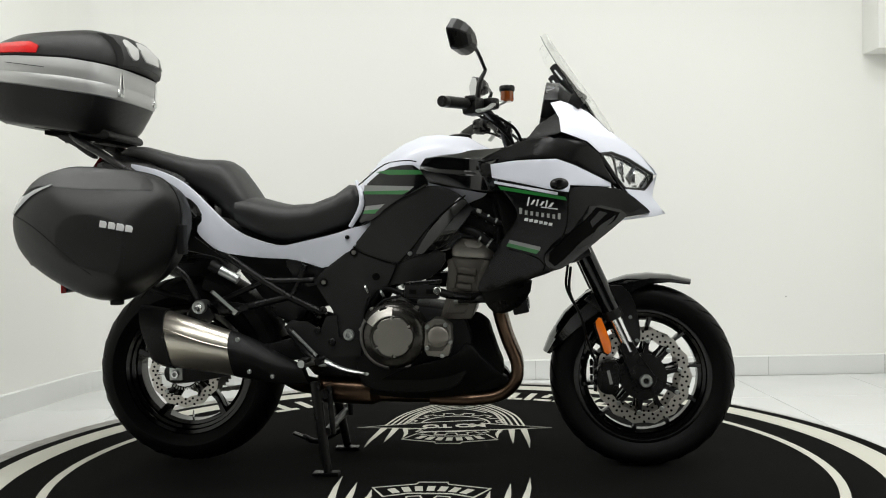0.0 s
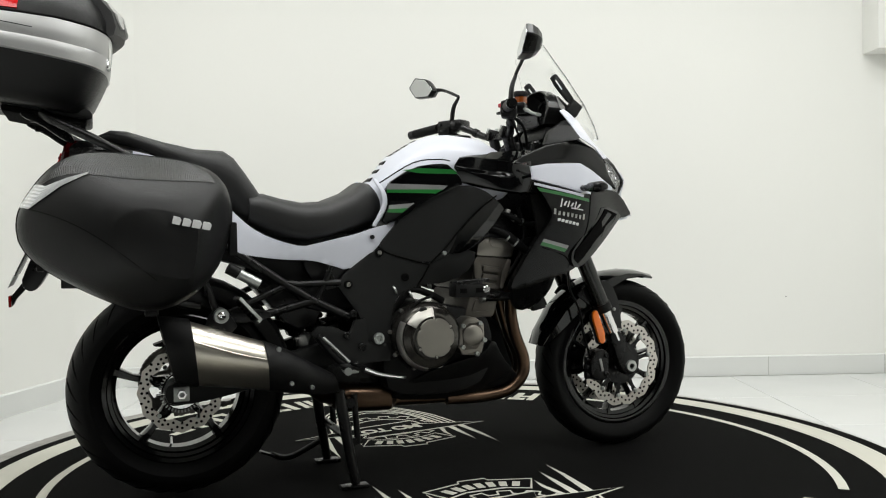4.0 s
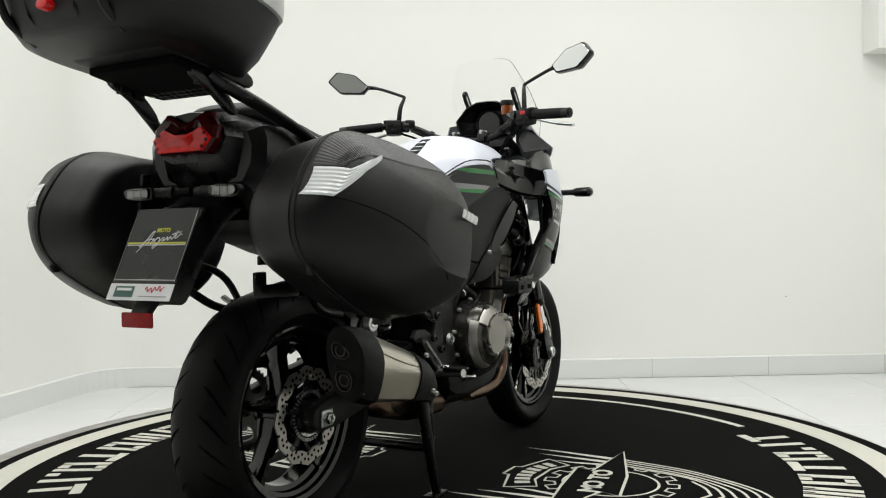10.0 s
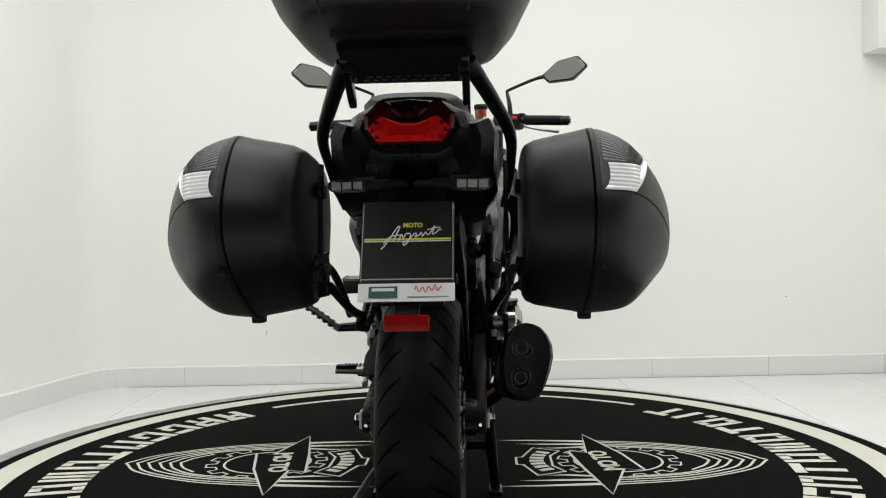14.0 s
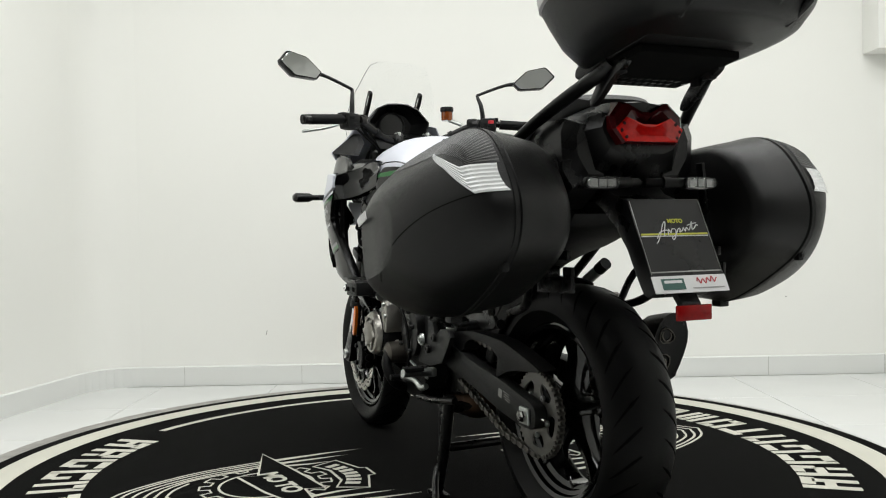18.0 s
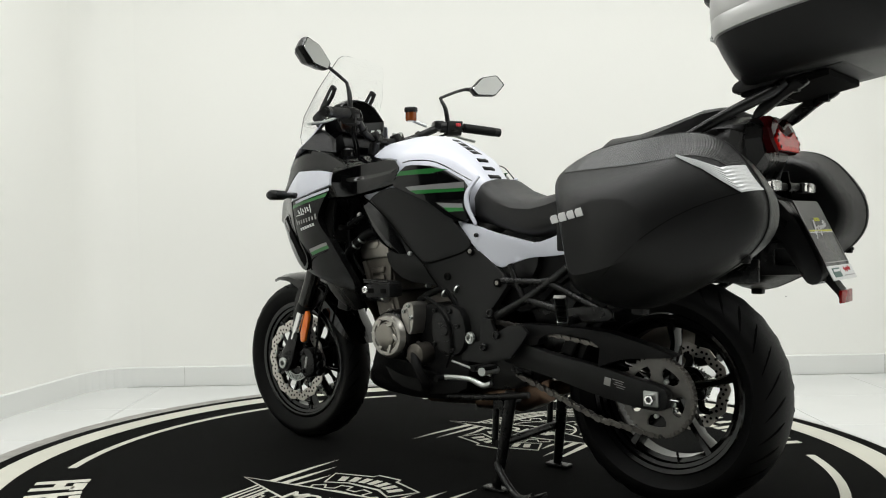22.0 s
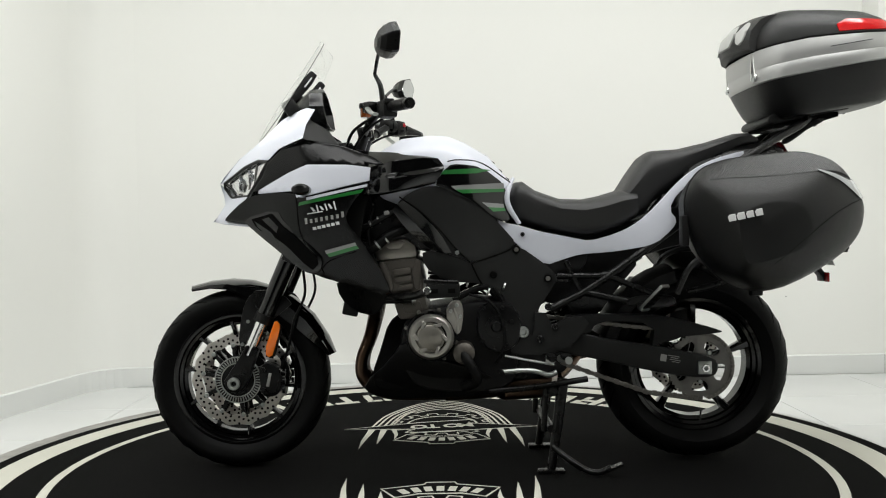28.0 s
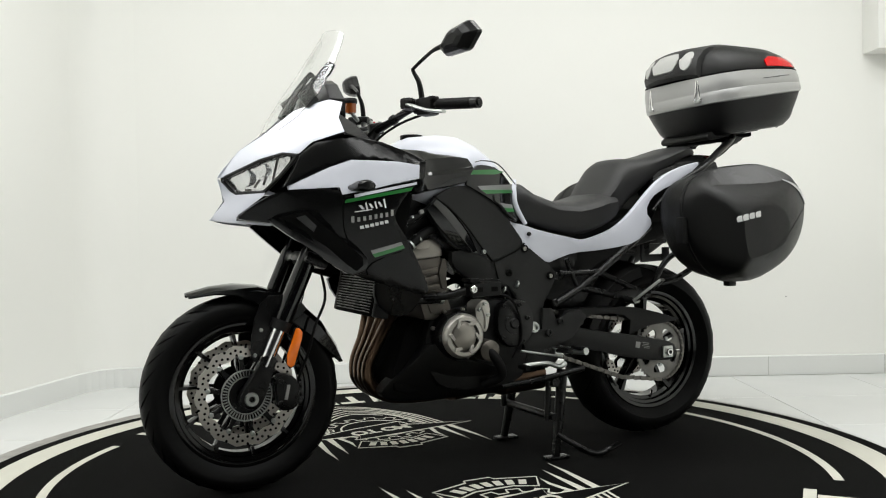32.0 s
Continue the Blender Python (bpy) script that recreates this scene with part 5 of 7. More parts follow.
part("starter_rib", tube([(-0.050, 0.225, 0.538), (-0.062, 0.226, 0.500), (-0.060, 0.225, 0.468)], 0.004, 8, 3), M_CAST, stc)
part("water_pump", lathe([(0.0, 0.232), (0.022, 0.230), (0.034, 0.222), (0.036, 0.16)], 32, "y", (-0.080, 0, 0.395)), M_ENGINE, bike)
part("pump_hose", tube([(-0.075, 0.215, 0.40), (-0.10, 0.235, 0.36), (-0.12, 0.22, 0.31), (-0.08, 0.17, 0.28)], 0.016, 12, 5), M_RUBBER, bike)
fs = part("front_sprocket_cover", slab(rounded([(-0.14, 0.55), (-0.23, 0.555), (-0.265, 0.50), (-0.260, 0.43), (-0.225, 0.395), (-0.165, 0.395), (-0.125, 0.44), (-0.125, 0.51)], 1), 0.14, 0.195, 0.012), M_DARKM, bike, "black front sprocket cover")
part("cover_boss", lathe([(0.0, 0.204), (0.014, 0.204), (0.018, 0.198), (0.034, 0.197), (0.036, 0.19)], 28, "y", (-0.185, 0, 0.475)), M_DARKM, fs)
for x, z in ((-0.235, 0.49), (-0.205, 0.535), (-0.145, 0.535), (-0.140, 0.43), (-0.215, 0.415)):
    part("cover_bolt", bolt(x, 0.199, z, 0.0075, 1), M_DARKM, fs)
for s in (-1, 1):
    # slider pad with its arm
    sb = part("frame_slider", box((-0.018, s * 0.292, 0.600), (0.105, 0.060, 0.044), 0.008, (0, 2, 0)), M_PLASTIC, bike, "black frame slider block")
    part("slider_plate", slab([(-0.068, 0.618), (-0.062, 0.628), (0.040, 0.634), (0.040, 0.624)], s * 0.292 - 0.030, s * 0.292 + 0.030, 0.001), M_DARKM, sb)
    # two black plates on the face imitate the shade inside holes
    for k in (-1, 1):
        part("slider_hole_shade", box((-0.018 + 0.026 * k, s * 0.3225, 0.600), (0.022, 0.002, 0.014), 0.0005), M_MAT, sb)
    part("slider_edge", tube([(-0.066, s * 0.323, 0.628), (0.040, s * 0.323, 0.634)], 0.0025, 6, 1), M_DARKM, sb)
    part("slider_arm", tube([(0.020, s * 0.275, 0.600), (0.075, s * 0.235, 0.580), (0.155, s * 0.17, 0.572)], 0.013, 10, 4), M_DARKM, sb)
    part("slider_bolt", bolt(0.030, s * 0.324, 0.602, 0.012, s, 0.006), M_CHROME, sb)
    # intake and hoses behind the cylinders
    for k in range(2):
        part("throttle_body", tube([(-0.02 - 0.02 * k, s * (0.05 + 0.08 * k), 0.66), (-0.09, s * (0.05 + 0.08 * k), 0.70)], 0.030, 14, 1), M_DARKM, bike)
    part("coolant_hose", tube([(-0.20, s * 0.15, 0.55), (-0.16, s * 0.165, 0.60), (-0.10, s * 0.165, 0.585), (-0.05, s * 0.16, 0.56)], 0.011, 10, 5), M_RUBBER, bike)
    part("wire_loom", tube([(-0.23, s * 0.15, 0.50), (-0.20, s * 0.17, 0.57), (-0.14, s * 0.155, 0.63), (-0.06, s * 0.16, 0.62)], 0.006, 8, 5), M_RUBBER, bike)
    part("fuel_rail", tube([(-0.06, s * 0.02, 0.73), (-0.06, s * 0.17, 0.73)], 0.010, 10, 1), M_ALU, bike)

part("airbox", slab(rounded([(-0.20, 0.66), (-0.20, 0.90), (0.05, 0.99), (0.26, 1.00), (0.34, 0.92), (0.36, 0.74), (0.27, 0.70), (0.16, 0.74), (0.04, 0.72)], 1), -0.165, 0.165, 0.02), M_DARKM, bike, "black airbox and frame under the tank")
# radiator and belly
rad = part("radiator", box((0.262, 0, 0.640), (0.035, 0.35, 0.250), 0.006, (0, -12, 0)), M_MAT, bike, "black radiator with fine fins")
for k in range(26):
    z = 0.535 + 0.0085 * k
    part("fin", box((0.282 - (z - 0.645) * 0.21, 0, z), (0.004, 0.31, 0.003), 0.0), M_DARKM, rad)
for s in (-1, 1):
    part("radiator_tank", box((0.257, s * 0.178, 0.635), (0.05, 0.022, 0.24), 0.006, (0, -12, 0)), M_PLASTIC, rad)
    part("lower_wing", sided(panel([(0.158, -0.245, 0.600), (0.190, -0.262, 0.625), (0.318, -0.240, 0.640), (0.308, -0.21, 0.575), (0.262, -0.19, 0.530), (0.205, -0.190, 0.515), (0.172, -0.21, 0.545)], thick=0.02), s), M_SATIN, bike)
    part("inner_fairing", sided(panel([(0.18, -0.24, 0.62), (0.24, -0.275, 0.73), (0.22, -0.28, 0.84), (0.20, -0.28, 0.92), (0.30, -0.24, 0.93), (0.42, -0.20, 0.90), (0.44, -0.19, 0.75), (0.40, -0.20, 0.66)], thick=0.01), s), M_MAT, bike)
both_sides("belly_pan", [(0.253, -0.1, 0.281), (0.16, -0.15, 0.364), (0.111, -0.19, 0.438), (0.076, -0.21, 0.389), (-0.04, -0.2, 0.364), (-0.148, -0.18, 0.327), (-0.232, -0.14, 0.264), (-0.168, -0.12, 0.243), (0.147, -0.08, 0.23), (0.231, -0.08, 0.243)], M_PLASTIC, "black belly pan under the engine", thick=0.06)
# added block, darkens the gap between header pipes and engine
part("engine_front_fill", slab(rounded([(0.05, 0.262), (0.05, 0.50), (0.160, 0.50), (0.190, 0.40), (0.222, 0.315), (0.205, 0.262)], 1), -0.115, 0.115, 0.012), M_MAT, bike, "black fill block added before the engine")
part("oil_filter", lathe([(0.0, 0.0), (0.034, 0.0), (0.036, 0.008), (0.036, 0.07)], 24, "x", (0.13, 0.02, 0.33)), M_DARKM, bike)
# exhaust
for k, y in enumerate((-0.135, -0.047, 0.047, 0.135)):
    y2, y3, y4 = y * 0.72 - 0.015, y * 0.52 - 0.030, y * 0.44 - 0.040
    part("header_pipe", tube([(0.165, y, 0.585), (0.198, y, 0.560), (0.212, y2, 0.500), (0.232, y3, 0.430), (0.262, y4, 0.350), (0.256, y4, 0.290), (0.200, y4, 0.245), (0.100, y4, 0.232), (-0.02, y4, 0.235)], 0.0205, 14, 6), M_PIPE, bike, "heat-stained header pipe")
part("collector", loft([oval(-0.02, 0, 0.237, 0.095, 0.026), oval(-0.10, -0.01, 0.240, 0.070, 0.030), oval(-0.19, -0.02, 0.248, 0.075, 0.032, 3), oval(-0.215, -0.02, 0.255, 0.110, 0.045, 3.5), oval(-0.37, -0.02, 0.266, 0.115, 0.048, 3.5), oval(-0.40, -0.05, 0.272, 0.06, 0.036)]), M_PIPE, bike, "heat-stained exhaust collector box")
part("link_pipe", tube([(-0.40, -0.08, 0.272), (-0.45, -0.15, 0.30), (-0.50, -0.20, 0.345), (-0.55, -0.215, 0.375)], 0.028, 16, 6), M_PIPE, bike)


def can_ring(x, z0, z1, yi, yo, lean):
    """A six-cornered ring of the silencer, with rounded corners."""
    h, w = z1 - z0, yo - yi
    pts = [(0.07, 0.80), (0.30, 0.98), (0.55, 1.0), (0.82, 0.91), (1.0, 0.65), (0.90, 0.31), (0.69, 0.0), (0.09, 0.05), (0.0, 0.46)]
    pts = rounded([(-yi - w * u, z0 + h * v) for u, v in pts], 1)
    return [(x - lean * (v - z0) / h, u, v) for u, v in pts]


can = part("silencer", loft([can_ring(-0.618, 0.330, 0.474, 0.172, 0.296, 0.015), can_ring(-0.70, 0.344, 0.502, 0.176, 0.304, 0.015), can_ring(-0.825, 0.362, 0.546, 0.182, 0.310, 0.018)]), M_STEEL, bike, "brushed stainless silencer with black ends", 28)
part("front_shroud", loft([can_ring(-0.40, 0.300, 0.360, 0.17, 0.215, 0.02), can_ring(-0.47, 0.300, 0.400, 0.168, 0.258, 0.02), can_ring(-0.54, 0.314, 0.445, 0.168, 0.290, 0.02), can_ring(-0.622, 0.328, 0.479, 0.168, 0.301, 0.015)]), M_PLASTIC, can, "black silencer shroud", 28)
cap = part("end_cap", loft([can_ring(-0.818, 0.356, 0.552, 0.180, 0.314, 0.022), can_ring(-0.856, 0.366, 0.562, 0.184, 0.314, 0.040), can_ring(-0.880, 0.376, 0.564, 0.192, 0.306, 0.045), can_ring(-0.878, 0.386, 0.554, 0.200, 0.296, 0.042)]), M_PLASTIC, can, "black silencer end cap", 28)
for port in ([(-0.213, 0.517), (-0.233, 0.526), (-0.262, 0.503), (-0.256, 0.484), (-0.216, 0.484)], [(-0.209, 0.446), (-0.237, 0.457), (-0.259, 0.441), (-0.246, 0.402), (-0.213, 0.404)]):
    ring = rounded(port, 1)
    mid = sum(ring, Vector((0, 0))) / len(ring)
    lean = lambda v: -0.881 - 0.24 * (v - 0.40)
    part("outlet", loft([[(lean(mid.y + (p.y - mid.y) * f) - d, mid.x + (p.x - mid.x) * f, mid.y + (p.y - mid.y) * f) for p in ring] for d, f in ((-0.004, 1.0), (0.002, 1.0), (0.004, 0.96), (0.004, 0.84), (-0.002, 0.80), (-0.003, 0.4))]), M_MAT, cap, "deep black outlet")
    part("outlet_rim", tube([(lean(p.y) - 0.004, p.x, p.y) for p in ring + ring[:1]], 0.0018, 6, 1), M_ENGINE, cap, "thin dull bronze rim")
    part("outlet_pipe", lathe([(0.015, -0.004), (0.016, 0.003), (0.013, 0.003), (0.012, -0.004)], 24, "x", (lean(mid.y), mid.x, mid.y), closed=True), M_ENGINE, cap)
for y, z in ((-0.285, 0.534), (-0.278, 0.398), (-0.215, 0.463)):
    part("cap_bolt", lathe([(0.0, -0.003), (0.005, -0.004), (0.006, 0.002)], 12, "x", (-0.881 - 0.24 * (z - 0.40), y, z)), M_DARKM, cap)
part("can_crease", tube([(-0.632, -0.290, 0.428), (-0.72, -0.300, 0.452), (-0.832, -0.303, 0.492)], 0.0025, 6, 3), M_STEEL, can)
for x, y, z in ((-0.565, -0.290, 0.355), (-0.50, -0.262, 0.335), (-0.60, -0.292, 0.455)):
    part("can_bolt", bolt(x, y, z, 0.007, -1), M_ALU, can)

# ---- frame, subframe and swingarm ----
for s in (-1, 1):
    for pts, r in (([(-0.359, -0.165, 0.524), (-0.469, -0.165, 0.579), (-0.549, -0.165, 0.629), (-0.681, -0.165, 0.721), (-0.769, -0.165, 0.785)], 0.0125), ([(-0.469, -0.165, 0.579), (-0.677, -0.165, 0.53), (-0.762, -0.165, 0.543)], 0.0125), ([(-0.384, -0.165, 0.631), (-0.513, -0.165, 0.63), (-0.563, -0.165, 0.636)], 0.010), ([(-0.46, -0.165, 0.58), (-0.427, -0.165, 0.644), (-0.413, -0.165, 0.68)], 0.009), ([(-0.549, -0.165, 0.629), (-0.676, -0.165, 0.574), (-0.712, -0.165, 0.56)], 0.010)):
        part("subframe_tube", sided(tube(pts, r, 12, 1), s), M_DARKM, bike, "black steel subframe tube")
    fp = part("footrest_plate", sided(panel([(-0.481, -0.175, 0.481), (-0.46, -0.175, 0.502), (-0.41, -0.175, 0.498), (-0.363, -0.17, 0.473), (-0.344, -0.17, 0.514), (-0.31, -0.17, 0.517), (-0.304, -0.172, 0.445), (-0.229, -0.172, 0.44), (-0.234, -0.172, 0.384), (-0.32, -0.175, 0.381), (-0.418, -0.175, 0.402), (-0.461, -0.175, 0.452)], thick=0.014, lift=0.006, round_times=0), s), M_GREYPL, bike, "black footrest bracket")
    for x, z in ((-0.352, 0.535), (-0.372, 0.47), (-0.325, 0.432)):
        part("bracket_bolt", bolt(x, s * 0.186, z, 0.012, s, 0.006), M_DARKM, fp)
    part("pivot_nut", lathe([(0.0, s * 0.182), (0.007, s * 0.182), (0.008, s * 0.190), (0.012, s * 0.191), (0.013, s * 0.187), (0.017, s * 0.187), (0.019, s * 0.180)], 24, "y", (-0.271, 0, 0.455)), M_ALU, bike)
    for x, z in ((-0.255, 0.718), (-0.356, 0.623)):
        screw = part("cover_screw", bolt(x, s * 0.153, z, 0.0075, s, 0.005), M_CAST, bike)
        # black ring draws the shade of the recess round the screw head
        part("recess_shade", lathe([(0.0085, s * 0.150), (0.0085, s * 0.157), (0.0125, s * 0.157), (0.0135, s * 0.150)], 20, "y", (x, 0, z), closed=True), M_MAT, screw)
    part("cover_screw", bolt(-0.276, s * 0.150, 0.767, 0.007, s), M_DARKM, bike)
    part("cover_screw", bolt(-0.064, s * 0.219, 0.713, 0.007, s), M_ALU, bike)
    part("cover_plug", bolt(-0.18, s * 0.176, 0.640, 0.012, s), M_MAT, bike)
    # rider's footrest
    fr = part("footrest", tube([(-0.352, s * 0.185, 0.372), (-0.352, s * 0.275, 0.378)], 0.010, 10, 1, flat=0.7), M_RUBBER, bike, "ribbed rubber footrest")
    for k in range(7):
        part("rib", box((-0.352, s * (0.205 + 0.011 * k), 0.3855), (0.024, 0.005, 0.006), 0.001), M_RUBBER, fr)
    part("footrest_joint", box((-0.355, s * 0.188, 0.368), (0.030, 0.026, 0.026), 0.006), M_ALU, fr)
    # pillion footrest: half folded up on the left, tucked in on the right
    foot, tip = (Vector((-0.642, 0.245, 0.528)), Vector((-0.690, 0.332, 0.603))) if s > 0 else (Vector((-0.640, -0.190, 0.530)), Vector((-0.705, -0.222, 0.600)))
    along = (tip - foot).normalized()
    wide = along.cross(Vector((0, 0, 1))).normalized()
    stand = Matrix.Translation((foot + tip) / 2) @ Matrix((wide, along.cross(wide) * -1, along)).transposed().to_4x4()
    length = (tip - foot).length

    def peg_piece(centre, size, bev):
        bm = box(centre, size, bev)
        bm.transform(stand)
        return bm

    pr = part("pillion_footrest", peg_piece((0, 0, 0), (0.026, 0.012, length), 0.004), M_DARKM, bike, "half-folded pillion footrest" if s > 0 else "pillion footrest tucked in")
    for q in (-1, 1):
        part("peg_rail", peg_piece((q * 0.014, 0.002, 0.002), (0.004, 0.010, length - 0.004), 0.0015), M_ALU, pr)
    part("peg_end", peg_piece((0, 0.001, length / 2), (0.030, 0.010, 0.003), 0.0012), M_SPROCKET, pr)
    for k in range(5):
        part("rib", peg_piece((0, 0.008, -length * 0.32 + length * 0.15 * k), (0.020, 0.005, 0.006), 0.001), M_RUBBER, pr)
        part("rib", peg_piece((0, -0.008, -length * 0.32 + length * 0.15 * k), (0.020, 0.005, 0.006), 0.001), M_RUBBER, pr)
    part("footrest_joint", peg_piece((0, 0.0, -length / 2 + 0.004), (0.030, 0.018, 0.012), 0.003), M_ALU, pr)
    arm_in = Vector((foot.x - 0.004, s * 0.165, foot.z + 0.004))
    part("footrest_arm", tube([arm_in, foot], [0.014, 0.011], 10, 1), M_DARKM, pr)
    part("pillion_bracket", slab(rounded([(-0.60, 0.56), (-0.74, 0.57), (-0.765, 0.545), (-0.74, 0.525), (-0.60, 0.53)], 1), s * 0.168, s * 0.180, 0.004), M_DARKM, bike)
    if s < 0:
        mb = part("muffler_hanger", slab(rounded([(-0.800, 0.500), (-0.775, 0.570), (-0.735, 0.575), (-0.690, 0.500)], 1), -0.208, -0.196, 0.003), M_DARKM, bike, "black muffler hanger plate")
        part("grommet", lathe([(0.012, -0.226), (0.0145, -0.227), (0.021, -0.226), (0.022, -0.222), (0.022, -0.17), (0.012, -0.17)], 28, "y", (-0.748, 0, 0.552), closed=True), M_ALU, mb)
        part("hanger_bolt", lathe([(0.0, -0.224), (0.004, -0.225), (0.005, -0.229), (0.009, -0.230), (0.011, -0.228), (0.012, -0.215)], 20, "y", (-0.748, 0, 0.552)), M_CHROME, mb)
    # swingarm
    arm = slab(rounded([(-0.300, 0.480), (-0.420, 0.452), (-0.560, 0.420), (-0.700, 0.400), (-0.800, 0.378), (-0.890, 0.360), (-0.905, 0.330), (-0.890, 0.292), (-0.800, 0.296), (-0.680, 0.318), (-0.500, 0.362), (-0.400, 0.378), (-0.290, 0.415)], 1), s * 0.112, s * 0.150, 0.010)
    ar = part("swingarm", arm, M_GREYPL, bike, "black aluminium swingarm")
    part("axle_block", box((-0.856, s * 0.1535, 0.327), (0.044, 0.008, 0.042), 0.003), M_ALU, ar, "bright axle adjuster block")
    part("axle_nut", lathe([(0.006, s * 0.160), (0.008, s * 0.170), (0.013, s * 0.170), (0.015, s * 0.166), (0.015, s * 0.155)], 6, "y", (-0.856, 0, 0.327)), M_CHROME, ar)
    part("adjuster", tube([(-0.885, s * 0.135, 0.327), (-0.925, s * 0.135, 0.325)], 0.004, 8, 1), M_CHROME, ar)
    if s > 0:
        part("sticker", box((-0.724, s * 0.1512, 0.361), (0.020, 0.001, 0.022), 0.0003, (0, -11, 0), 1), M_DIMLET, ar, "small grey printed sticker")
        for k in range(4):
            part("print_line", box((-0.757 - 0.002 * k, s * 0.1512, 0.366 - 0.0065 * k), (0.036 - 0.012 * (k % 2), 0.0008, 0.0018), 0.0, (0, -11, 0)), M_DIMLET, ar)
    # main frame spar
    spar = slab(rounded([(0.18, 0.93), (0.25, 0.86), (0.10, 0.76), (-0.12, 0.66), (-0.22, 0.56), (-0.23, 0.38), (-0.30, 0.38), (-0.33, 0.50), (-0.31, 0.64), (-0.20, 0.76), (0.00, 0.88)], 1), s * 0.105, s * 0.140, 0.010)
    part("frame_spar", spar, M_DARKM, bike, "black aluminium frame spar")
part("linkage_block", slab(rounded([(-0.22, 0.285), (-0.22, 0.43), (-0.36, 0.43), (-0.44, 0.385), (-0.43, 0.320), (-0.36, 0.290)], 1), -0.085, 0.095, 0.012), M_DARKM, bike, "black suspension linkage behind the engine")
part("swingarm_bridge", box((-0.43, 0, 0.43), (0.09, 0.24, 0.07), 0.015, (0, 10, 0)), M_SATIN, bike)
part("rear_axle", tube([(RX, -0.15, RZ), (RX, 0.15, RZ)], 0.011, 14, 1), M_ALU, bike)
part("chain_guard", slab(rounded([(-0.400, 0.500), (-0.470, 0.505), (-0.700, 0.500), (-0.800, 0.478), (-0.905, 0.448), (-0.920, 0.440), (-0.880, 0.435), (-0.760, 0.425), (-0.690, 0.395), (-0.690, 0.398), (-0.700, 0.468), (-0.560, 0.484), (-0.500, 0.470), (-0.490, 0.440), (-0.410, 0.440)], 1), 0.095, 0.145, 0.008), M_PLASTIC, bike, "black chain guard")
hug = [fender_ring(a, 0.335, 0.105, 0.05, RX, RZ) for a in (18, 30, 42, 54, 66, 76)]
part("rear_hugger", loft(hug), M_PLASTIC, bike, "black rear hugger over the tyre")


def chain_links(a, b, count):
    a, b = Vector(a), Vector(b)
    g = bmesh.new()
    for k in range(count):
        c = a.lerp(b, (k + 0.5) / count)
        ang = -math.degrees(math.atan2(b.z - a.z, b.x - a.x))
        off = 0.009 if k % 2 else 0.006
        for q in (-1, 1):
            joined(g, box((c.x, c.y + q * off, c.z), ((b - a).length / count * (0.98 if k % 2 else 0.80), 0.0022, 0.0150 if k % 2 else 0.0125), 0.0045, (0, ang, 0), 1))
        joined(g, lathe([(0.0, -0.011), (0.0045, -0.011), (0.0045, 0.011), (0.0, 0.011)], 8, "y", (a.lerp(b, k / count).x, c.y, a.lerp(b, k / count).z)))
    return g


ch = bmesh.new()
joined(ch, chain_links((-0.21, 0.111, 0.515), (-0.835, 0.111, 0.434), 40), chain_links((-0.40, 0.111, 0.345), (-0.68, 0.111, 0.243), 18), chain_links((-0.68, 0.111, 0.243), (-0.86, 0.111, 0.220), 11))
pts = [(RX + 0.1065 * math.cos(radians(a)), 0.111, RZ + 0.1065 * math.sin(radians(a))) for a in range(82, 266, 8)]
for p, q in zip(pts, pts[1:]):
    joined(ch, chain_links(p, q, 1))
part("drive_chain", ch, M_CHAIN, bike, "oily steel drive chain")["kind"] = "stuff"
part("inner_fender", slab(rounded([(-0.28, 0.56), (-0.28, 0.80), (-0.62, 0.79), (-0.80, 0.86), (-0.98, 0.86), (-1.02, 0.80), (-0.90, 0.745), (-0.70, 0.700), (-0.56, 0.640), (-0.44, 0.52)], 1), -0.100, 0.100, 0.015), M_PLASTIC, bike, "black inner fender under the seat")
part("battery_cover", slab(rounded([(-0.34, 0.62), (-0.34, 0.74), (-0.46, 0.76), (-0.50, 0.70), (-0.44, 0.60)], 1), -0.128, 0.128, 0.008), M_DARKM, bike)
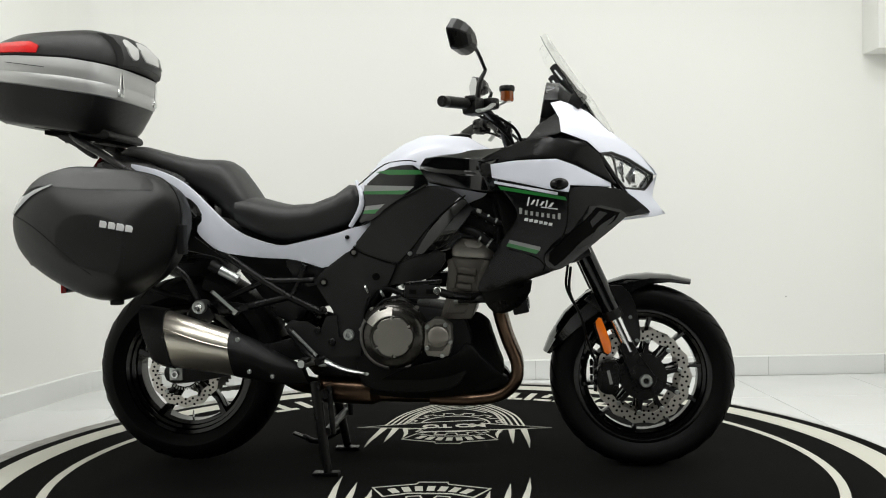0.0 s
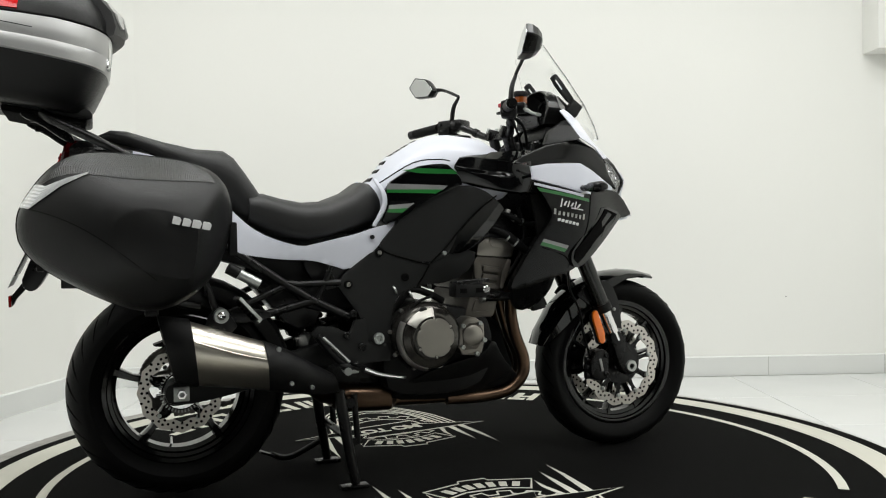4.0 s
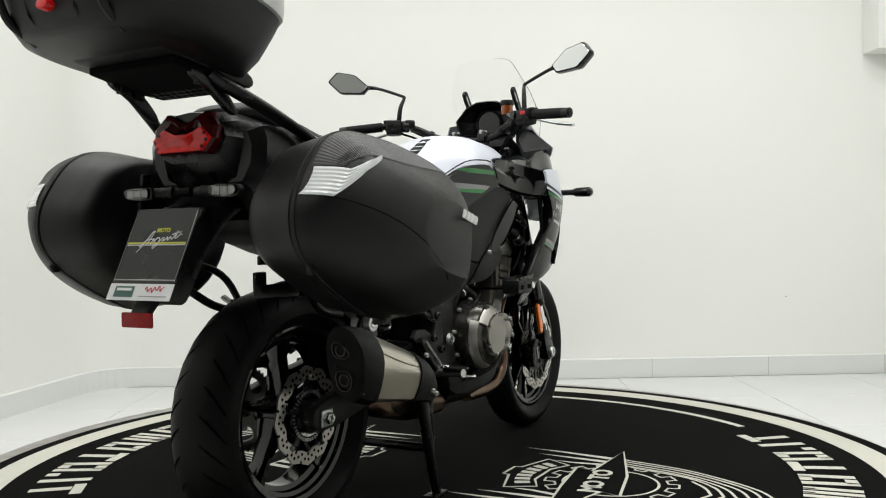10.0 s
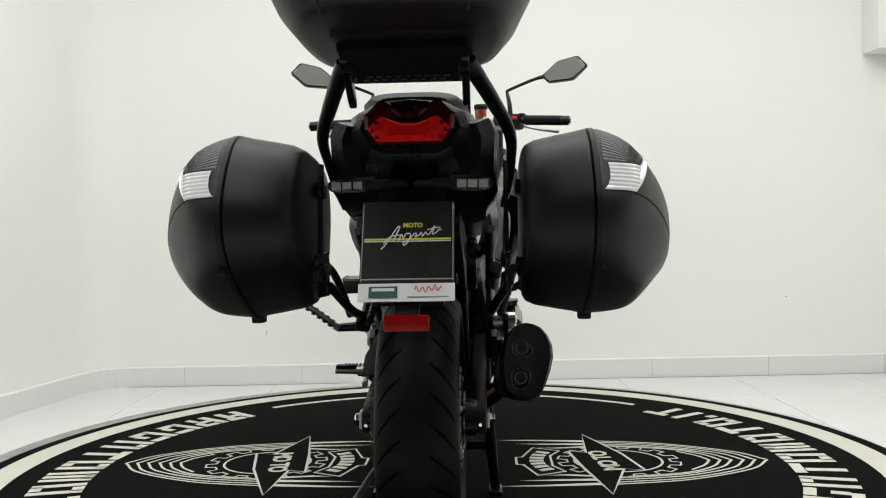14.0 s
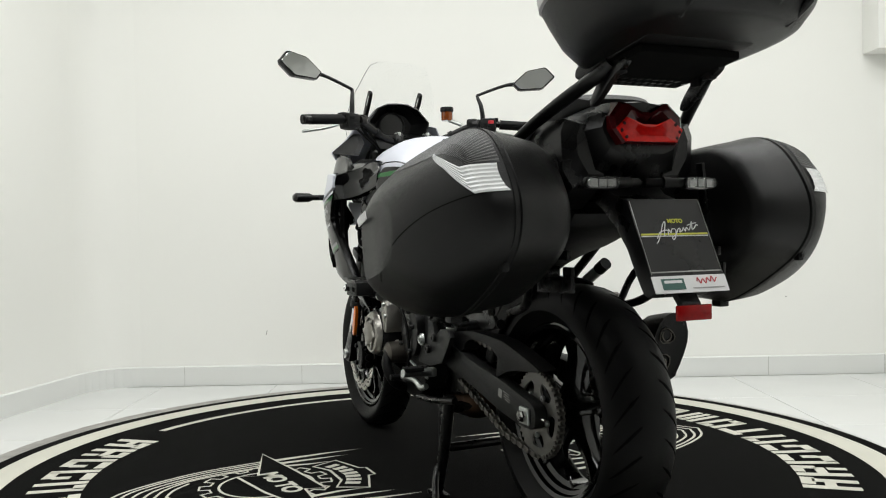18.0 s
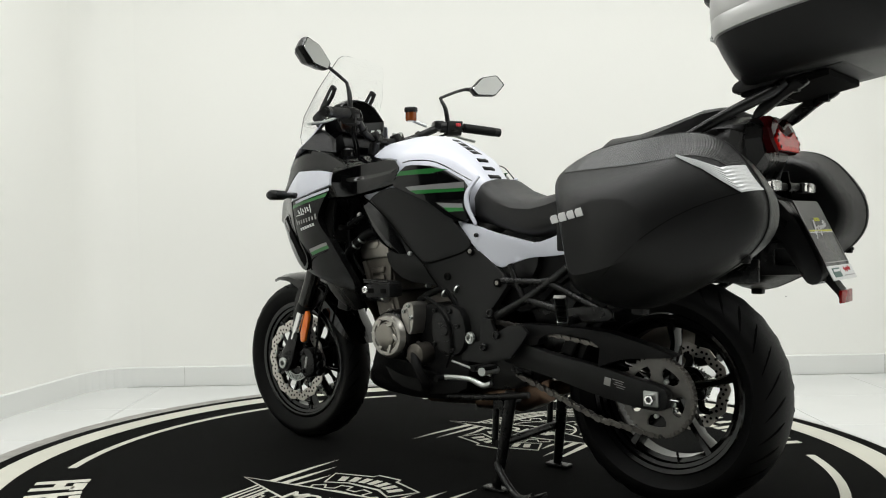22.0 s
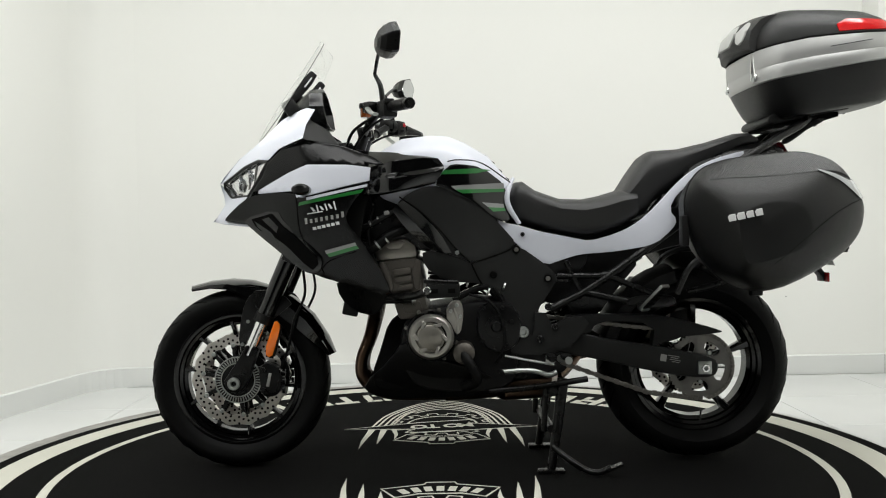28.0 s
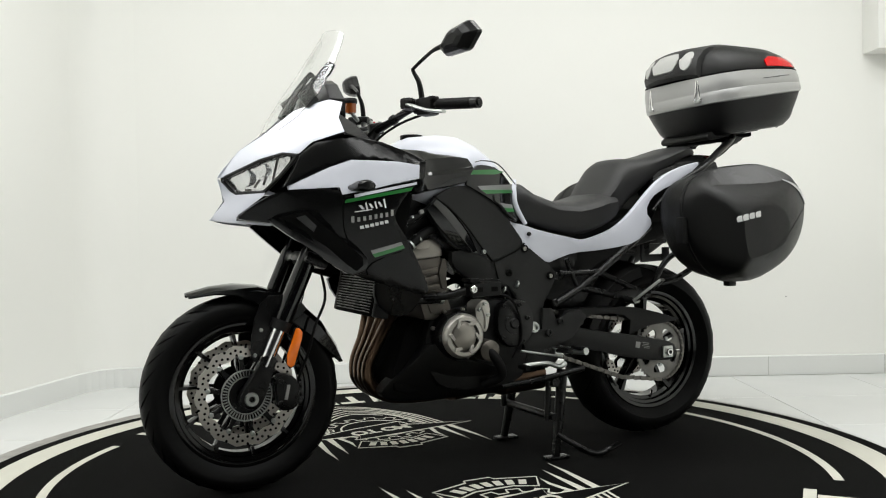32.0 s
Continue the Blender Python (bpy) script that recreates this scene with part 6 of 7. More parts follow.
# hoses with clamps and wires in the gap between fairing and engine
for q in (-1, 1):
    for k, (pts, r) in enumerate(((((0.06, 0.175, 0.80), (0.14, 0.205, 0.775), (0.20, 0.21, 0.73), (0.25, 0.19, 0.70)), 0.015), (((0.10, 0.18, 0.86), (0.16, 0.215, 0.83), (0.22, 0.215, 0.80), (0.28, 0.19, 0.80)), 0.010), (((0.20, 0.20, 0.86), (0.215, 0.215, 0.78), (0.20, 0.205, 0.70), (0.17, 0.19, 0.64)), 0.005))):
        ho = part("hose", tube([(x, q * y, z) for x, y, z in pts], r, 10, 5), M_RUBBER, bike)
        if r > 0.006:
            for t in (0.30, 0.72):
                a = Vector((pts[1][0], q * pts[1][1], pts[1][2]))
                b = Vector((pts[2][0], q * pts[2][1], pts[2][2]))
                c = a.lerp(b, t)
                part("hose_clamp", tube([c, c + (b - a).normalized() * 0.006], r + 0.0025, 12, 1), M_ALU, ho)
    part("connector", box((0.155, q * 0.222, 0.842), (0.016, 0.010, 0.012), 0.003, (0, 20, 0)), M_DIMLET, bike)
    for x, z in ((-0.215, 0.600), (-0.165, 0.585), (-0.10, 0.612)):
        part("clamp", tube([(x, q * 0.168, z), (x + 0.005, q * 0.168, z + 0.002)], 0.0135, 10, 1), M_ALU, bike)
    part("wire_loom", tube([(-0.10, q * 0.20, 0.58), (-0.16, q * 0.215, 0.56), (-0.20, q * 0.205, 0.50), (-0.21, q * 0.20, 0.42), (-0.18, q * 0.19, 0.36)], 0.0045, 8, 5), M_RUBBER, bike)
    part("peg", tube([(-0.385, q * 0.205, 0.372), (-0.400, q * 0.295, 0.378)], 0.012, 12, 1), M_ALU, bike, "aluminium footpeg")
    part("peg_rubber", box((-0.396, q * 0.262, 0.386), (0.030, 0.060, 0.012), 0.004), M_RUBBER, bike)
# rear calliper, shock and small parts by the wheel
part("rear_calliper", slab(rounded([(-0.80, 0.365), (-0.865, 0.372), (-0.90, 0.345), (-0.905, 0.300), (-0.87, 0.285), (-0.80, 0.300)], 1), -0.128, -0.075, 0.008), M_DARKM, bike, "black rear brake calliper")
part("speed_ring", lathe([(0.040, -0.098), (0.052, -0.098), (0.052, -0.094), (0.040, -0.094)], 32, "y", (RX, 0, RZ), closed=True), M_CHROME, bike)
sh = part("shock_absorber", tube([(-0.40, -0.02, 0.40), (-0.50, -0.03, 0.66)], 0.022, 16, 1), M_DARKM, bike, "rear shock absorber with coil spring")
coil = [(-0.41 - 0.075 * k / 72 + 0.034 * math.cos(k * 0.5236) , -0.02 - 0.007 * k / 72 + 0.034 * math.sin(k * 0.5236), 0.43 + 0.19 * k / 72) for k in range(73)]
part("coil_spring", tube(coil, 0.006, 8, 1), M_DARKM, sh)
part("preload_knob", tube([(-0.690, -0.178, 0.668), (-0.632, -0.176, 0.636)], 0.0155, 18, 1), M_ALU, bike, "silver preload adjuster")
part("preload_cap", tube([(-0.722, -0.179, 0.686), (-0.692, -0.178, 0.669)], 0.017, 18, 1), M_PLASTIC, bike)
# pedals
part("brake_pedal", tube([(-0.352, -0.208, 0.388), (-0.335, -0.212, 0.372), (-0.282, -0.216, 0.350), (-0.222, -0.220, 0.338), (-0.205, -0.232, 0.337)], [0.010, 0.014, 0.011, 0.007, 0.008], 10, 5, flat=0.6), M_ALU, bike, "bare aluminium brake pedal")
part("brake_rod", tube([(-0.465, -0.19, 0.475), (-0.41, -0.195, 0.405), (-0.38, -0.20, 0.378)], 0.010, 10, 4), M_DARKM, bike)
part("gear_lever", tube([(-0.372, 0.212, 0.330), (-0.345, 0.216, 0.322), (-0.30, 0.218, 0.336), (-0.25, 0.220, 0.338), (-0.20, 0.222, 0.335)], [0.009, 0.009, 0.008, 0.008, 0.008], 10, 5), M_ALU, bike, "bare aluminium gear lever")
part("gear_peg", tube([(-0.197, 0.21, 0.334), (-0.197, 0.258, 0.334)], 0.009, 10, 1), M_RUBBER, bike)
part("gear_rod", tube([(-0.365, 0.205, 0.352), (-0.21, 0.195, 0.382)], 0.004, 8, 1), M_ALU, bike)
part("brake_spring", tube([(-0.450, -0.200, 0.470), (-0.372, -0.206, 0.392)], 0.0055, 8, 1), M_ALU, bike)
part("pedal_pivot", lathe([(0.0, -0.222), (0.010, -0.222), (0.012, -0.214), (0.012, -0.19)], 20, "y", (-0.352, 0, 0.380)), M_CHROME, bike)
# added dark block that keeps the white wall from showing through here
part("shock_gap_fill", slab(rounded([(-0.42, 0.50), (-0.42, 0.67), (-0.58, 0.70), (-0.68, 0.68), (-0.60, 0.59), (-0.52, 0.48)], 1), -0.078, 0.078, 0.012), M_DARKM, bike, "black fill block added in the gap round the rear shock")
# centre stand
st = part("centre_stand", tube([(-0.392, -0.150, 0.30), (-0.372, -0.160, 0.15), (-0.350, -0.172, 0.012)], [0.019, 0.017, 0.014], 12, 4), M_DARKM, bike, "black steel centre stand holding the machine")
part("stand_leg", tube([(-0.400, 0.150, 0.30), (-0.378, 0.160, 0.15), (-0.355, 0.172, 0.012)], [0.019, 0.017, 0.014], 12, 4), M_DARKM, st)
part("stand_bar", tube([(-0.352, -0.166, 0.14), (-0.358, 0.166, 0.14)], 0.013, 10, 1), M_DARKM, st)
part("stand_brace", tube([(-0.36, -0.165, 0.26), (-0.365, 0.165, 0.26)], 0.016, 10, 1), M_DARKM, st)
for s in (-1, 1):
    part("stand_foot", box((-0.355, s * 0.172, 0.006), (0.085, 0.040, 0.012), 0.004), M_DARKM, st)
    part("stand_spring", tube([(-0.345, s * 0.150, 0.285), (-0.335, s * 0.150, 0.13)], 0.010, 10, 1), M_DARKM, st)
part("stand_lever", tube([(-0.360, 0.175, 0.085), (-0.40, 0.20, 0.055), (-0.46, 0.225, 0.020), (-0.50, 0.235, 0.016), (-0.535, 0.24, 0.032)], 0.010, 10, 5), M_DARKM, st, "kick lever of the centre stand")
part("lever_tread", box((-0.548, 0.24, 0.034), (0.050, 0.030, 0.008), 0.002, (0, 22, 0)), M_DARKM, st)
part("side_stand", tube([(-0.16, 0.15, 0.262), (-0.30, 0.165, 0.275), (-0.44, 0.17, 0.295), (-0.475, 0.168, 0.30)], 0.010, 10, 4), M_DARKM, bike, "black side stand folded up")

# ---- handlebar, levers and mirrors ----
hb = part("handlebar", tube([(0.070, -0.44, 1.153), (0.115, -0.33, 1.163), (0.165, -0.22, 1.165), (0.220, -0.12, 1.120), (0.235, -0.05, 1.105), (0.235, 0.05, 1.105), (0.220, 0.12, 1.120), (0.165, 0.22, 1.165), (0.115, 0.33, 1.163), (0.070, 0.44, 1.153)], 0.012, 14, 6), M_SATIN, bike, "black tapered handlebar")
for s in (-1, 1):
    part("grip", tube([(0.124, s * 0.300, 1.164), (0.076, s * 0.422, 1.154)], 0.017, 18, 1), M_RUBBER, hb, "black rubber grip")
    part("bar_weight", tube([(0.076, s * 0.422, 1.154), (0.067, s * 0.446, 1.152)], 0.0165, 18, 1), M_SATIN, hb)
    part("weight_screw", tube([(0.068, s * 0.444, 1.152), (0.0655, s * 0.450, 1.1518)], 0.009, 14, 1), M_DARKM, hb)
    sw = part("switchgear", box((0.145, s * 0.262, 1.160), (0.052, 0.060, 0.056), 0.014, (0, 0, s * 28)), M_PLASTIC, bike, "black switchgear housing")
    part("switch_button", box((0.118, s * 0.262, 1.172), (0.012, 0.020, 0.012), 0.003), M_REDINK if s < 0 else M_PLASTIC, sw)
    part("switch_button", box((0.120, s * 0.275, 1.152), (0.012, 0.016, 0.010), 0.003), M_DARKM, sw)
    ms = part("master_cylinder", box((0.185, s * 0.225, 1.170), (0.075, 0.040, 0.036), 0.010, (0, 0, s * 40)), M_DARKM, bike, "black lever perch")
    part("lever", tube([(0.200, s * 0.225, 1.168), (0.205, s * 0.255, 1.165), (0.188, s * 0.34, 1.140), (0.168, s * 0.420, 1.125)], [0.010, 0.009, 0.008, 0.009], 10, 5, flat=0.6), M_ALU, ms, "polished aluminium lever")
    part("riser", tube([(0.235, s * 0.055, 1.105), (0.250, s * 0.055, 1.055)], 0.018, 14, 1), M_DARKM, hb)
    part("cable", tube([(0.18, s * 0.21, 1.150), (0.235, s * 0.17, 1.125), (0.275, s * 0.12, 1.095), (0.305, s * 0.07, 1.02)], 0.005, 8, 5), M_RUBBER, bike)
    part("cable", tube([(0.150, s * 0.24, 1.140), (0.205, s * 0.185, 1.115), (0.255, s * 0.12, 1.07), (0.30, s * 0.08, 0.99)], 0.004, 8, 5), M_RUBBER, bike)
    part("bar_clamp", box((0.234, s * 0.055, 1.112), (0.046, 0.032, 0.040), 0.008, (0, 12, 0)), M_DARKM, hb, "black bar clamp")
    for q in (-1, 1):
        part("clamp_bolt", lathe([(0.0, 0.004), (0.006, 0.004), (0.007, 0.0), (0.007, -0.01)], 12, "z", (0.234 + 0.015 * q, s * 0.055, 1.134)), M_ALU, hb)
    part("wire_clip", tube([(0.205, s * 0.150, 1.135), (0.212, s * 0.138, 1.128)], 0.016, 12, 1), M_PLASTIC, hb)
    part("fork_cap", lathe([(0.0, 0.016), (0.012, 0.016), (0.016, 0.010), (0.026, 0.008), (0.027, -0.02)], 24, "z", (0.322, s * 0.104, 1.064)), M_DARKM, bike)
    part("perch_clamp", tube([(0.152, s * 0.232, 1.164), (0.166, s * 0.215, 1.164)], 0.021, 14, 1), M_DARKM, ms)
    part("switch_rib", box((0.138, s * 0.290, 1.182), (0.030, 0.020, 0.014), 0.004, (0, 0, s * 24)), M_PLASTIC, sw)
    part("switch_lever", box((0.122, s * 0.246, 1.150), (0.014, 0.026, 0.008), 0.002), M_PLASTIC, sw)
    # mirror
    mi = part("mirror", tube([(0.158, s * 0.250, 1.185), (0.165, s * 0.246, 1.235), (0.181, s * 0.240, 1.270), (0.180, s * 0.250, 1.280), (0.163, s * 0.340, 1.313), (0.150, s * 0.390, 1.320)], [0.009, 0.008, 0.0058, 0.0055, 0.0058, 0.009], 10, 5), M_SATIN, bike, "black six-sided mirror on a bent stem")
    hexa = [(0.388, 1.318), (0.408, 1.288), (0.486, 1.294), (0.530, 1.350), (0.500, 1.394), (0.436, 1.376)]
    yaw = Matrix.Translation((0.122, s * 0.440, 1.332)) @ Matrix.Rotation(radians(s * 17), 4, "Z") @ Matrix.Rotation(radians(8), 4, "Y")

    def hex_ring(d, f, sharp=1):
        ring = []
        for a, b in zip(hexa, hexa[1:] + hexa[:1]):
            for t in (0.08, 0.92):
                u, v = a[0] + (b[0] - a[0]) * t, a[1] + (b[1] - a[1]) * t
                ring.append(tuple(yaw @ Vector((d, s * (u - 0.458) * f * 1.14, (v - 1.338) * f * 0.84))))
        return ring
    part("mirror_housing", loft([hex_ring(-0.012, 0.94), hex_ring(-0.015, 0.97), hex_ring(-0.010, 1.0), hex_ring(0.004, 0.99), hex_ring(0.022, 0.84), hex_ring(0.036, 0.60), hex_ring(0.042, 0.34)]), M_SATIN, mi, "", 14)
    part("mirror_glass", loft([hex_ring(-0.0145, 0.92), hex_ring(-0.0160, 0.90)]), M_MIRROR, mi, "mirror glass")
rs = part("fluid_reservoir", lathe([(0.0, -0.024), (0.019, -0.024), (0.021, -0.018), (0.021, 0.010), (0.0, 0.010)], 24, "z", (0.246, -0.145, 1.212)), M_AMBERFL, bike, "amber brake fluid reservoir with black cap")
part("cap", lathe([(0.023, 0.008), (0.0245, 0.012), (0.0245, 0.022), (0.022, 0.026), (0.0, 0.027)], 24, "z", (0.246, -0.145, 1.212)), M_PLASTIC, rs)
part("reservoir_stem", tube([(0.205, -0.185, 1.17), (0.240, -0.150, 1.190)], 0.007, 8, 1), M_ALU, rs)
part("steering_stem", tube([(0.265, 0, 1.07), (0.345, 0, 0.80)], 0.03, 16, 1), M_DARKM, bike)
part("ignition_lock", lathe([(0.0, 0.012), (0.018, 0.010), (0.022, 0.0), (0.022, -0.03)], 20, "z", (0.30, 0, 1.075)), M_DARKM, bike)

# ---- tail ----
def tail_ring(x, w, top, low, mid):
    pts = [(0.0, top + 0.006), (w * 0.55, top), (w * 0.88, top - 0.022), (w, mid), (w * 0.80, low + 0.012), (w * 0.55, low), (0.0, low)]
    half = [(x, y, z) for y, z in pts]
    return half + [(px, -y, z) for px, y, z in reversed(half[1:-1])]


part("tail_unit", loft([tail_ring(-0.82, 0.140, 1.00, 0.80, 0.93), tail_ring(-0.95, 0.152, 1.044, 0.83, 0.975), tail_ring(-1.06, 0.150, 1.055, 0.870, 0.990), tail_ring(-1.108, 0.128, 1.057, 0.900, 0.995), tail_ring(-1.138, 0.106, 1.052, 0.945, 1.000)]), M_DARKM, bike, "black angular tail unit", 25)
glass = [(-0.096, 1.024), (-0.066, 1.056), (-0.052, 1.056), (-0.012, 1.036), (0.012, 1.036), (0.052, 1.056), (0.066, 1.056), (0.096, 1.024), (0.094, 0.994), (0.070, 0.962), (-0.070, 0.962), (-0.094, 0.994)]


def light_ring(x, f, lean=0.20):
    return [(x + lean * (z - 0.962), y * f, 1.006 + (z - 1.006) * f) for y, z in glass]


tl = part("tail_light", loft([light_ring(-1.130, 1.02), light_ring(-1.162, 0.99), light_ring(-1.169, 0.90), light_ring(-1.173, 0.62), light_ring(-1.166, 0.3)]), M_DARKRED, bike, "smoked red tail light with a bright red lower lens", 8)
RED = [(-0.086, 0.996), (-0.058, 1.021), (-0.020, 1.006), (0.020, 1.006), (0.058, 1.021), (0.086, 0.996), (0.066, 0.967), (-0.066, 0.967)]


def red_ring(dx, f):
    return [(-1.1715 + dx + 0.20 * (z - 0.962), y * f, 0.992 + (z - 0.992) * f) for y, z in RED]


part("red_lens", loft([red_ring(0.010, 1.0), red_ring(-0.0030, 1.0), red_ring(-0.0046, 0.94), red_ring(-0.0050, 0.5)]), M_TAIL, tl, "bright red lens", 8)
for s in (-1, 1):
    for k, (y, z) in enumerate(((0.068, 1.006), (0.076, 0.990), (0.066, 0.976))):
        part("light_cell", lathe([(0.0, -0.0068), (0.003, -0.0068), (0.0045, -0.0050), (0.0045, 0.01)], 12, "x", (-1.1705 + 0.2 * (z - 0.962), s * y, z)), M_DARKRED, tl)
pl = slab(rounded([(-0.90, 0.92), (-1.06, 0.925), (-1.105, 0.862), (-1.188, 0.836), (-1.270, 0.675), (-1.268, 0.640), (-1.238, 0.630), (-1.215, 0.66), (-1.158, 0.76), (-1.060, 0.84), (-0.99, 0.86)], 1), -0.072, 0.072, 0.012)
part("plate_holder", pl, M_DARKM, bike, "black rear fender carrying the plate")
TILT = Matrix.Translation((-1.242, 0, 0.758)) @ Matrix.Rotation(radians(26), 4, "Y")


def plate_box(cy, cz, wy, wz, d, t=0.002, bev=0.001):
    b = box((-d, cy, cz), (t, wy, wz), bev, segments=1)
    b.transform(TILT)
    return b


dp = part("display_plate", plate_box(0, 0.000, 0.186, 0.180, 0.004, 0.003), M_SATIN, bike, "black dealer plate with white script and yellow line")
part("plate_rim", joined(plate_box(0, -0.080, 0.180, 0.003, 0.0062), plate_box(0.090, 0.0, 0.002, 0.17, 0.0062), plate_box(-0.090, 0.0, 0.002, 0.17, 0.0062)), M_DIMLET, dp)
part("yellow_line", plate_box(0, 0.006, 0.172, 0.004, 0.0064, 0.001, 0), M_YELLOW, dp)
part("white_line", plate_box(0, 0.0015, 0.172, 0.002, 0.0064, 0.001, 0), M_LETTER, dp)
ws = part("dealer_strip", plate_box(0, -0.108, 0.188, 0.038, 0.006, 0.003), M_LETTER, bike, "white dealer strip under the plate")
part("green_block", plate_box(0.045, -0.108, 0.056, 0.024, 0.0082, 0.001, 0), M_TEAL, ws)
red = bmesh.new()
tube([TILT @ Vector((-0.0082, -0.016 - 0.0028 * k, -0.1035 + 0.0075 * math.sin(k * 1.45) * (0.25 + 0.75 * abs(math.sin(k * 0.47 + 1.0))) + 0.0002 * k)) for k in range(20)], 0.0010, 6, 3, bm=red)
part("red_script", red, M_REDINK, ws, "red handwritten stroke")
part("pale_bar", plate_box(0.045, -0.103, 0.044, 0.006, 0.0090, 0.001, 0), M_LETTER, ws)
part("small_print", plate_box(-0.042, -0.118, 0.080, 0.002, 0.0082, 0.001, 0), M_DIMLET, ws)


def plate_text(body, size, cy, cz, mat, shear=0.0, bold=0.0):
    b = text_mesh(body, size, 0.0004, bold, shear)
    b.transform(TILT @ Matrix.Translation((-0.0070, cy, cz)) @ Matrix(((0, 0, -1, 0), (-1, 0, 0, 0), (0, 1, 0, 0), (0, 0, 0, 1))))
    return part("lettering", b, mat, dp)


plate_text("MOTO", 0.013, -0.010, 0.036, M_YELLOW, bold=0.0006)
script = bmesh.new()
STROKES = (((352, 211), (362, 200), (375, 180), (392, 150), (400, 147), (390, 172), (384, 190)), ((358, 196), (372, 178), (392, 171), (406, 172)),
           ((398, 186), (405, 168), (409, 180), (417, 167), (428, 169), (424, 186), (413, 200), (410, 193), (426, 183), (438, 167), (445, 168), (440, 177), (451, 172), (457, 164), (460, 175), (468, 163), (474, 172), (483, 160), (492, 145), (486, 169), (496, 164), (503, 156), (510, 157)), ((472, 157), (488, 152), (506, 149)))
for stroke in STROKES:
    tube([TILT @ Vector((-0.0062, (421 - u) * 0.00076, 0.006 + (183 - v) * 0.00076)) for u, v in stroke], 0.0012, 6, 4, bm=script)
part("script_stroke", script, M_LETTER, dp, "white handwritten stroke")
part("rear_reflector", box((-1.303, 0, 0.605), (0.008, 0.088, 0.032), 0.003), M_REARRED, bike, "red rear reflector")
part("reflector_bracket", slab([(-1.298, 0.590), (-1.298, 0.622), (-1.262, 0.668), (-1.235, 0.668), (-1.288, 0.610)], -0.024, 0.024, 0.002), M_PLASTIC, bike)
for s in (-1, 1):
    ri = part("rear_turn_signal", tube([(-1.13, s * 0.01, 0.880), (-1.16, s * 0.10, 0.880)], 0.011, 10, 1), M_PLASTIC, bike, "slim rear turn signal with clear lens")
    body = loft([[(-1.165 + dx, s * (0.130 + u * f), 0.878 + v * f) for u, v in rounded([(-0.041, 0.008), (-0.036, 0.014), (0.030, 0.014), (0.041, 0.006), (0.041, -0.006), (0.030, -0.014), (-0.036, -0.014), (-0.041, -0.008)], 1)] for dx, f in ((0.018, 0.7), (0.008, 1.0), (-0.006, 1.0))])
    part("signal_body", body, M_PLASTIC, ri)
    for u in (-0.022, 0.0, 0.022):
        part("reflector_cell", loft([[(-1.173 + dx, s * (0.130 + u + 0.0095 * f * math.copysign(1, math.cos(q))), 0.878 + 0.0075 * f * math.copysign(1, math.sin(q))) for q in (radians(45 + 90 * k) for k in range(4))] for dx, f in ((0.0, 1.0), (-0.0015, 0.95), (0.001, 0.5))]), M_SMOKEDL, ri)
    part("lens", loft([[(-1.176 + dx, s * (0.130 + u * f), 0.878 + v * f) for u, v in rounded([(-0.040, 0.007), (-0.034, 0.0125), (0.029, 0.0125), (0.040, 0.005), (0.040, -0.005), (0.029, -0.0125), (-0.034, -0.0125), (-0.040, -0.007)], 1)] for dx, f in ((0.0, 1.0), (-0.007, 0.96), (-0.009, 0.8))]), M_LENS, ri, "clear lens").visible_shadow = False
    part("signal_stalk", tube([(-1.150, s * 0.045, 0.880), (-1.160, s * 0.100, 0.879)], [0.010, 0.007], 10, 1, flat=1.3), M_PLASTIC, ri)
    # grab rails and luggage frame
    part("grab_rail", tube([(-0.760, s * 0.200, 0.842), (-0.800, s * 0.212, 0.888), (-0.868, s * 0.218, 0.942), (-0.98, s * 0.214, 0.998), (-1.08, s * 0.178, 1.054), (-1.17, s * 0.142, 1.100), (-1.205, s * 0.126, 1.124)], [0.008, 0.010, 0.012, 0.014, 0.017, 0.018, 0.017], 12, 5, flat=0.75), M_SATIN, bike, "black grab rail")
    flank = loft([[(x, s * y, z) for y, z in ((0.10, top - 0.004), (wide - 0.012, top), (wide, top - 0.03), (wide - 0.004, low + 0.04), (wide - 0.03, low), (0.08, low))] for x, wide, top, low in ((-0.80, 0.165, 0.955, 0.80), (-0.92, 0.186, 1.000, 0.81), (-1.02, 0.188, 1.022, 0.83), (-1.085, 0.178, 1.022, 0.87), (-1.105, 0.150, 1.010, 0.90))])
    part("tail_flank", flank, M_SATIN, bike, "black tail flank", 25)
    part("pannier_frame", tube([(-0.76, s * 0.190, 0.57), (-0.80, s * 0.215, 0.66), (-0.88, s * 0.225, 0.70), (-1.00, s * 0.215, 0.695)], 0.010, 10, 4), M_DARKM, bike)
    part("frame_hook", slab([(-1.02, 0.64), (-1.02, 0.74), (-1.15, 0.735), (-1.15, 0.715), (-1.06, 0.715), (-1.06, 0.672), (-1.13, 0.672), (-1.13, 0.70), (-1.165, 0.70), (-1.165, 0.645)], s * 0.196, s * 0.206, 0.003), M_DARKM, bike, "black pannier bracket")
    part("frame_strut", slab([(-1.10, 0.72), (-1.13, 0.72), (-1.10, 0.93), (-1.075, 0.93)], s * 0.194, s * 0.204, 0.003), M_DARKM, bike)
    part("frame_foot", tube([(-0.98, s * 0.205, 0.66), (-0.90, s * 0.17, 0.60), (-0.80, s * 0.16, 0.575)], 0.011, 10, 4), M_DARKM, bike)
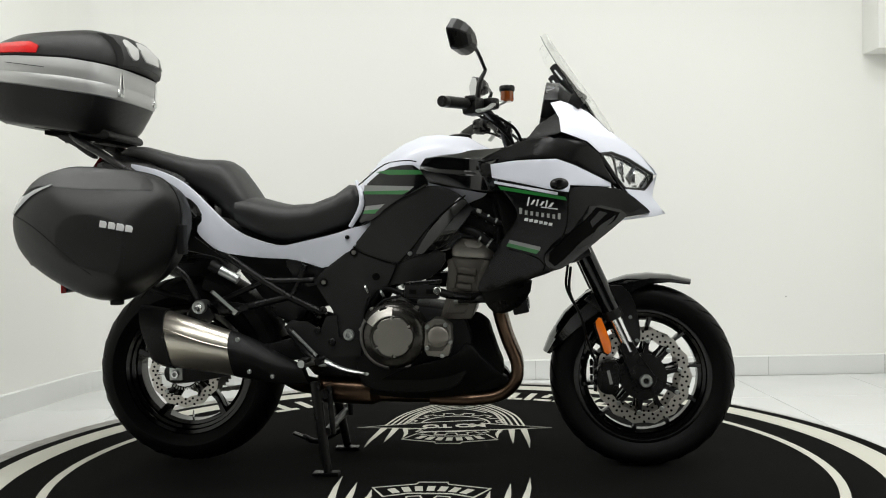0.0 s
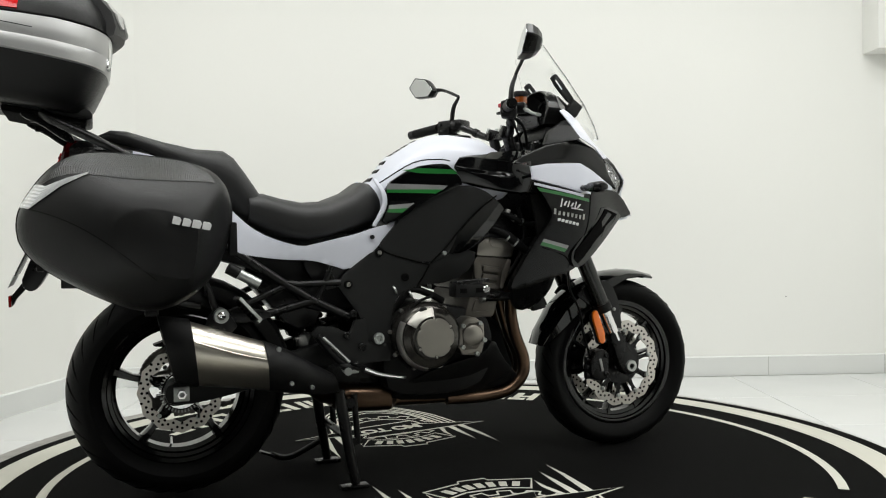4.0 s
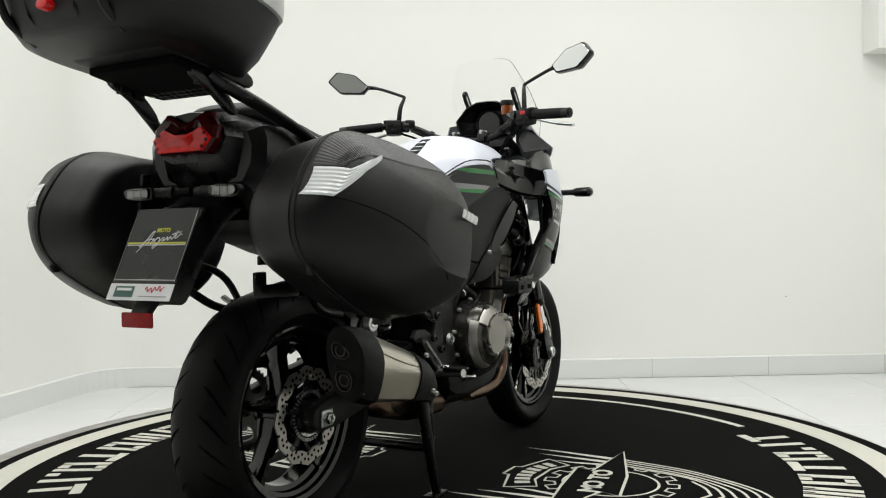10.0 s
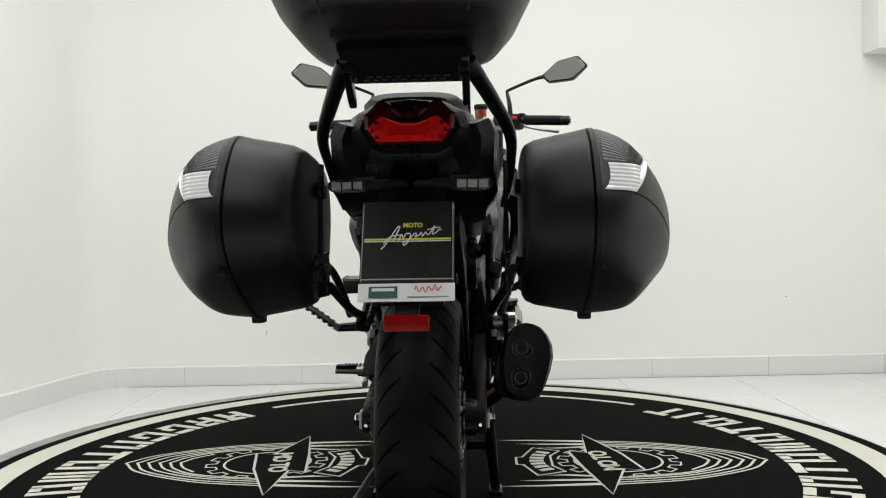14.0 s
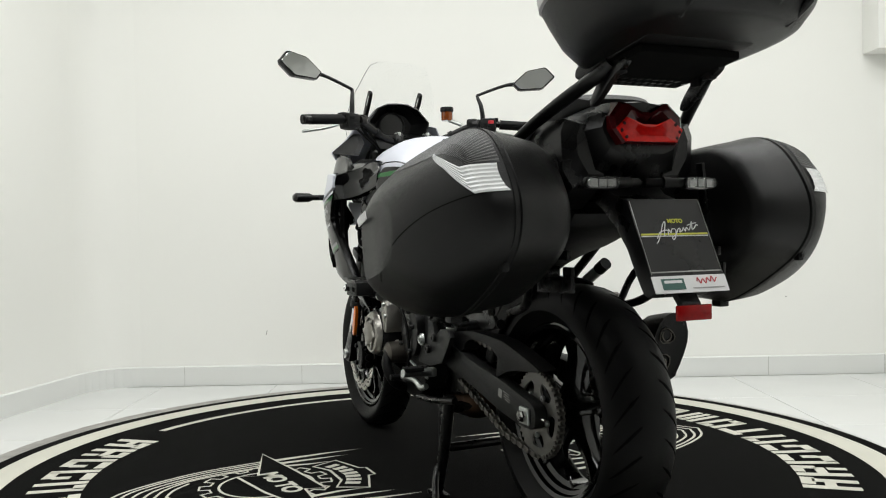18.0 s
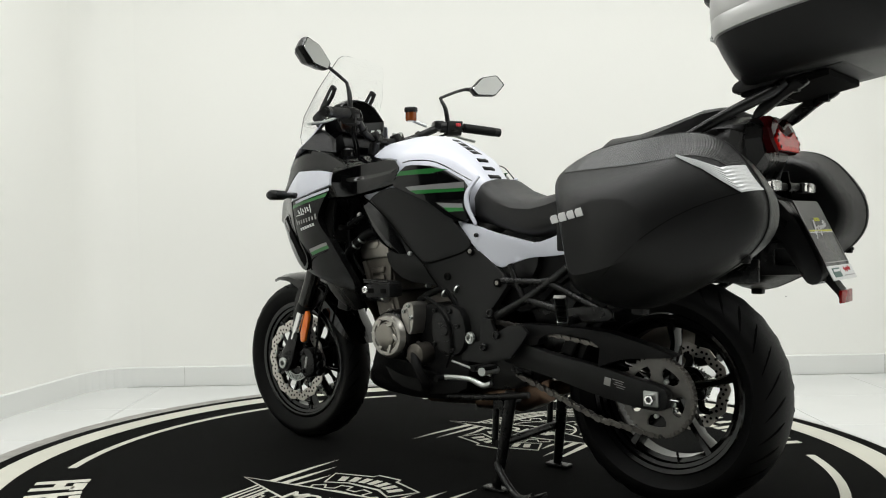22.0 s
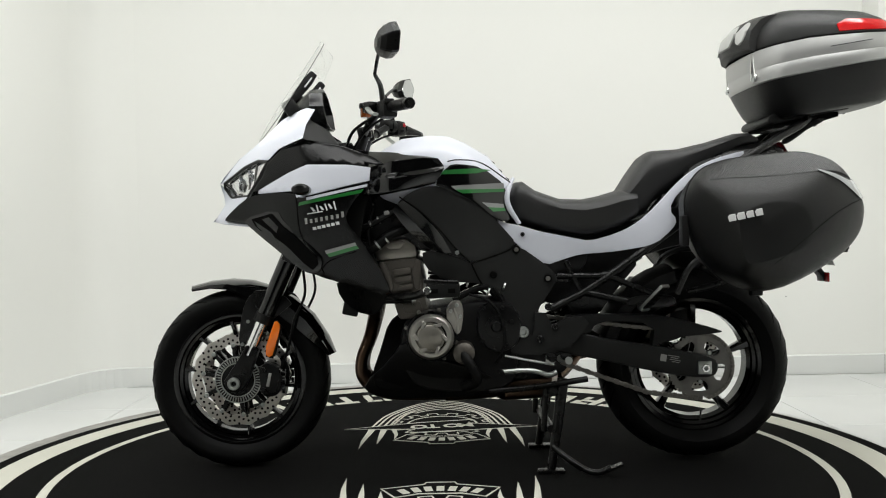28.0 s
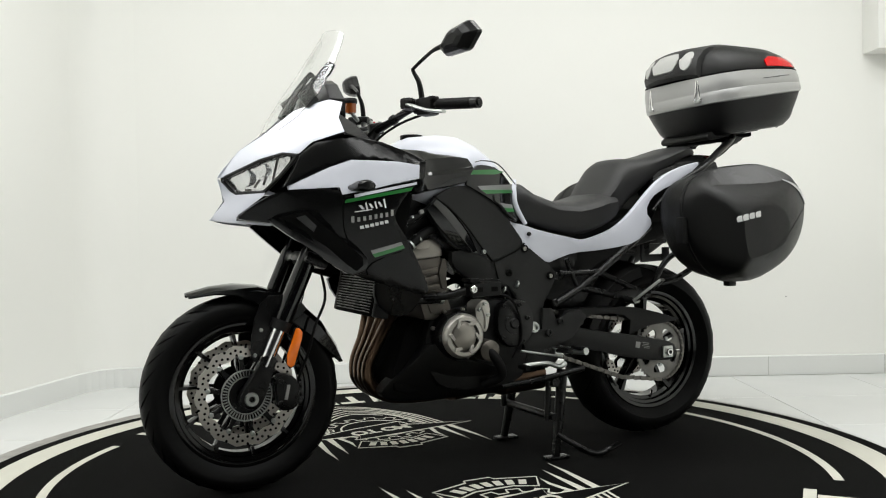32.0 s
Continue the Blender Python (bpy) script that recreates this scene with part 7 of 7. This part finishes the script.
    arm = part("rack_arm", slab(rounded([(-1.262, 1.128), (-1.255, 1.112), (-1.210, 1.094), (-1.165, 1.060), (-1.130, 1.040), (-1.120, 1.052), (-1.150, 1.088), (-1.185, 1.114), (-1.225, 1.126)], 1), s * 0.112, s * 0.128, 0.004), M_SATIN, bike, "black slender rack arm")
    for x, z in ((-1.222, 1.114), (-1.182, 1.104)):
        part("arm_post", box((x, s * 0.116, z), (0.026, 0.020, 0.030), 0.003), M_PLASTIC, arm)


# ---- luggage ----
# a lid is a bowed face cut by a lower, a top, a rear and a front plane
def lid_depth(x, z):
    u, w = x + 0.95, z - 0.8
    below = max(0.0, -0.53 * (x + 1.222) - 0.847 * (z - 0.851))
    vals = [0.566 - 0.10 * below + 0.043 * u - 0.188 * w - 1.393 * u * u - 1.016 * u * w - 2.008 * w * w, 0.164 + 0.20 * x + 0.845 * z, 1.594 - 0.138 * x - 1.352 * z, 6.065 + 3.139 * x - 2.022 * z, -1.024 - 1.619 * x + 0.286 * z]
    k, low = 0.011, min(vals)
    return low - k * math.log(sum(math.exp(-(v - low) / k) for v in vals)) + 0.004


LID_C = Vector((-0.95, 0.79))
LID_EDGE = rounded([(-1.262, 0.840), (-1.246, 0.735), (-1.10, 0.640), (-0.945, 0.572), (-0.805, 0.640), (-0.722, 0.800), (-0.752, 0.935), (-0.86, 0.990), (-1.00, 1.004), (-1.085, 1.000), (-1.165, 0.970), (-1.228, 0.910)], 2)


@functools.lru_cache(None)
def lid_reach(a, level):
    """How far from its middle the lid has the depth `level`, in the direction a."""
    lo, hi, c, s = 0.0, 0.6, math.cos(a), math.sin(a)
    for _ in range(22):
        m = (lo + hi) / 2
        if lid_depth(LID_C.x + c * m, LID_C.y + s * m) > level:
            lo = m
        else:
            hi = m
    # the seam's outline holds the lid in, less and less far out as it gets deeper
    far = lid_outline(a) * (1.0 - 0.055 * ((max(level - 0.384, 0.0)) / 0.10) ** 1.6)
    k = 0.012
    return min(lo, far) - k * math.log(1 + math.exp(-abs(lo - far) / k))


def lid_outline(a):
    d = Vector((math.cos(a), math.sin(a)))
    best = 0.0
    for p, q in zip(LID_EDGE, LID_EDGE[1:] + LID_EDGE[:1]):
        p, q = p - LID_C, q - LID_C
        den = d.x * (q.y - p.y) - d.y * (q.x - p.x)
        if abs(den) < 1e-9:
            continue
        t = (p.x * (q.y - p.y) - p.y * (q.x - p.x)) / den
        u = (p.x * d.y - p.y * d.x) / den
        if t > 0 and -1e-6 <= u <= 1 + 1e-6:
            best = max(best, t)
    return best


def lid_point(s, a, level, lift=0.0):
    r = lid_reach(round(a, 5), round(level, 5)) + lift
    return (LID_C.x + math.cos(a) * r, s * (level + lift * 0.8), LID_C.y + math.sin(a) * r)


def lid_angle(x, z):
    return math.atan2(z - LID_C.y, x - LID_C.x) % (2 * math.pi)


def pannier(s):
    pn = tagged(new("pannier"), "grained black hard pannier hung on the side of the motorcycle", "pannier", "pannier pair")
    count = 144
    turn = [2 * math.pi * k / count for k in range(count)]

    def ring(level, y=None, fx=1.0, fz=1.0, dz=0.0, lift=0.0):
        return [(LID_C.x + (p[0] - LID_C.x) * fx, s * (y or level), LID_C.y + dz + (p[2] - LID_C.y) * fz) for p in (lid_point(s, a, level, lift) for a in turn)]
    part("inner_shell", loft([ring(0.384, 0.236, 0.86, 0.80), ring(0.384, 0.242, 0.90, 0.85), ring(0.384, 0.262, 0.935, 0.90), ring(0.384, 0.31, 0.965, 0.945), ring(0.384, 0.345, 0.985, 0.975), ring(0.384, 0.368, 1.0, 1.0), ring(0.384, 0.372, 0.985, 0.985)]), M_CASE, pn)
    part("seam_band", loft([ring(0.384, 0.371, 0.99, 0.99), ring(0.384, 0.374, 1.008, 1.008), ring(0.384, 0.384, 1.010, 1.010), ring(0.384, 0.387, 0.985, 0.985)]), M_PLASTIC, pn)
    levels = [0.384, 0.388, 0.396, 0.405, 0.415, 0.425, 0.435, 0.445, 0.455, 0.465, 0.475, 0.485, 0.495, 0.505, 0.515, 0.524, 0.532, 0.539, 0.545, 0.550, 0.554, 0.557]
    part("lid", loft([ring(v) for v in levels]), M_CASE, pn, smooth=30)

    def patch(name, quads, mat, label, lift, rows, cols, rib, slant=0):
        """Ribbed trim on the lid: quads of (angle, depth) corners."""
        bm = bmesh.new()
        for q in quads:
            grid = []
            for i in range(rows + 1):
                line = []
                for j in range(cols + 1):
                    u, v = i / rows, j / cols
                    at = [(q[0][n] * (1 - v) + q[1][n] * v) * (1 - u) + (q[3][n] * (1 - v) + q[2][n] * v) * u for n in (0, 1)]
                    line.append(bm.verts.new(lid_point(s, at[0], at[1], lift + rib * ((i + (j if slant else 0)) % 2))))
                grid.append(line)
            for g0, g1 in zip(grid, grid[1:]):
                for j in range(cols):
                    bm.faces.new((g0[j], g0[j + 1], g1[j + 1], g1[j]))
        bmesh.ops.recalc_face_normals(bm, faces=bm.faces[:])
        return part(name, bm, mat, pn, label, 12)
    def on_lid(x, z, lift=0.0):
        a, r, lo, hi = lid_angle(x, z), (Vector((x, z)) - LID_C).length, 0.386, 0.556
        for _ in range(12):
            m = (lo + hi) / 2
            lo, hi = (m, hi) if lid_reach(round(a, 5), round(m, 5)) > r else (lo, m)
        k = 1 + lift / r
        return (LID_C.x + (x - LID_C.x) * k, s * (lo + lift), LID_C.y + (z - LID_C.y) * k)
    ref = bmesh.new()
    for q in (((-1.246, 0.857), (-1.222, 0.851), (-1.182, 0.905), (-1.210, 0.912)), ((-1.222, 0.851), (-1.150, 0.903), (-1.135, 0.924), (-1.182, 0.905)), ((-1.150, 0.903), (-1.088, 0.934), (-1.086, 0.938), (-1.135, 0.924))):
        grid = []
        for i in range(15):
            u = i / 14
            a0, a1 = Vector(q[0]).lerp(Vector(q[3]), u), Vector(q[1]).lerp(Vector(q[2]), u)
            grid.append([ref.verts.new(on_lid(*a0.lerp(a1, v / 6), 0.0022 + 0.0009 * (i % 2))) for v in range(7)])
        for g0, g1 in zip(grid, grid[1:]):
            for v in range(6):
                ref.faces.new((g0[v], g0[v + 1], g1[v + 1], g1[v]))
    bmesh.ops.recalc_face_normals(ref, faces=ref.faces[:])
    part("reflector", ref, M_REFLECT, pn, "pale ribbed reflector", 12)
    # thin black line drawn on the lid for the shade along its crease
    crease_shade = []
    for k in range(15):
        u = k / 14
        x, z = -1.222 + 0.282 * u, 0.851 - 0.177 * u + 0.030 * math.sin(math.pi * u) * (1 - u * 0.4)
        lo, hi, a = 0.39, 0.556, lid_angle(x, z)
        for _ in range(12):
            m = (lo + hi) / 2
            lo, hi = (m, hi) if lid_reach(round(a, 5), m) > (Vector((x, z)) - LID_C).length else (lo, m)
        crease_shade.append((x, s * (lo + 0.0004), z))
    part("crease_shade", tube(crease_shade, 0.0010, 6, 1), M_MAT, pn)
    shoulder = [(lid_angle(x, z), y) for x, y, z in ((-1.187, 0.456, 0.907), (-1.135, 0.474, 0.925), (-1.085, 0.484, 0.939), (-1.02, 0.487, 0.946), (-0.95, 0.484, 0.947), (-0.88, 0.478, 0.940), (-0.82, 0.470, 0.926), (-0.785, 0.462, 0.914))]
    edge = [(lid_angle(-1.2056, 0.910) - 0.01, 0.392), (2.25, 0.392), (1.98, 0.392), (1.75, 0.392), (1.50, 0.392), (1.25, 0.392), (1.02, 0.400), (0.80, 0.43)]
    patch("ribbed_trim", [(e0, h0, h1, e1) for e0, h0, e1, h1 in zip(edge, shoulder, edge[1:], shoulder[1:])], M_CARBON, "ribbed black trim on the lid", 0.0006, 26, 4, 0.0009)
    b = bmesh.new()
    for k, (w, h) in enumerate(((0.021, 0.019), (0.021, 0.019), (0.023, 0.020), (0.022, 0.019))):
        u = -0.037 + 0.0245 * k
        joined(b, slab([(u - w / 2 + 0.001, -h / 2), (u + w / 2 - 0.001, -h / 2), (u + w / 2 + 0.001, h * 0.2), (u + w * 0.3, h / 2), (u - w / 2 + 0.002, h / 2)], -0.0012, 0.0012, 0.0006, 1))
    b.transform(Matrix.Translation((-0.857, s * (lid_depth(-0.857, 0.811) + 0.0025), 0.811)) @ Matrix.Rotation(radians(-s * 7.5), 4, "Z") @ Matrix.Rotation(radians(11), 4, "Y") @ Matrix.Rotation(radians(-s * 10), 4, "X"))
    part("badge", b, M_LETTER, pn, "raised pale maker's badge")
    part("hinge", box((-0.945, s * 0.378, 0.583), (0.034, 0.030, 0.018), 0.005), M_PLASTIC, pn)
    part("latch", box((-0.735, s * 0.378, 0.77), (0.022, 0.04, 0.09), 0.006), M_PLASTIC, pn)
    part("mount_block", box((-0.98, s * 0.238, 0.70), (0.09, 0.028, 0.045), 0.006), M_PLASTIC, pn)
    part("mount_block", box((-0.92, s * 0.238, 0.88), (0.10, 0.028, 0.035), 0.006), M_PLASTIC, pn)
    part("lid_catch", box((-1.205, s * 0.384, 0.711), (0.018, 0.016, 0.026), 0.004), M_PLASTIC, pn)
    part("catch_screw", tube([(-1.212, s * 0.386, 0.711), (-1.217, s * 0.386, 0.711)], 0.005, 10, 1), M_DARKM, pn)
    return pn


for s in (-1, 1):
    TURNING.append(pannier(s))

tc = tagged(new("top_case"), "large black top case with a silver band and padded backrest", "top case")
TOP = pose(-1.313, 0, 1.152, 0, 8.7, 0)


def case_ring(z, fx, fy, dx=0.0):
    """A rounded plan outline of the case at a height: the front is blunter than the rear."""
    plan = [(0.285, 0.090), (0.266, 0.185), (0.208, 0.255), (0.0, 0.288), (-0.150, 0.268), (-0.235, 0.220), (-0.285, 0.120)]
    ring = rounded([(x, y) for x, y in plan] + [(x, -y) for x, y in reversed(plan)], 2)
    out = []
    for p in ring:
        x = dx + p.x * ((0.35 + 0.65 * fx) if p.x > 0 else fx) * (0.945 if p.x > 0 else 0.795)
        # band and lid get lower towards the rear
        drop = max(z - 0.122, 0.0) * 0.30 * max(0.12 - x, 0.0) / 0.36
        out.append(tuple(TOP @ Vector((x, p.y * fy * 0.97, z - drop))))
    return out


part("tub", loft([case_ring(0.0, 0.66, 0.66), case_ring(0.006, 0.74, 0.735), case_ring(0.04, 0.85, 0.84), case_ring(0.09, 0.94, 0.93), case_ring(0.125, 0.99, 0.985), case_ring(0.128, 0.97, 0.97)]), M_CASE, tc, "grained black tub")
bd = part("band", loft([case_ring(0.122, 0.985, 0.98), case_ring(0.126, 1.005, 1.003), case_ring(0.142, 1.012, 1.01), case_ring(0.164, 1.008, 1.006), case_ring(0.167, 1.002, 1.0), case_ring(0.170, 1.006, 1.004), case_ring(0.200, 0.998, 0.996), case_ring(0.226, 0.978, 0.975), case_ring(0.229, 0.95, 0.95)]), M_SILVERCASE, tc, "silver band with a groove")
part("lid", loft([case_ring(0.226, 0.955, 0.955), case_ring(0.236, 0.958, 0.952), case_ring(0.266, 0.930, 0.910), case_ring(0.302, 0.84, 0.80), case_ring(0.330, 0.70, 0.66), case_ring(0.345, 0.50, 0.48), case_ring(0.351, 0.25, 0.25)]), M_CASE, tc, "grained black lid")
part("seal", loft([case_ring(0.224, 0.972, 0.972), case_ring(0.2285, 0.982, 0.980), case_ring(0.233, 0.968, 0.966)]), M_MAT, bd)
for s in (-1, 1):
    # red reflectors round the rear corners of the lid
    levels = [case_ring(z, np.interp(z, (0.236, 0.266, 0.302), (0.958, 0.930, 0.840)) + 0.014, np.interp(z, (0.236, 0.266, 0.302), (0.952, 0.910, 0.800)) + 0.014) for z in (0.240, 0.252, 0.264, 0.276, 0.286)]
    inv = TOP.inverted()
    along = [inv @ Vector(p) for p in levels[0]]
    ks = [k for k in range(len(along)) if along[k].x < 0.050 and s * along[k].y > 0.05]
    red = bmesh.new()
    grid = []
    for i in range(9):
        line = []
        for k in ks:
            # the reflector's front end slants back
            h = i / 8 * min(max((0.055 - along[k].x) / 0.05, 0.05), 1.0) * 4
            j = min(int(h), 3)
            line.append(red.verts.new(Vector(levels[j][k]).lerp(Vector(levels[j + 1][k]), h - j)))
        grid.append(line)
    for g0, g1 in zip(grid, grid[1:]):
        for k in range(len(ks) - 1):
            red.faces.new((g0[k], g0[k + 1], g1[k + 1], g1[k]))
    bmesh.ops.recalc_face_normals(red, faces=red.faces[:])
    bmesh.ops.solidify(red, geom=red.faces[:], thickness=0.003)
    part("red_reflector", red, M_RED, tc, "red reflector on the lid")
    hook = part("latch_wire", tube([TOP @ Vector(p) for p in ((0.250, s * 0.132, 0.228), (0.258, s * 0.130, 0.205), (0.266, s * 0.124, 0.150), (0.266, s * 0.118, 0.140), (0.262, s * 0.146, 0.140), (0.260, s * 0.142, 0.160), (0.255, s * 0.138, 0.205), (0.248, s * 0.136, 0.228))], 0.0042, 8, 3), M_CHROME, tc, "bright wire latch")
    part("latch_foot", box(TOP @ Vector((0.262, s * 0.132, 0.140)), (0.014, 0.030, 0.012), 0.003, (0, 9.5, 0)), M_ALU, hook)
    part("latch_head", box(TOP @ Vector((0.246, s * 0.134, 0.230)), (0.018, 0.024, 0.012), 0.003, (0, 9.5, 0)), M_PLASTIC, hook)
# padded backrest over the front of the lid
rows = []
for k in range(13):
    u = -1 + 2 * k / 12
    y = 0.150 * u
    back = 0.024 * u * u
    rows.append([tuple(TOP @ Vector((x - back * 1.3, y, z - 0.012 * abs(u) ** 3))) for x, z in ((0.240, 0.232), (0.280, 0.236), (0.297, 0.248), (0.299, 0.272), (0.284, 0.308), (0.250, 0.337), (0.220, 0.346), (0.196, 0.344), (0.188, 0.332), (0.196, 0.280), (0.206, 0.245))])
br = part("backrest", loft(rows), M_SEAT, tc, "padded black backrest")
for y, w in ((0.106, 0.024), (0.0, 0.070), (-0.106, 0.024)):
    rows = []
    for k in range(9):
        u = -1 + 2 * k / 8
        yy = y + w * u
        uu = yy / 0.150
        back = 0.024 * uu * uu * 1.3
        h = 0.038 * max(1 - abs(u) ** (2 if w < 0.05 else 8) * 0.97, 0.02) ** 0.5
        rows.append([tuple(TOP @ Vector((x - back, yy, z - 0.012 * abs(uu) ** 3))) for x, z in ((0.279 - h * 0.72, 0.303 + h * 0.68), (0.2835 - h * 0.72, 0.3075 + h * 0.68), (0.2905, 0.3065), (0.291 + h * 0.36, 0.303 - h * 0.90), (0.285 + h * 0.36, 0.300 - h * 0.90))])
    part("pad", loft(rows), M_PAD, br, "pale grey pad")
part("script_bar", tube([TOP @ Vector((x, -0.2785, 0.186)) for x in (-0.06, 0.07)], 0.0012, 6, 1), M_DARKM, bd)
part("script_bar", tube([TOP @ Vector((x, 0.2785, 0.186)) for x in (-0.06, 0.07)], 0.0012, 6, 1), M_DARKM, bd)
# lock panel with a red button at the rear of the tub
lock = part("lock_panel", loft([[tuple(TOP @ Vector((x - d, y * f, z))) for y, x, z in ((-0.062, -0.160, 0.004), (0.062, -0.160, 0.004), (0.070, -0.190, 0.030), (0.074, -0.206, 0.080), (-0.074, -0.206, 0.080), (-0.070, -0.190, 0.030))] for d, f in ((-0.03, 1.0), (-0.004, 1.0), (-0.001, 0.94))]), M_CASE, tc, "raised black lock panel", 20)
part("button", loft([[tuple(TOP @ Vector((-0.192 - d, 0.018 * f * math.cos(a), 0.040 + 0.011 * f * math.sin(a)))) for a in (2 * math.pi * k / 20 for k in range(20))] for d, f in ((0.0, 1.0), (0.014, 1.0), (0.018, 0.86), (0.019, 0.4))]), M_RED, lock, "red lock button")
for s in (-1, 1):
    part("tub_ridge", tube([TOP @ Vector(p) for p in ((-0.120, s * 0.128, 0.002), (-0.178, s * 0.136, 0.030), (-0.205, s * 0.140, 0.075), (-0.212, s * 0.140, 0.105))], [0.006, 0.009, 0.008, 0.004], 8, 4), M_CASE, tc)
# mounting plates between the case and the rack
mp = part("mount_plate", slab(rounded([(-1.076, 1.108), (-1.074, 1.128), (-1.094, 1.142), (-1.150, 1.160), (-1.352, 1.184), (-1.352, 1.154), (-1.270, 1.143), (-1.11, 1.110)], 1), -0.134, 0.134, 0.006), M_PLASTIC, tc, "black mounting plate")
lower = part("lower_plate", slab([(-1.095, 1.100), (-1.095, 1.116), (-1.306, 1.146), (-1.306, 1.130), (-1.18, 1.106)], -0.125, 0.125, 0.003), M_MAT, tc, "black ribbed underside")
grille = bmesh.new()
for i in range(6):
    for j in range(9):
        x = -1.115 - 0.022 * i
        z = 1.1000 + max(0.0, -1.15 - x) * 0.171 + (x + 1.055) * -0.060
        joined(grille, box((x, -0.080 + 0.020 * j + 0.010 * (i % 2), z - 0.003), (0.014, 0.013, 0.004), 0.001, (0, 4, 0), 1))
part("grille", grille, M_PLASTIC, lower, "small raised blocks")["kind"] = "stuff"
for s in (-1, 1):
    part("plate_bolt", lathe([(0.0, -0.006), (0.007, -0.006), (0.008, 0.0), (0.008, 0.004)], 12, "z", (-1.14, s * 0.114, 1.108)), M_DARKM, mp)
TURNING.append(tc)


# ---- what moves ----
def motions():
    rows = [(t, pose(0, 0, 0, 0, 0, a)) for t, a in TURN]
    for thing in TURNING:
        walk(thing, rows if thing is mat else [(t, m @ pose(0, -0.0085, 0)) for t, m in rows])


motions()
